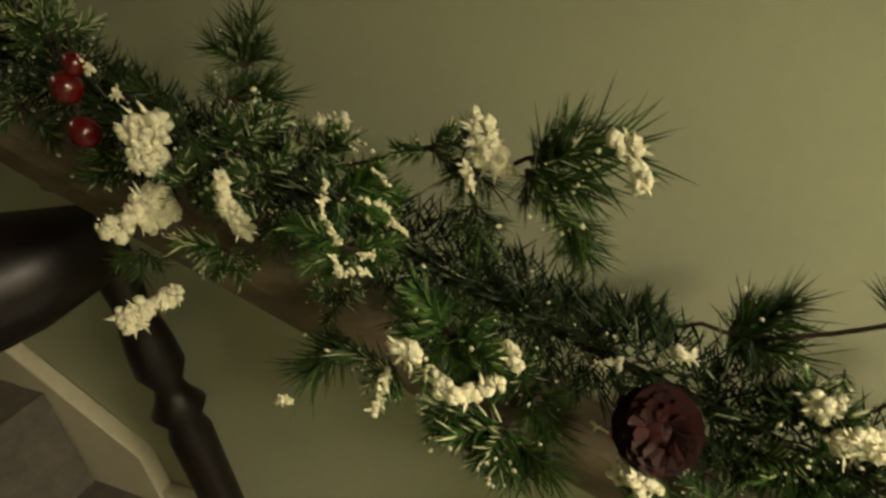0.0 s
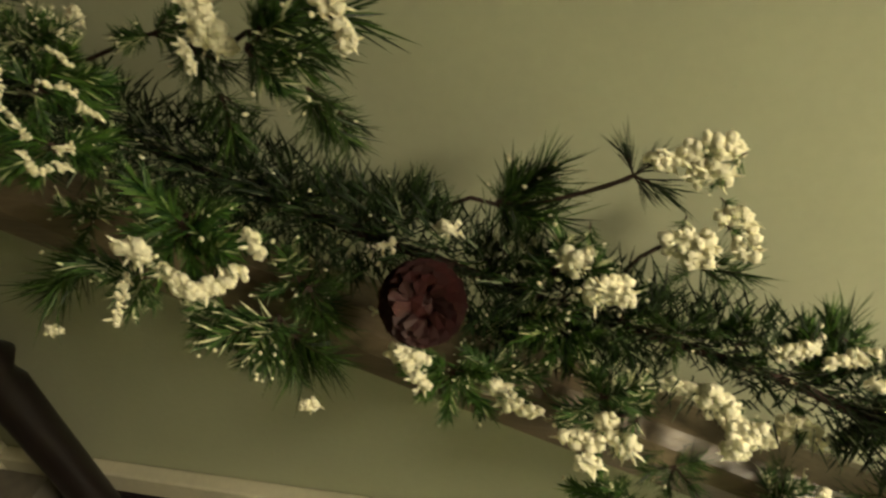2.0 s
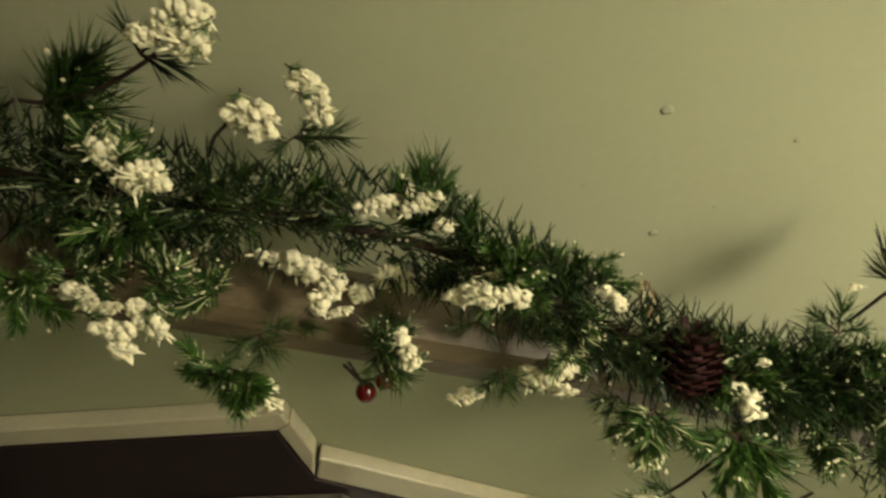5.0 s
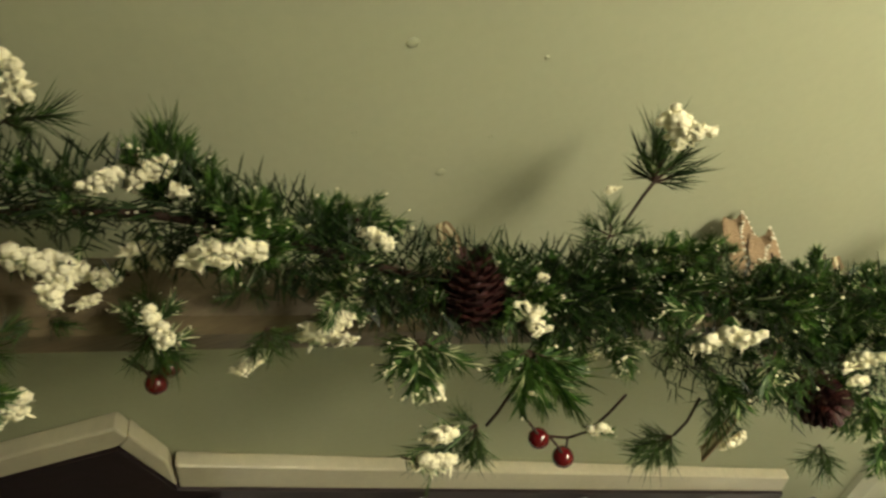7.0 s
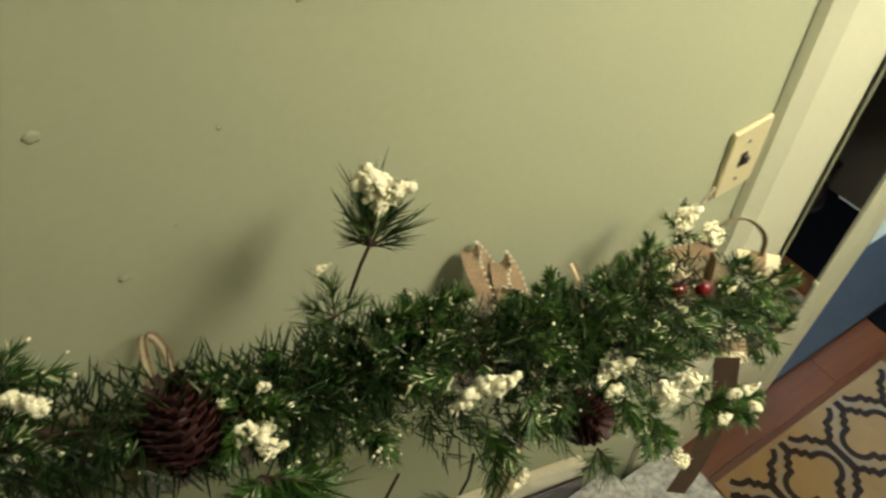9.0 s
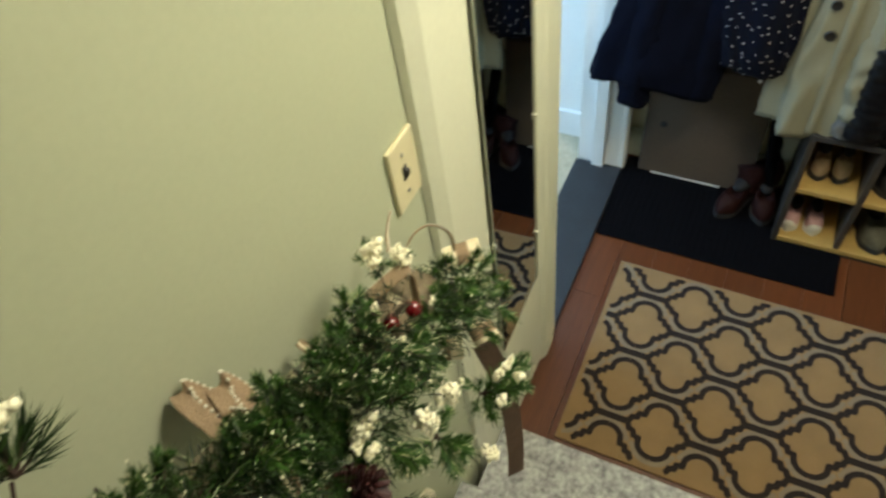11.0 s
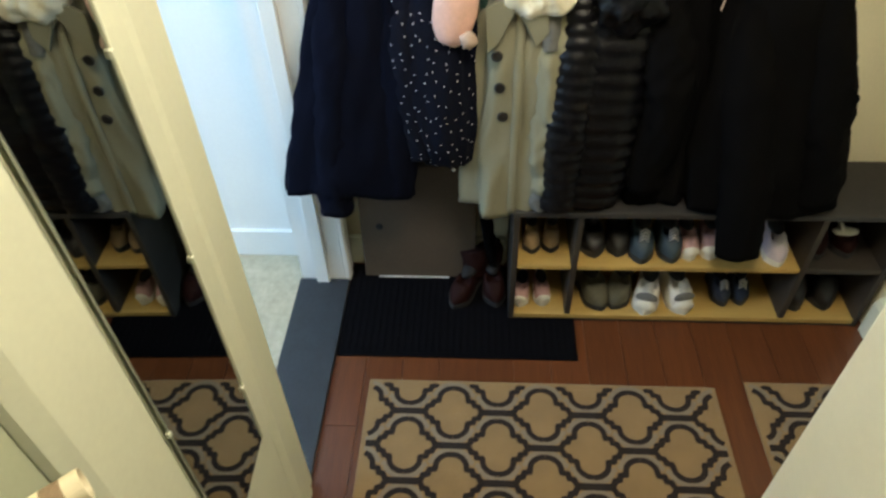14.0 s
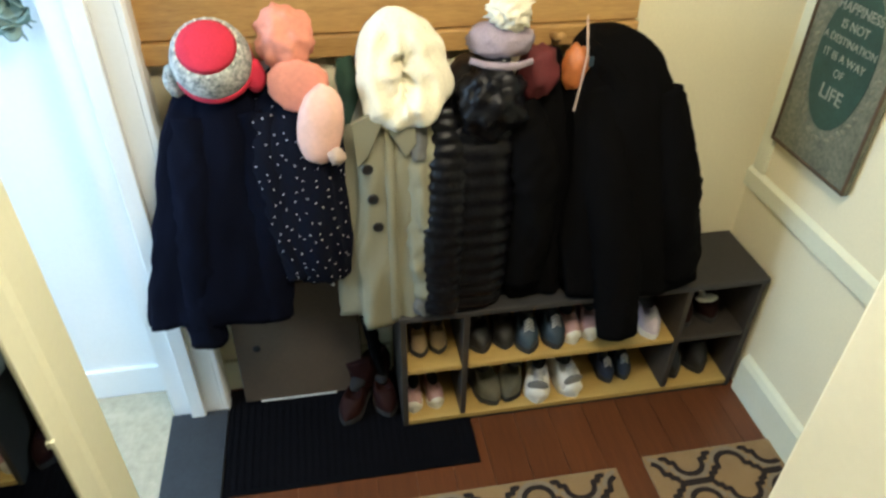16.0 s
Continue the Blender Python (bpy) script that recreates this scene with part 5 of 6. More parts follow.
snow(((0.704, 0.325, 1.797), (0.721, 0.324, 1.798), 0.0095), ((0.710, 0.319, 1.789), (0.722, 0.319, 1.790), 0.0055))
snow(((0.734, 0.355, 1.794), (0.744, 0.353, 1.795), 0.0076), ((0.743, 0.346, 1.784), (0.746, 0.340, 1.777), 0.0067))
snow(((0.651, 0.274, 1.821), (0.660, 0.278, 1.825), 0.0059), ((0.660, 0.267, 1.811), (0.664, 0.267, 1.810), 0.0035), ((0.669, 0.267, 1.810), (0.679, 0.265, 1.806), 0.0069))
snow(((0.631, 0.265, 1.773), (0.642, 0.267, 1.773), 0.0041), ((0.639, 0.261, 1.768), (0.641, 0.255, 1.761), 0.0022))
snow(((0.569, 0.216, 1.805), (0.581, 0.217, 1.801), 0.0053), ((0.574, 0.211, 1.798), (0.584, 0.207, 1.791), 0.0040))
snow(((0.609, 0.241, 1.759), (0.620, 0.234, 1.750), 0.0070), ((0.626, 0.233, 1.748), (0.632, 0.235, 1.747), 0.0041))
snow(((0.655, 0.199, 1.774), (0.668, 0.198, 1.772), 0.0059), ((0.671, 0.204, 1.777), (0.676, 0.207, 1.779), 0.0046), ((0.678, 0.201, 1.774), (0.684, 0.197, 1.770), 0.0059), ((0.662, 0.189, 1.767), (0.668, 0.190, 1.767), 0.0046))
snow(((0.702, 0.275, 1.733), (0.720, 0.273, 1.732), 0.0048), ((0.722, 0.270, 1.730), (0.734, 0.264, 1.725), 0.0076), ((0.734, 0.249, 1.712), (0.749, 0.257, 1.720), 0.0069))
snow(((0.767, 0.286, 1.694), (0.781, 0.279, 1.692), 0.0066))
snow(((0.774, 0.322, 1.711), (0.789, 0.327, 1.720), 0.0064))
snow(((0.582, 0.284, 1.835), (0.587, 0.286, 1.834), 0.0046))
snow(((0.493, 0.221, 1.748), (0.499, 0.224, 1.747), 0.0044))
snow(((0.537, 0.255, 1.799), (0.546, 0.255, 1.794), 0.0015))
snow(((0.764, 0.302, 1.734), (0.781, 0.305, 1.738), 0.0055), ((0.790, 0.299, 1.733), (0.809, 0.302, 1.737), 0.0059), ((0.811, 0.292, 1.727), (0.815, 0.290, 1.726), 0.0044))
snow(((0.704, 0.288, 1.716), (0.719, 0.286, 1.713), 0.0048), ((0.728, 0.284, 1.710), (0.741, 0.274, 1.699), 0.0072), ((0.750, 0.270, 1.694), (0.757, 0.271, 1.695), 0.0056), ((0.736, 0.262, 1.688), (0.747, 0.263, 1.689), 0.0036))
snow(((0.768, 0.280, 1.694), (0.776, 0.282, 1.697), 0.0069), ((0.785, 0.275, 1.692), (0.787, 0.274, 1.691), 0.0041))
snow(((0.818, 0.239, 1.722), (0.825, 0.238, 1.723), 0.0048), ((0.829, 0.241, 1.727), (0.836, 0.234, 1.723), 0.0067), ((0.839, 0.236, 1.726), (0.848, 0.235, 1.727), 0.0067))
snow(((0.783, 0.240, 1.693), (0.789, 0.224, 1.682), 0.0054))
snow(((0.683, 0.206, 1.678), (0.688, 0.204, 1.676), 0.0038), ((0.698, 0.210, 1.678), (0.704, 0.208, 1.676), 0.0054))
snow(((0.849, 0.246, 1.629), (0.863, 0.239, 1.629), 0.0090))
snow(((0.799, 0.236, 1.618), (0.809, 0.239, 1.621), 0.0044))
snow(((0.895, 0.286, 1.660), (0.904, 0.282, 1.660), 0.0032))
snow(((0.843, 0.238, 1.726), (0.857, 0.237, 1.721), 0.0059), ((0.829, 0.235, 1.728), (0.839, 0.232, 1.722), 0.0046), ((0.840, 0.244, 1.732), (0.853, 0.244, 1.728), 0.0033))
snow(((0.867, 0.242, 1.634), (0.879, 0.244, 1.633), 0.0063), ((0.870, 0.233, 1.627), (0.876, 0.231, 1.625), 0.0047))
snow(((0.810, 0.226, 1.631), (0.826, 0.235, 1.631), 0.0024))
snow(((0.905, 0.285, 1.658), (0.913, 0.275, 1.650), 0.0043))
snow(((0.979, 0.251, 1.581), (0.993, 0.246, 1.580), 0.0083), ((0.988, 0.241, 1.576), (0.992, 0.235, 1.573), 0.0052), ((0.976, 0.271, 1.592), (0.980, 0.268, 1.592), 0.0031), ((1.002, 0.265, 1.593), (1.005, 0.263, 1.592), 0.0031), ((1.007, 0.251, 1.585), (1.010, 0.248, 1.584), 0.0031))
snow(((0.911, 0.193, 1.620), (0.918, 0.189, 1.618), 0.0068), ((0.915, 0.204, 1.626), (0.921, 0.200, 1.624), 0.0038))
snow(((0.910, 0.177, 1.587), (0.918, 0.176, 1.587), 0.0071), ((0.900, 0.162, 1.581), (0.916, 0.161, 1.580), 0.0075))
snow(((1.102, 0.308, 1.663), (1.110, 0.300, 1.660), 0.0075), ((1.110, 0.296, 1.657), (1.120, 0.292, 1.659), 0.0053), ((1.103, 0.299, 1.656), (1.107, 0.294, 1.652), 0.0053))
snow(((1.110, 0.239, 1.482), (1.124, 0.240, 1.488), 0.0081), ((1.132, 0.241, 1.492), (1.148, 0.230, 1.492), 0.0092))
snow(((1.023, 0.217, 1.430), (1.029, 0.214, 1.430), 0.0061), ((1.037, 0.272, 1.454), (1.041, 0.269, 1.453), 0.0033))
snow(((1.133, 0.203, 1.355), (1.150, 0.207, 1.362), 0.0057))
snow(((1.060, 0.296, 1.625), (1.063, 0.294, 1.625), 0.0027))
snow(((0.670, 0.217, 1.675), (0.679, 0.214, 1.666), 0.0045), ((0.686, 0.224, 1.667), (0.692, 0.228, 1.664), 0.0054))
snow(((1.242, 0.224, 1.421), (1.256, 0.217, 1.425), 0.0099), ((1.235, 0.209, 1.413), (1.241, 0.206, 1.414), 0.0060), ((1.235, 0.221, 1.417), (1.236, 0.218, 1.417), 0.0049))
snow(((1.299, 0.203, 1.363), (1.295, 0.187, 1.357), 0.0098))
snow(((1.350, 0.216, 1.299), (1.359, 0.204, 1.300), 0.0103))
snow(((1.444, 0.199, 1.183), (1.469, 0.187, 1.194), 0.0073), ((1.455, 0.177, 1.185), (1.456, 0.169, 1.184), 0.0065), ((1.423, 0.187, 1.168), (1.425, 0.181, 1.169), 0.0065))
snow(((1.351, 0.277, 1.403), (1.364, 0.275, 1.410), 0.0056))
snow(((1.430, 0.327, 1.395), (1.437, 0.315, 1.394), 0.0096), ((1.424, 0.318, 1.386), (1.427, 0.313, 1.386), 0.0075), ((1.442, 0.300, 1.390), (1.444, 0.284, 1.384), 0.0089))
snow(((1.341, 0.240, 1.405), (1.346, 0.235, 1.406), 0.0030), ((1.381, 0.223, 1.423), (1.385, 0.221, 1.424), 0.0024))
snow(((1.361, 0.208, 1.271), (1.379, 0.205, 1.278), 0.0062))
snow(((1.395, 0.204, 1.062), (1.395, 0.184, 1.058), 0.0088))
fan(PLUME, (0.322, 0.290, 2.008), (0.326, 0.306, 2.052), (0.338, 0.308, 2.030), (0.306, 0.276, 2.037), (0.346, 0.304, 2.017), (0.317, 0.291, 2.043))
fan(PLUME, (0.270, 0.270, 1.985), (0.252, 0.248, 2.021), (0.235, 0.262, 1.995))
fan(PLUME, (0.300, 0.250, 1.983), (0.290, 0.252, 1.997), (0.308, 0.237, 1.958), (0.303, 0.251, 1.971))
fan(FROSTED, (0.162, 0.280, 2.039), (0.151, 0.255, 2.069), (0.148, 0.295, 2.076), (0.169, 0.306, 2.064), (0.174, 0.322, 2.044), (0.142, 0.256, 2.036), (0.172, 0.299, 2.026))
fan(FROSTED, (0.127, 0.260, 1.998), (0.097, 0.253, 2.018), (0.103, 0.241, 1.984), (0.123, 0.283, 2.021), (0.146, 0.266, 1.960))
fan(FROSTED, (0.220, 0.260, 1.955), (0.206, 0.241, 1.971), (0.186, 0.235, 1.948), (0.214, 0.239, 1.943))
fan(PLUME, (0.298, 0.290, 1.987), (0.275, 0.294, 2.002), (0.303, 0.302, 2.002), (0.308, 0.327, 1.994), (0.321, 0.340, 1.973), (0.334, 0.321, 1.994))
fan(FROSTED, (0.325, 0.260, 1.964), (0.301, 0.263, 1.982), (0.309, 0.274, 1.989), (0.344, 0.279, 1.993), (0.349, 0.282, 1.977), (0.345, 0.304, 1.977))
fan(FROSTED, (0.353, 0.250, 1.954), (0.375, 0.268, 1.972), (0.362, 0.267, 1.958), (0.337, 0.238, 1.966), (0.336, 0.247, 1.940), (0.338, 0.227, 1.964))
fan(FROSTED, (0.387, 0.260, 1.964), (0.403, 0.277, 1.975), (0.415, 0.274, 1.969), (0.401, 0.259, 1.954), (0.375, 0.273, 1.983))
fan(BRIGHT, (0.437, 0.210, 1.962), (0.424, 0.217, 1.970), (0.439, 0.235, 1.966), (0.448, 0.238, 1.955), (0.450, 0.234, 1.938), (0.429, 0.207, 1.940))
fan(BRIGHT, (0.444, 0.200, 1.939), (0.437, 0.191, 1.931), (0.440, 0.211, 1.916), (0.458, 0.206, 1.931), (0.459, 0.225, 1.936))
fan(FROSTED, (0.319, 0.220, 1.959), (0.303, 0.221, 1.966), (0.322, 0.223, 1.972), (0.323, 0.229, 1.948))
fan(PLUME, (0.253, 0.220, 1.912), (0.233, 0.203, 1.903), (0.248, 0.207, 1.888), (0.263, 0.222, 1.895))
fan(FROSTED, (0.333, 0.220, 1.919), (0.307, 0.211, 1.906), (0.348, 0.207, 1.896), (0.316, 0.216, 1.895), (0.349, 0.224, 1.902))
fan(PLUME, (0.347, 0.260, 1.914), (0.342, 0.237, 1.898), (0.315, 0.258, 1.913), (0.359, 0.249, 1.884))
fan(FROSTED, (0.453, 0.275, 1.960), (0.435, 0.273, 1.956), (0.463, 0.289, 1.971), (0.463, 0.297, 1.939))
fan(PLUME, (0.470, 0.280, 1.953), (0.453, 0.284, 1.930), (0.467, 0.281, 1.918), (0.494, 0.271, 1.927), (0.469, 0.304, 1.970))
fan(PLUME, (0.520, 0.255, 1.962), (0.535, 0.266, 1.979), (0.551, 0.268, 1.982), (0.563, 0.270, 1.976), (0.579, 0.291, 1.961))
fan(PLUME, (0.517, 0.255, 1.958), (0.535, 0.265, 1.939), (0.554, 0.266, 1.935), (0.565, 0.265, 1.942), (0.514, 0.261, 1.930))
fan(FROSTED, (0.518, 0.252, 1.957), (0.536, 0.254, 1.949), (0.549, 0.256, 1.947), (0.535, 0.246, 1.942))
fan(PLUME, (0.526, 0.280, 1.925), (0.536, 0.283, 1.881), (0.550, 0.271, 1.911), (0.517, 0.280, 1.892))
fan(PLUME, (0.467, 0.290, 1.920), (0.455, 0.283, 1.897), (0.474, 0.274, 1.877), (0.453, 0.271, 1.915), (0.482, 0.297, 1.895))
fan(PLUME, (0.468, 0.300, 1.860), (0.456, 0.283, 1.860), (0.485, 0.298, 1.837), (0.452, 0.313, 1.871))
fan(FROSTED, (0.379, 0.250, 1.864), (0.364, 0.239, 1.847), (0.381, 0.273, 1.862), (0.359, 0.259, 1.864))
fan(PLUME, (0.417, 0.210, 1.873), (0.379, 0.187, 1.859), (0.392, 0.172, 1.858), (0.405, 0.184, 1.874), (0.392, 0.211, 1.872))
fan(BRIGHT, (0.491, 0.200, 1.896), (0.458, 0.198, 1.888), (0.481, 0.171, 1.886), (0.491, 0.182, 1.867), (0.506, 0.197, 1.867), (0.517, 0.216, 1.872), (0.511, 0.217, 1.897), (0.482, 0.200, 1.911))
fan(FROSTED, (0.452, 0.200, 1.867), (0.435, 0.188, 1.858), (0.443, 0.184, 1.845), (0.443, 0.197, 1.840), (0.443, 0.188, 1.875))
fan(PLUME, (0.467, 0.230, 1.881), (0.434, 0.237, 1.884), (0.432, 0.217, 1.885), (0.457, 0.228, 1.896), (0.472, 0.254, 1.878))
fan(FROSTED, (0.475, 0.220, 1.827), (0.457, 0.203, 1.825), (0.460, 0.192, 1.822), (0.469, 0.207, 1.816), (0.481, 0.202, 1.811))
fan(PLUME, (0.494, 0.230, 1.814), (0.466, 0.218, 1.792), (0.494, 0.208, 1.783), (0.516, 0.219, 1.769), (0.502, 0.212, 1.800))
fan(PLUME, (0.512, 0.240, 1.827), (0.536, 0.240, 1.799), (0.530, 0.224, 1.791), (0.510, 0.218, 1.821), (0.531, 0.243, 1.829))
fan(PLUME, (0.524, 0.290, 1.832), (0.509, 0.286, 1.849), (0.539, 0.313, 1.843), (0.553, 0.312, 1.837))
fan(PLUME, (0.552, 0.300, 1.829), (0.575, 0.317, 1.845), (0.565, 0.318, 1.839), (0.584, 0.319, 1.824))
fan(PLUME, (0.603, 0.318, 1.828), (0.616, 0.338, 1.840), (0.639, 0.349, 1.838), (0.651, 0.342, 1.839), (0.626, 0.299, 1.815), (0.640, 0.305, 1.820), (0.658, 0.322, 1.823))
fan(PLUME, (0.609, 0.300, 1.806), (0.597, 0.294, 1.792), (0.621, 0.301, 1.791), (0.591, 0.319, 1.804))
fan(FROSTED, (0.621, 0.270, 1.786), (0.598, 0.267, 1.768), (0.617, 0.254, 1.775), (0.639, 0.258, 1.782), (0.645, 0.283, 1.784))
fan(FROSTED, (0.639, 0.280, 1.806), (0.646, 0.290, 1.822), (0.661, 0.290, 1.822), (0.670, 0.281, 1.808), (0.633, 0.287, 1.814))
fan(BARE, (0.682, 0.306, 1.854), (0.674, 0.319, 1.880), (0.677, 0.323, 1.863), (0.699, 0.314, 1.869), (0.706, 0.309, 1.837), (0.693, 0.303, 1.839), (0.697, 0.307, 1.862), (0.716, 0.299, 1.844))
fan(PLUME, (0.719, 0.350, 1.758), (0.762, 0.352, 1.748), (0.741, 0.334, 1.755), (0.735, 0.354, 1.764), (0.700, 0.348, 1.749))
fan(PLUME, (0.603, 0.318, 1.829), (0.615, 0.353, 1.840), (0.643, 0.342, 1.843), (0.650, 0.346, 1.831), (0.638, 0.312, 1.809), (0.612, 0.315, 1.810), (0.629, 0.318, 1.828))
fan(PLUME, (0.541, 0.320, 1.825), (0.564, 0.340, 1.839), (0.555, 0.332, 1.841), (0.524, 0.331, 1.834))
fan(PLUME, (0.515, 0.290, 1.849), (0.500, 0.294, 1.866), (0.525, 0.296, 1.853), (0.535, 0.302, 1.860), (0.490, 0.292, 1.854))
fan(PLUME, (0.518, 0.320, 1.892), (0.528, 0.304, 1.863), (0.535, 0.312, 1.874), (0.511, 0.308, 1.876))
fan(FROSTED, (0.503, 0.220, 1.822), (0.471, 0.187, 1.829), (0.487, 0.185, 1.813), (0.469, 0.206, 1.827), (0.490, 0.198, 1.804))
fan(PLUME, (0.506, 0.220, 1.809), (0.505, 0.206, 1.773), (0.535, 0.211, 1.788), (0.499, 0.191, 1.799), (0.536, 0.222, 1.781))
fan(FROSTED, (0.500, 0.250, 1.824), (0.479, 0.232, 1.821), (0.522, 0.248, 1.807), (0.514, 0.236, 1.800))
fan(BRIGHT, (0.587, 0.235, 1.774), (0.554, 0.247, 1.775), (0.564, 0.225, 1.777), (0.570, 0.218, 1.761), (0.587, 0.211, 1.753), (0.606, 0.221, 1.745), (0.599, 0.237, 1.770))
fan(FROSTED, (0.605, 0.250, 1.761), (0.622, 0.249, 1.760), (0.592, 0.255, 1.768), (0.632, 0.238, 1.746), (0.610, 0.277, 1.757))
fan(BRIGHT, (0.645, 0.270, 1.777), (0.615, 0.273, 1.762), (0.628, 0.282, 1.782), (0.664, 0.258, 1.761), (0.669, 0.276, 1.761), (0.634, 0.251, 1.760), (0.653, 0.285, 1.790))
fan(FROSTED, (0.642, 0.280, 1.810), (0.614, 0.300, 1.809), (0.643, 0.301, 1.825), (0.664, 0.305, 1.816), (0.618, 0.283, 1.789), (0.662, 0.291, 1.794))
fan(FROSTED, (0.674, 0.290, 1.766), (0.689, 0.310, 1.771), (0.693, 0.302, 1.757), (0.675, 0.280, 1.735), (0.654, 0.305, 1.754))
fan(PLUME, (0.607, 0.290, 1.782), (0.588, 0.300, 1.789), (0.596, 0.281, 1.761), (0.620, 0.284, 1.770), (0.588, 0.307, 1.802))
fan(PLUME, (0.596, 0.280, 1.752), (0.578, 0.293, 1.752), (0.611, 0.271, 1.749), (0.586, 0.277, 1.724))
fan(FROSTED, (0.669, 0.230, 1.767), (0.691, 0.234, 1.759), (0.651, 0.229, 1.751), (0.659, 0.245, 1.770), (0.682, 0.249, 1.761))
fan(PLUME, (0.707, 0.280, 1.766), (0.692, 0.285, 1.777), (0.722, 0.295, 1.770), (0.703, 0.282, 1.741), (0.730, 0.282, 1.767))
fan(PLUME, (0.739, 0.300, 1.741), (0.753, 0.321, 1.740), (0.763, 0.302, 1.742), (0.738, 0.293, 1.720))
fan(BRIGHT, (0.791, 0.312, 1.697), (0.766, 0.341, 1.716), (0.778, 0.342, 1.734), (0.798, 0.349, 1.739), (0.815, 0.346, 1.723), (0.822, 0.324, 1.719), (0.772, 0.325, 1.705))
fan(PLUME, (0.798, 0.315, 1.714), (0.800, 0.352, 1.738), (0.827, 0.329, 1.711), (0.819, 0.331, 1.731))
fan(FROSTED, (0.759, 0.250, 1.659), (0.787, 0.266, 1.668), (0.793, 0.236, 1.662), (0.772, 0.253, 1.672))
fan(PLUME, (0.756, 0.255, 1.651), (0.764, 0.231, 1.633), (0.778, 0.237, 1.629), (0.748, 0.235, 1.645))
fan(BRIGHT, (0.673, 0.215, 1.699), (0.656, 0.222, 1.683), (0.683, 0.204, 1.670), (0.702, 0.204, 1.683), (0.707, 0.211, 1.688), (0.677, 0.235, 1.692))
fan(PLUME, (0.705, 0.230, 1.715), (0.686, 0.225, 1.712), (0.721, 0.215, 1.711), (0.724, 0.241, 1.710), (0.698, 0.219, 1.699))
fan(FROSTED, (0.681, 0.250, 1.730), (0.632, 0.252, 1.724), (0.659, 0.266, 1.732), (0.688, 0.252, 1.742))
fan(BRIGHT, (0.817, 0.300, 1.688), (0.796, 0.317, 1.686), (0.836, 0.307, 1.710), (0.841, 0.292, 1.697), (0.803, 0.290, 1.673), (0.824, 0.291, 1.666))
fan(BRIGHT, (0.847, 0.262, 1.712), (0.835, 0.267, 1.725), (0.860, 0.272, 1.718), (0.862, 0.262, 1.707), (0.833, 0.271, 1.701))
fan(FROSTED, (0.879, 0.280, 1.634), (0.863, 0.288, 1.646), (0.897, 0.291, 1.642), (0.904, 0.268, 1.620), (0.860, 0.263, 1.628), (0.889, 0.268, 1.614))
fan(FROSTED, (0.894, 0.300, 1.654), (0.885, 0.320, 1.664), (0.911, 0.301, 1.652), (0.914, 0.292, 1.641))
fan(PLUME, (0.822, 0.270, 1.654), (0.805, 0.267, 1.652), (0.832, 0.258, 1.654), (0.833, 0.292, 1.648))
fan(BRIGHT, (0.872, 0.300, 1.640), (0.853, 0.319, 1.653), (0.870, 0.334, 1.654), (0.897, 0.315, 1.660), (0.910, 0.300, 1.639), (0.890, 0.294, 1.616), (0.908, 0.289, 1.610), (0.851, 0.307, 1.632))
fan(BRIGHT, (0.848, 0.285, 1.682), (0.824, 0.290, 1.705), (0.833, 0.306, 1.690), (0.855, 0.299, 1.691), (0.862, 0.283, 1.669))
fan(BRIGHT, (0.843, 0.250, 1.715), (0.823, 0.239, 1.710), (0.830, 0.235, 1.703), (0.853, 0.241, 1.707), (0.819, 0.259, 1.707))
fan(FROSTED, (0.880, 0.250, 1.648), (0.859, 0.231, 1.640), (0.886, 0.244, 1.629), (0.874, 0.259, 1.650))
fan(FROSTED, (0.920, 0.203, 1.651), (0.904, 0.186, 1.629), (0.924, 0.186, 1.628), (0.902, 0.200, 1.644), (0.890, 0.189, 1.636), (0.915, 0.176, 1.624))
fan(PLUME, (0.935, 0.190, 1.555), (0.929, 0.160, 1.544), (0.920, 0.166, 1.542), (0.901, 0.192, 1.534), (0.884, 0.179, 1.535), (0.921, 0.204, 1.553))
fan(BRIGHT, (0.981, 0.230, 1.560), (0.950, 0.213, 1.555), (0.959, 0.192, 1.544), (0.981, 0.188, 1.534), (1.008, 0.189, 1.520), (1.014, 0.204, 1.555), (0.954, 0.233, 1.549))
fan(PLUME, (0.976, 0.240, 1.544), (0.945, 0.231, 1.532), (0.998, 0.207, 1.531), (1.020, 0.203, 1.529))
fan(BRIGHT, (0.985, 0.260, 1.583), (1.001, 0.276, 1.589), (1.012, 0.247, 1.588), (0.998, 0.238, 1.561), (0.967, 0.250, 1.577), (0.980, 0.271, 1.596))
fan(BARE, (1.098, 0.312, 1.599), (1.091, 0.342, 1.601), (1.103, 0.354, 1.620), (1.111, 0.345, 1.638), (1.128, 0.359, 1.626), (1.139, 0.315, 1.628), (1.139, 0.303, 1.613), (1.126, 0.303, 1.595), (1.084, 0.337, 1.597), (1.117, 0.333, 1.629))
fan(PLUME, (1.099, 0.312, 1.602), (1.111, 0.334, 1.635), (1.133, 0.324, 1.606), (1.098, 0.337, 1.614))
fan(PLUME, (1.059, 0.290, 1.580), (1.042, 0.312, 1.585), (1.069, 0.316, 1.596), (1.086, 0.295, 1.580), (1.036, 0.301, 1.560), (1.044, 0.285, 1.568))
fan(BRIGHT, (1.025, 0.275, 1.561), (1.007, 0.295, 1.575), (1.040, 0.295, 1.556), (1.050, 0.261, 1.543), (1.002, 0.252, 1.561))
fan(BRIGHT, (1.070, 0.270, 1.537), (1.056, 0.291, 1.549), (1.094, 0.283, 1.553), (1.099, 0.264, 1.520), (1.054, 0.247, 1.533))
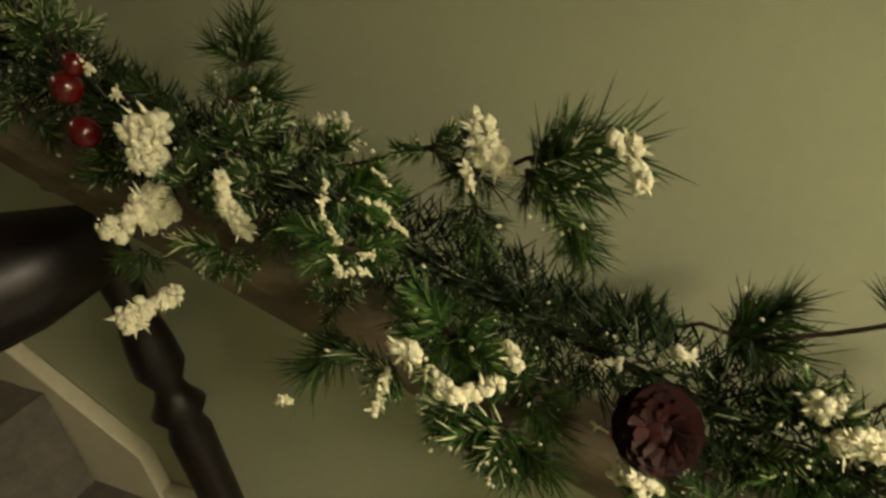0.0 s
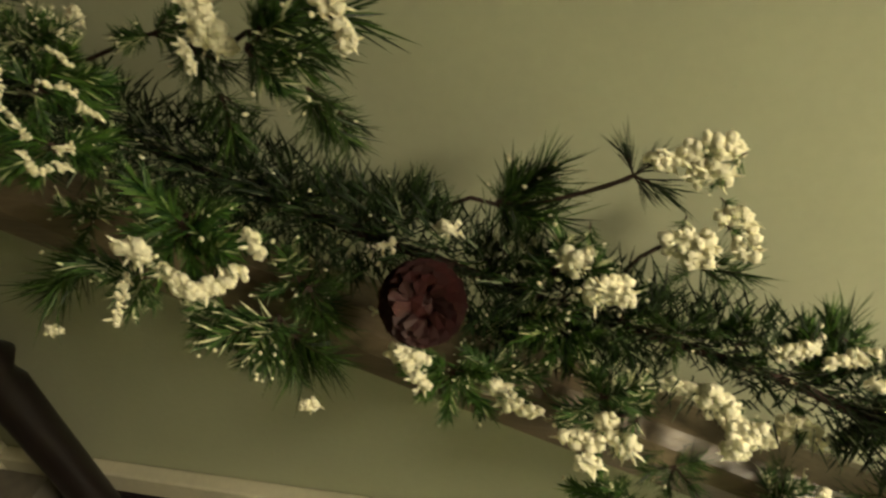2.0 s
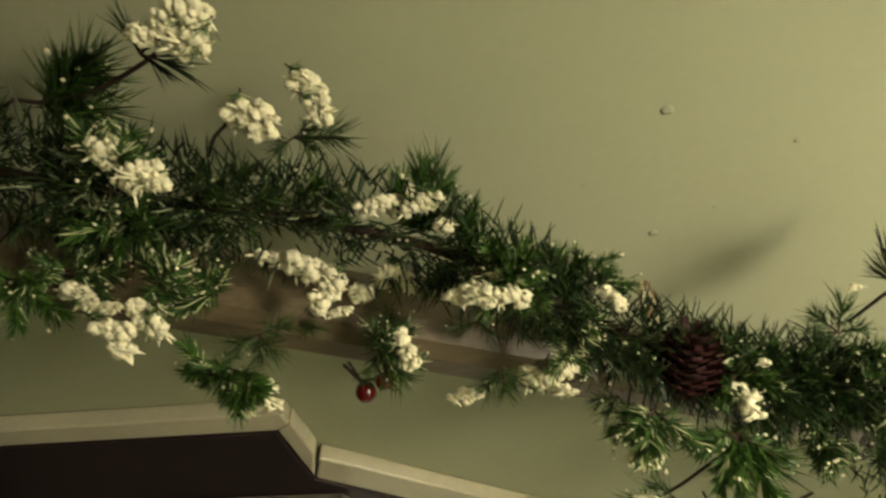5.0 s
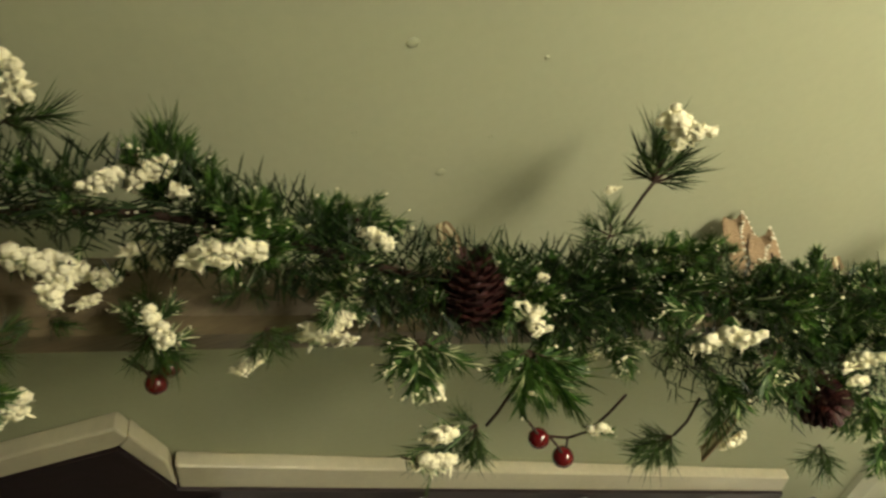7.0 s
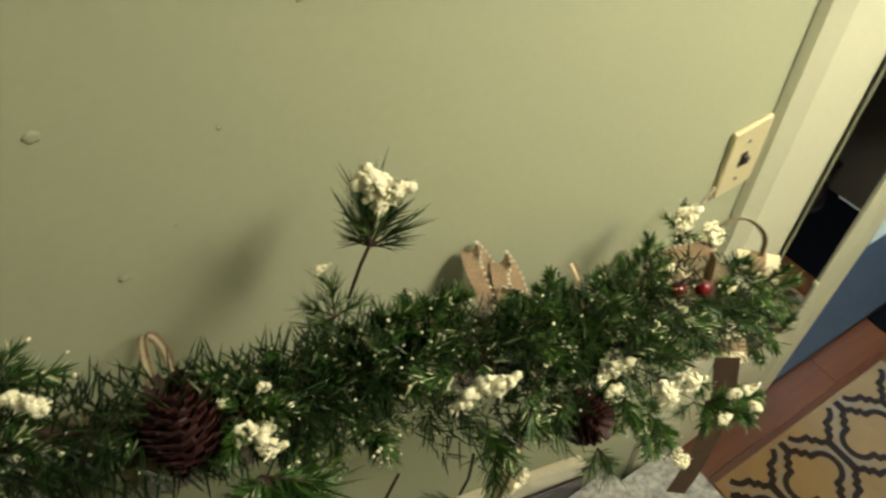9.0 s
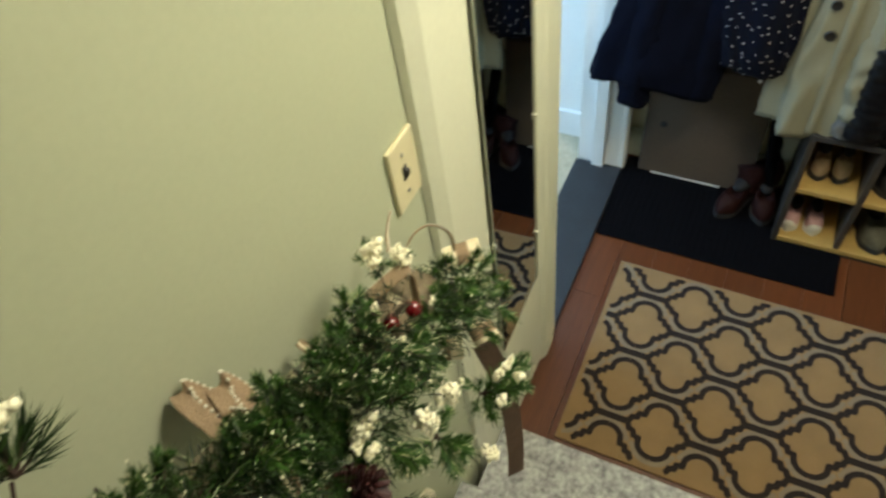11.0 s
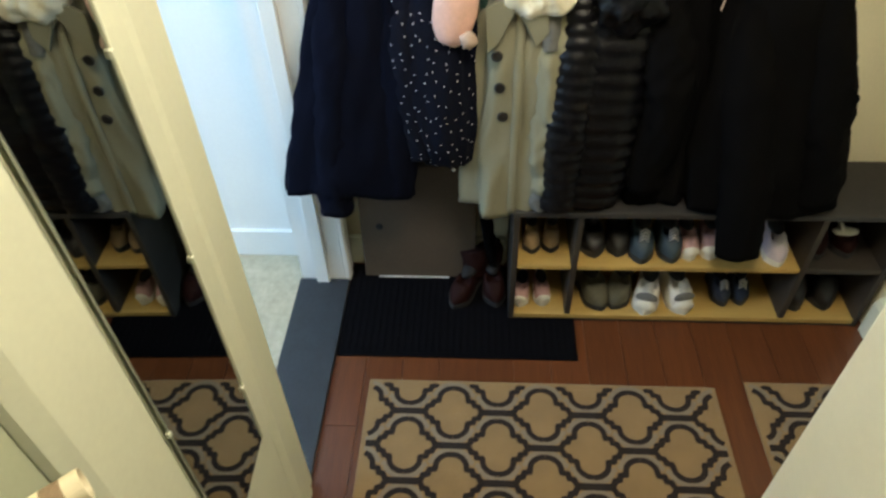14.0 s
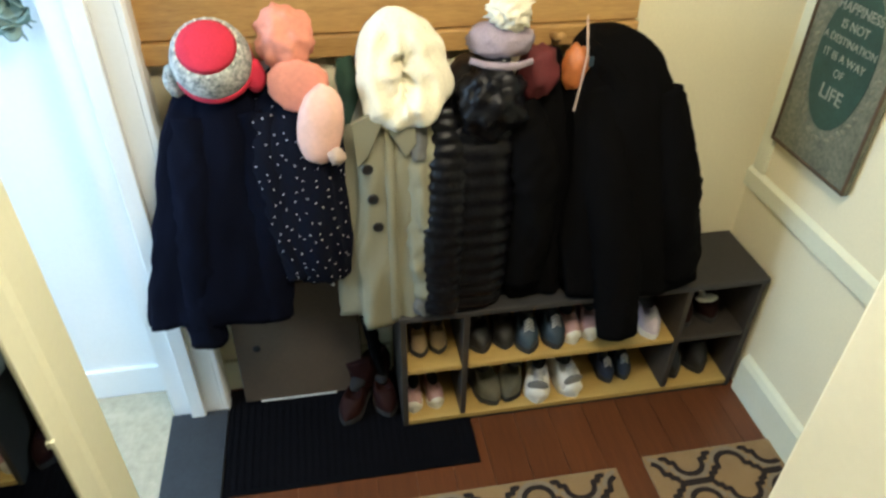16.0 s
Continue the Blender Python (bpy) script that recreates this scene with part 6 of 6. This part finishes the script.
fan(BRIGHT, (1.112, 0.275, 1.544), (1.101, 0.295, 1.563), (1.130, 0.272, 1.563), (1.124, 0.255, 1.539), (1.108, 0.274, 1.518))
fan(FROSTED, (1.058, 0.250, 1.510), (1.033, 0.247, 1.542), (1.040, 0.239, 1.484), (1.070, 0.236, 1.506), (1.043, 0.217, 1.499))
fan(PLUME, (1.086, 0.210, 1.391), (1.040, 0.208, 1.379), (1.051, 0.198, 1.359), (1.076, 0.190, 1.369), (1.059, 0.218, 1.394))
fan(PLUME, (1.129, 0.220, 1.447), (1.117, 0.239, 1.432), (1.111, 0.202, 1.431), (1.141, 0.203, 1.436), (1.131, 0.193, 1.420), (1.107, 0.179, 1.421))
fan(FROSTED, (1.160, 0.230, 1.442), (1.152, 0.247, 1.434), (1.189, 0.232, 1.436), (1.165, 0.212, 1.427))
fan(PLUME, (0.905, 0.277, 1.602), (0.892, 0.281, 1.613), (0.883, 0.246, 1.614), (0.907, 0.246, 1.598))
fan(PLUME, (0.837, 0.230, 1.663), (0.821, 0.211, 1.657), (0.840, 0.208, 1.655), (0.847, 0.227, 1.638))
fan(PLUME, (0.906, 0.240, 1.601), (0.891, 0.227, 1.585), (0.886, 0.242, 1.591), (0.914, 0.227, 1.591))
fan(PLUME, (0.704, 0.270, 1.677), (0.686, 0.263, 1.675), (0.720, 0.259, 1.669), (0.723, 0.281, 1.660))
fan(PLUME, (0.770, 0.260, 1.661), (0.748, 0.256, 1.643), (0.766, 0.268, 1.670), (0.772, 0.275, 1.651))
fan(BRIGHT, (0.684, 0.220, 1.696), (0.669, 0.218, 1.705), (0.675, 0.206, 1.686), (0.694, 0.198, 1.682), (0.702, 0.217, 1.674))
fan(FROSTED, (1.442, 0.330, 1.352), (1.440, 0.357, 1.362), (1.413, 0.310, 1.366), (1.459, 0.306, 1.348), (1.469, 0.348, 1.363))
fan(BRIGHT, (1.312, 0.289, 1.409), (1.280, 0.299, 1.429), (1.331, 0.309, 1.423), (1.350, 0.298, 1.415), (1.311, 0.258, 1.415), (1.268, 0.268, 1.435))
fan(BRIGHT, (1.238, 0.285, 1.445), (1.227, 0.310, 1.455), (1.208, 0.259, 1.463), (1.250, 0.254, 1.444), (1.256, 0.297, 1.458))
fan(BRIGHT, (1.315, 0.250, 1.373), (1.274, 0.254, 1.432), (1.339, 0.237, 1.382), (1.322, 0.228, 1.349), (1.298, 0.245, 1.343))
fan(BRIGHT, (1.252, 0.250, 1.378), (1.209, 0.246, 1.463), (1.254, 0.224, 1.355), (1.220, 0.247, 1.371), (1.262, 0.246, 1.407))
fan(BRIGHT, (1.420, 0.250, 1.336), (1.373, 0.246, 1.360), (1.442, 0.253, 1.357), (1.447, 0.229, 1.323), (1.413, 0.224, 1.326), (1.442, 0.214, 1.316))
fan(FROSTED, (1.297, 0.240, 1.264), (1.270, 0.234, 1.234), (1.303, 0.213, 1.269), (1.284, 0.211, 1.251))
fan(FROSTED, (1.358, 0.220, 1.159), (1.333, 0.222, 1.134), (1.377, 0.200, 1.145), (1.330, 0.193, 1.151))
fan(PLUME, (1.259, 0.220, 1.232), (1.228, 0.203, 1.217), (1.262, 0.186, 1.230), (1.253, 0.187, 1.205))
fan(FROSTED, (1.556, 0.230, 1.019), (1.576, 0.202, 1.024), (1.553, 0.198, 1.000), (1.525, 0.226, 0.985), (1.553, 0.256, 1.010))
fan(BRIGHT, (1.180, 0.257, 1.472), (1.177, 0.278, 1.479), (1.189, 0.239, 1.457), (1.151, 0.252, 1.490), (1.174, 0.238, 1.444))
fan(PLUME, (1.175, 0.250, 1.366), (1.144, 0.236, 1.358), (1.191, 0.220, 1.359), (1.198, 0.250, 1.377))
fan(BRIGHT, (1.136, 0.290, 1.520), (1.123, 0.309, 1.519), (1.113, 0.276, 1.512), (1.146, 0.275, 1.509), (1.150, 0.299, 1.526))
fan(FROSTED, (1.385, 0.250, 1.263), (1.320, 0.246, 1.363), (1.402, 0.229, 1.269), (1.377, 0.215, 1.239))
fan(PLUME, (1.485, 0.250, 1.020), (1.458, 0.253, 0.987), (1.513, 0.222, 1.007), (1.514, 0.262, 1.022))
fan(BRIGHT, (1.434, 0.215, 1.145), (1.503, 0.187, 1.145), (1.467, 0.158, 1.151), (1.409, 0.184, 1.120), (1.434, 0.245, 1.156), (1.443, 0.182, 1.117))
fan(FROSTED, (1.508, 0.210, 1.059), (1.549, 0.190, 1.066), (1.498, 0.169, 1.052), (1.478, 0.192, 1.039))
fan(BRIGHT, (1.339, 0.225, 1.209), (1.352, 0.258, 1.216), (1.345, 0.175, 1.189), (1.312, 0.191, 1.171), (1.289, 0.256, 1.185), (1.381, 0.230, 1.208))
fan(BRIGHT, (1.290, 0.235, 1.410), (1.309, 0.265, 1.420), (1.314, 0.216, 1.400), (1.281, 0.210, 1.403), (1.273, 0.252, 1.432))
fan(BRIGHT, (1.240, 0.230, 1.408), (1.236, 0.247, 1.448), (1.239, 0.204, 1.383), (1.213, 0.242, 1.389), (1.209, 0.246, 1.433))
fan(FROSTED, (1.282, 0.220, 1.303), (1.290, 0.250, 1.301), (1.283, 0.187, 1.286), (1.264, 0.217, 1.276))
fan(BRIGHT, (1.342, 0.285, 1.415), (1.338, 0.302, 1.432), (1.371, 0.277, 1.413), (1.344, 0.252, 1.408), (1.313, 0.281, 1.413))
fan(BRIGHT, (1.459, 0.250, 1.300), (1.454, 0.261, 1.346), (1.489, 0.228, 1.302), (1.450, 0.219, 1.293), (1.422, 0.246, 1.310), (1.469, 0.200, 1.286))

CONES = [((0.576, 0.244, 1.816), 0.022), ((0.955, 0.262, 1.590), 0.020), ((1.206, 0.215, 1.392), 0.021)]
# directions towards the camera, along which cones, flocking and bow stay uncovered
VIEW_SIDE = Vector((0, -0.62, 0.78))
OPEN = [(Vector(c) + VIEW_SIDE * 0.02 * k, r * 1.15) for c, r in CONES for k in (0, 1, 2)]
VIEW_SIDE_LOW = Vector((-0.3, -0.37, 0.88))
OPEN += [(c + (VIEW_SIDE_LOW if c.x > 1 else VIEW_SIDE) * 0.018 * k, r + 0.002) for c, r in SNOW_SPOTS for k in range(5)]
OPEN += [(Vector(c) + VIEW_SIDE * 0.03 * k, 0.034) for c in ((1.579, 0.30, 1.219), (1.403, 0.29, 1.346), (1.447, 0.27, 1.201), (1.543, 0.265, 1.102), (1.40, 0.30, 1.31), (1.44, 0.30, 1.30)) for k in (0, 1, 2)]


def clear_to_camera(p):
    """Whether a place leaves the cones and the flocking in the camera's clear view."""
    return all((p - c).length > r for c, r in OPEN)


# short dark sprigs close round the stem
for k in range(120):
    x = -0.02 + 1.5 * (k + RNG.random()) / 120
    a = RNG.uniform(0, 2 * math.pi)
    way = Vector((RNG.uniform(-0.9, 1.0), -0.7 * math.cos(a), math.sin(a))).normalized()
    if clear_to_camera(core(x) + way * 0.03):
        sprig(PLUME if x < 0.7 else BRIGHT, core(x) + Vector((0, 0.012, -0.006)), way, RNG.uniform(0.5, 0.75))
# the fuller lower end
for k in range(230):
    x = RNG.uniform(1.0, 1.53)
    full = min(1.0, 0.35 + (x - 1.0) * 4)
    root = core(x) + full * Vector((0, RNG.uniform(-0.05, 0.06), RNG.uniform(-0.085, 0.03)))
    way = Vector((RNG.uniform(-0.5, 0.8), RNG.uniform(-1, 0.2), RNG.uniform(-0.8, 0.7))).normalized()
    if all(clear_to_camera(root + way * s) for s in (0.012, 0.03, 0.045)):
        sprig(RNG.choice((FROSTED, BRIGHT, BRIGHT, PLUME)), root, way, RNG.uniform(0.6, 0.95))

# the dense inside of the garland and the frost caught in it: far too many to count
# inner needles hold the shade between the branches in their colour
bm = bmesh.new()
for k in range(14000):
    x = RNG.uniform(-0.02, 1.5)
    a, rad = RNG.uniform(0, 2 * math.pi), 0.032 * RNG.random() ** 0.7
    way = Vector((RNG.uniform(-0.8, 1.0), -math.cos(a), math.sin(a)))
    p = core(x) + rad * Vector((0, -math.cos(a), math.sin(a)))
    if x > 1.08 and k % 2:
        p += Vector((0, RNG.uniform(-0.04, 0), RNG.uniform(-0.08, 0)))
    if clear_to_camera(p + way.normalized() * 0.015):
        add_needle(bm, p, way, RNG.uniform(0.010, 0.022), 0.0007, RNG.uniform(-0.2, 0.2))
tagged(part("inner_needles", bm, NEEDLE_DARK_SHADE, garland), kind="stuff")
bm = bmesh.new()
for k in range(350):
    x = RNG.uniform(0.05, 1.5)
    a, rad = RNG.uniform(-0.6, 3.7), 0.034 * RNG.random() ** 0.5
    p = core(x) + rad * Vector((0, -math.sin(a), math.cos(a))) + Vector((RNG.uniform(-0.02, 0.02), 0, 0))
    if p.y < 0.37 and clear_to_camera(p):
        r = RNG.uniform(0.0005, 0.0014)
        add_granule(bm, p, (r * RNG.uniform(0.5, 1.5), r, r * RNG.uniform(0.5, 1.5)))
tagged(part("frost", bm, SNOW, garland), kind="stuff")


def pine_cone(at, r, length, way, seed):
    """A cone of overlapping scales laid in a spiral."""
    rr = random.Random(seed)
    bm = bmesh.new()
    for v in bmesh.ops.create_icosphere(bm, subdivisions=2, radius=1.0)["verts"]:
        v.co = Vector((v.co.x * r * 0.62, v.co.y * r * 0.62, v.co.z * length * 0.46))
    for k in range(90):
        s = k / 89
        z = (s - 0.5) * length
        rad = r * (0.35 + 0.75 * math.sin(math.pi * (0.12 + 0.82 * s)) ** 0.8) * 0.8
        a = k * 2.39996
        out = Vector((math.cos(a), math.sin(a), 0.0))
        side = Vector((-math.sin(a), math.cos(a), 0))
        p, w = out * rad * 0.55 + Vector((0, 0, z)), 0.26 * r * (0.6 + 0.6 * math.sin(math.pi * s))
        q = out * rad * 1.15 + Vector((0, 0, z + 0.16 * length * rr.uniform(0.7, 1.1)))
        up = Vector((0, 0, 0.05 * r)) + out * 0.04 * r
        vs = [bm.verts.new(c) for c in (p - side * w * 0.6, p + side * w * 0.6, q + side * w, q + out * 0.09 * r, q - side * w)]
        ws = [bm.verts.new(v.co + up + Vector((0, 0, 0.07 * r))) for v in vs]
        bm.faces.new(vs[::-1]), bm.faces.new(ws)
        for i in range(5):
            bm.faces.new((vs[i], vs[(i + 1) % 5], ws[(i + 1) % 5], ws[i]))
    part("pine_cone", bm, CONE, garland, "dark red-brown pine cone").matrix_basis = aim(at, way)


pine_cone((0.576, 0.244, 1.816), 0.021, 0.040, (0.3, -0.7, 0.5), 1)
pine_cone((0.955, 0.262, 1.590), 0.0195, 0.050, (0.15, 0.5, 0.85), 2)
pine_cone((1.206, 0.215, 1.392), 0.021, 0.046, (0.4, -0.7, 0.3), 3)


# ribbons: looped burlap with cream stripes and a beaded edge
def ribbon(parent, points, width, across, edge=True, cloth=None):
    bm = bmesh.new()
    n = 26
    pts = [Vector(p) for p in smooth_rows(points, n).tolist()]
    across = Vector(across).normalized()
    rows = []
    for i, p in enumerate(pts):
        way = (pts[min(i + 1, n - 1)] - pts[max(i - 1, 0)]).normalized()
        side = (across - way * across.dot(way)).normalized()
        up = way.cross(side) * 0.0012
        rows.append([bm.verts.new(p + side * width * f + up * g) for f, g in ((-0.5, 0), (-0.18, 0), (0.18, 0), (0.5, 0), (0.5, 1), (0.18, 1), (-0.18, 1), (-0.5, 1))])
    for r, s in zip(rows, rows[1:]):
        for k in range(8):
            f = bm.faces.new((r[k], r[(k + 1) % 8], s[(k + 1) % 8], s[k]))
            f.material_index = 1 if k in (1, 5) else 0
    bm.faces.new(rows[0][::-1]), bm.faces.new(rows[-1])
    rim = [r[3].co.copy() for r in rows]
    band = part("loop", bm, cloth if isinstance(cloth, tuple) else (cloth or BURLAP, cloth or RIBBON), parent, smooth=False)
    if edge:
        beads = bmesh.new()
        for q in rim:
            for v in bmesh.ops.create_icosphere(beads, subdivisions=1, radius=0.0022)["verts"]:
                v.co += q
        tagged(part("beading", beads, BEAD, band, "row of pale beads along the edge", smooth=True), kind="stuff")
    return band


def circle_loop(c, r, u, w, turns=1.0, start=0.0, n=9):
    c, u, w = Vector(c), Vector(u).normalized(), Vector(w).normalized()
    return [c + r * (math.cos(start + 2 * math.pi * turns * k / (n - 1)) * u + math.sin(start + 2 * math.pi * turns * k / (n - 1)) * w) for k in range(n)]


def ribbon_roll(parent, centre, axis, r, width, start):
    """A loop of ribbon curled round an axis."""
    axis = Vector(axis).normalized()
    u = axis.cross(Vector((0, 0, 1))).normalized()
    ribbon(parent, circle_loop(centre, r, u, axis.cross(u), 0.95, start, 11), width, axis, False, (RIBBON, BURLAP))


bow = thing("ribbon_bow", "looped burlap ribbon bow with cream stripes and bead edging", "bow", "bows on the garland")
ribbon_roll(bow, (1.579, 0.300, 1.219), (0.644, -0.762, 0.057), 0.0158, 0.050, 0.5)
ribbon_roll(bow, (1.403, 0.290, 1.346), (-0.924, 0.149, -0.352), 0.0096, 0.026, 0.2)
ribbon_roll(bow, (1.447, 0.270, 1.201), (0.542, -0.834, -0.102), 0.0141, 0.050, 0.9)
ribbon_roll(bow, (1.543, 0.265, 1.102), (-0.471, -0.732, -0.492), 0.0194, 0.047, 1.4)
ribbon(bow, [(1.484, 0.315, 1.338), (1.499, 0.314, 1.346), (1.515, 0.304, 1.350), (1.522, 0.290, 1.346), (1.521, 0.276, 1.338), (1.509, 0.268, 1.326)], 0.020, (0.52, 0.44, -0.7), True, BURLAP)
ribbon(bow, [(1.388, 0.305, 1.373), (1.405, 0.297, 1.376), (1.426, 0.287, 1.380), (1.433, 0.281, 1.379), (1.429, 0.274, 1.374), (1.419, 0.267, 1.365), (1.407, 0.259, 1.355)], 0.022, (0.6, 0.7, -0.2), True, BURLAP)
ribbon(bow, [(1.544, 0.270, 1.156), (1.535, 0.287, 1.158), (1.527, 0.274, 1.148)], 0.008, (0.6, 0.7, -0.2), True)
ribbon(bow, [(1.528, 0.360, 1.339), (1.515, 0.359, 1.330), (1.503, 0.356, 1.320), (1.492, 0.349, 1.308)], 0.006, (1, 0.2, 0), True)
ribbon(bow, [(1.515, 0.25, 1.12), (1.53, 0.23, 0.99), (1.53, 0.222, 0.86), (1.52, 0.216, 0.76), (1.51, 0.215, 0.68)], 0.032, (0.75, -0.6, 0), False, BURLAP_DARK)
part("knot", lump((1.475, 0.28, 1.27), (0.016, 0.02, 0.018), 0.25, 3.0), BURLAP_DARK, bow, smooth=True)

bow = thing("ribbon_bow", "small tan burlap ribbon bow with bead edging", "bow", "bows on the garland")
ribbon(bow, [(1.205, 0.325, 1.375), (1.208, 0.355, 1.405), (1.212, 0.384, 1.422), (1.222, 0.392, 1.418), (1.228, 0.372, 1.40), (1.226, 0.345, 1.378)], 0.019, (0.95, 0.1, -0.3), True, BURLAP)
ribbon(bow, [(1.222, 0.33, 1.365), (1.228, 0.352, 1.392), (1.238, 0.374, 1.402), (1.25, 0.378, 1.392), (1.25, 0.355, 1.375), (1.24, 0.335, 1.36)], 0.022, (0.9, 0.2, -0.4), True, BURLAP)
part("knot", lump((1.222, 0.36, 1.375), (0.011, 0.012, 0.011), 0.2, 5.0), BURLAP_DARK, bow, smooth=True)
ribbon(bow, [(1.222, 0.345, 1.395), (1.218, 0.31, 1.43), (1.20, 0.27, 1.44), (1.175, 0.235, 1.42), (1.145, 0.215, 1.385), (1.115, 0.205, 1.34)], 0.018, (0.5, 0.5, 0.3))
bow = thing("wire_loop", "cream ribbon loop standing up behind the garland", "ribbon", "ribbon loops on the garland")
ribbon(bow, [(0.940, 0.335, 1.545), (0.941, 0.36, 1.545), (0.943, 0.385, 1.535), (0.947, 0.393, 1.52), (0.952, 0.372, 1.52), (0.951, 0.34, 1.53)], 0.008, (1, 0, 0.1), False)
bow = thing("wire_loop", "short cream ribbon loop behind the garland", "ribbon", "ribbon loops on the garland")
ribbon(bow, [(1.334, 0.34, 1.30), (1.338, 0.365, 1.312), (1.343, 0.385, 1.315), (1.346, 0.372, 1.302)], 0.008, (1, 0, 0.1), False)
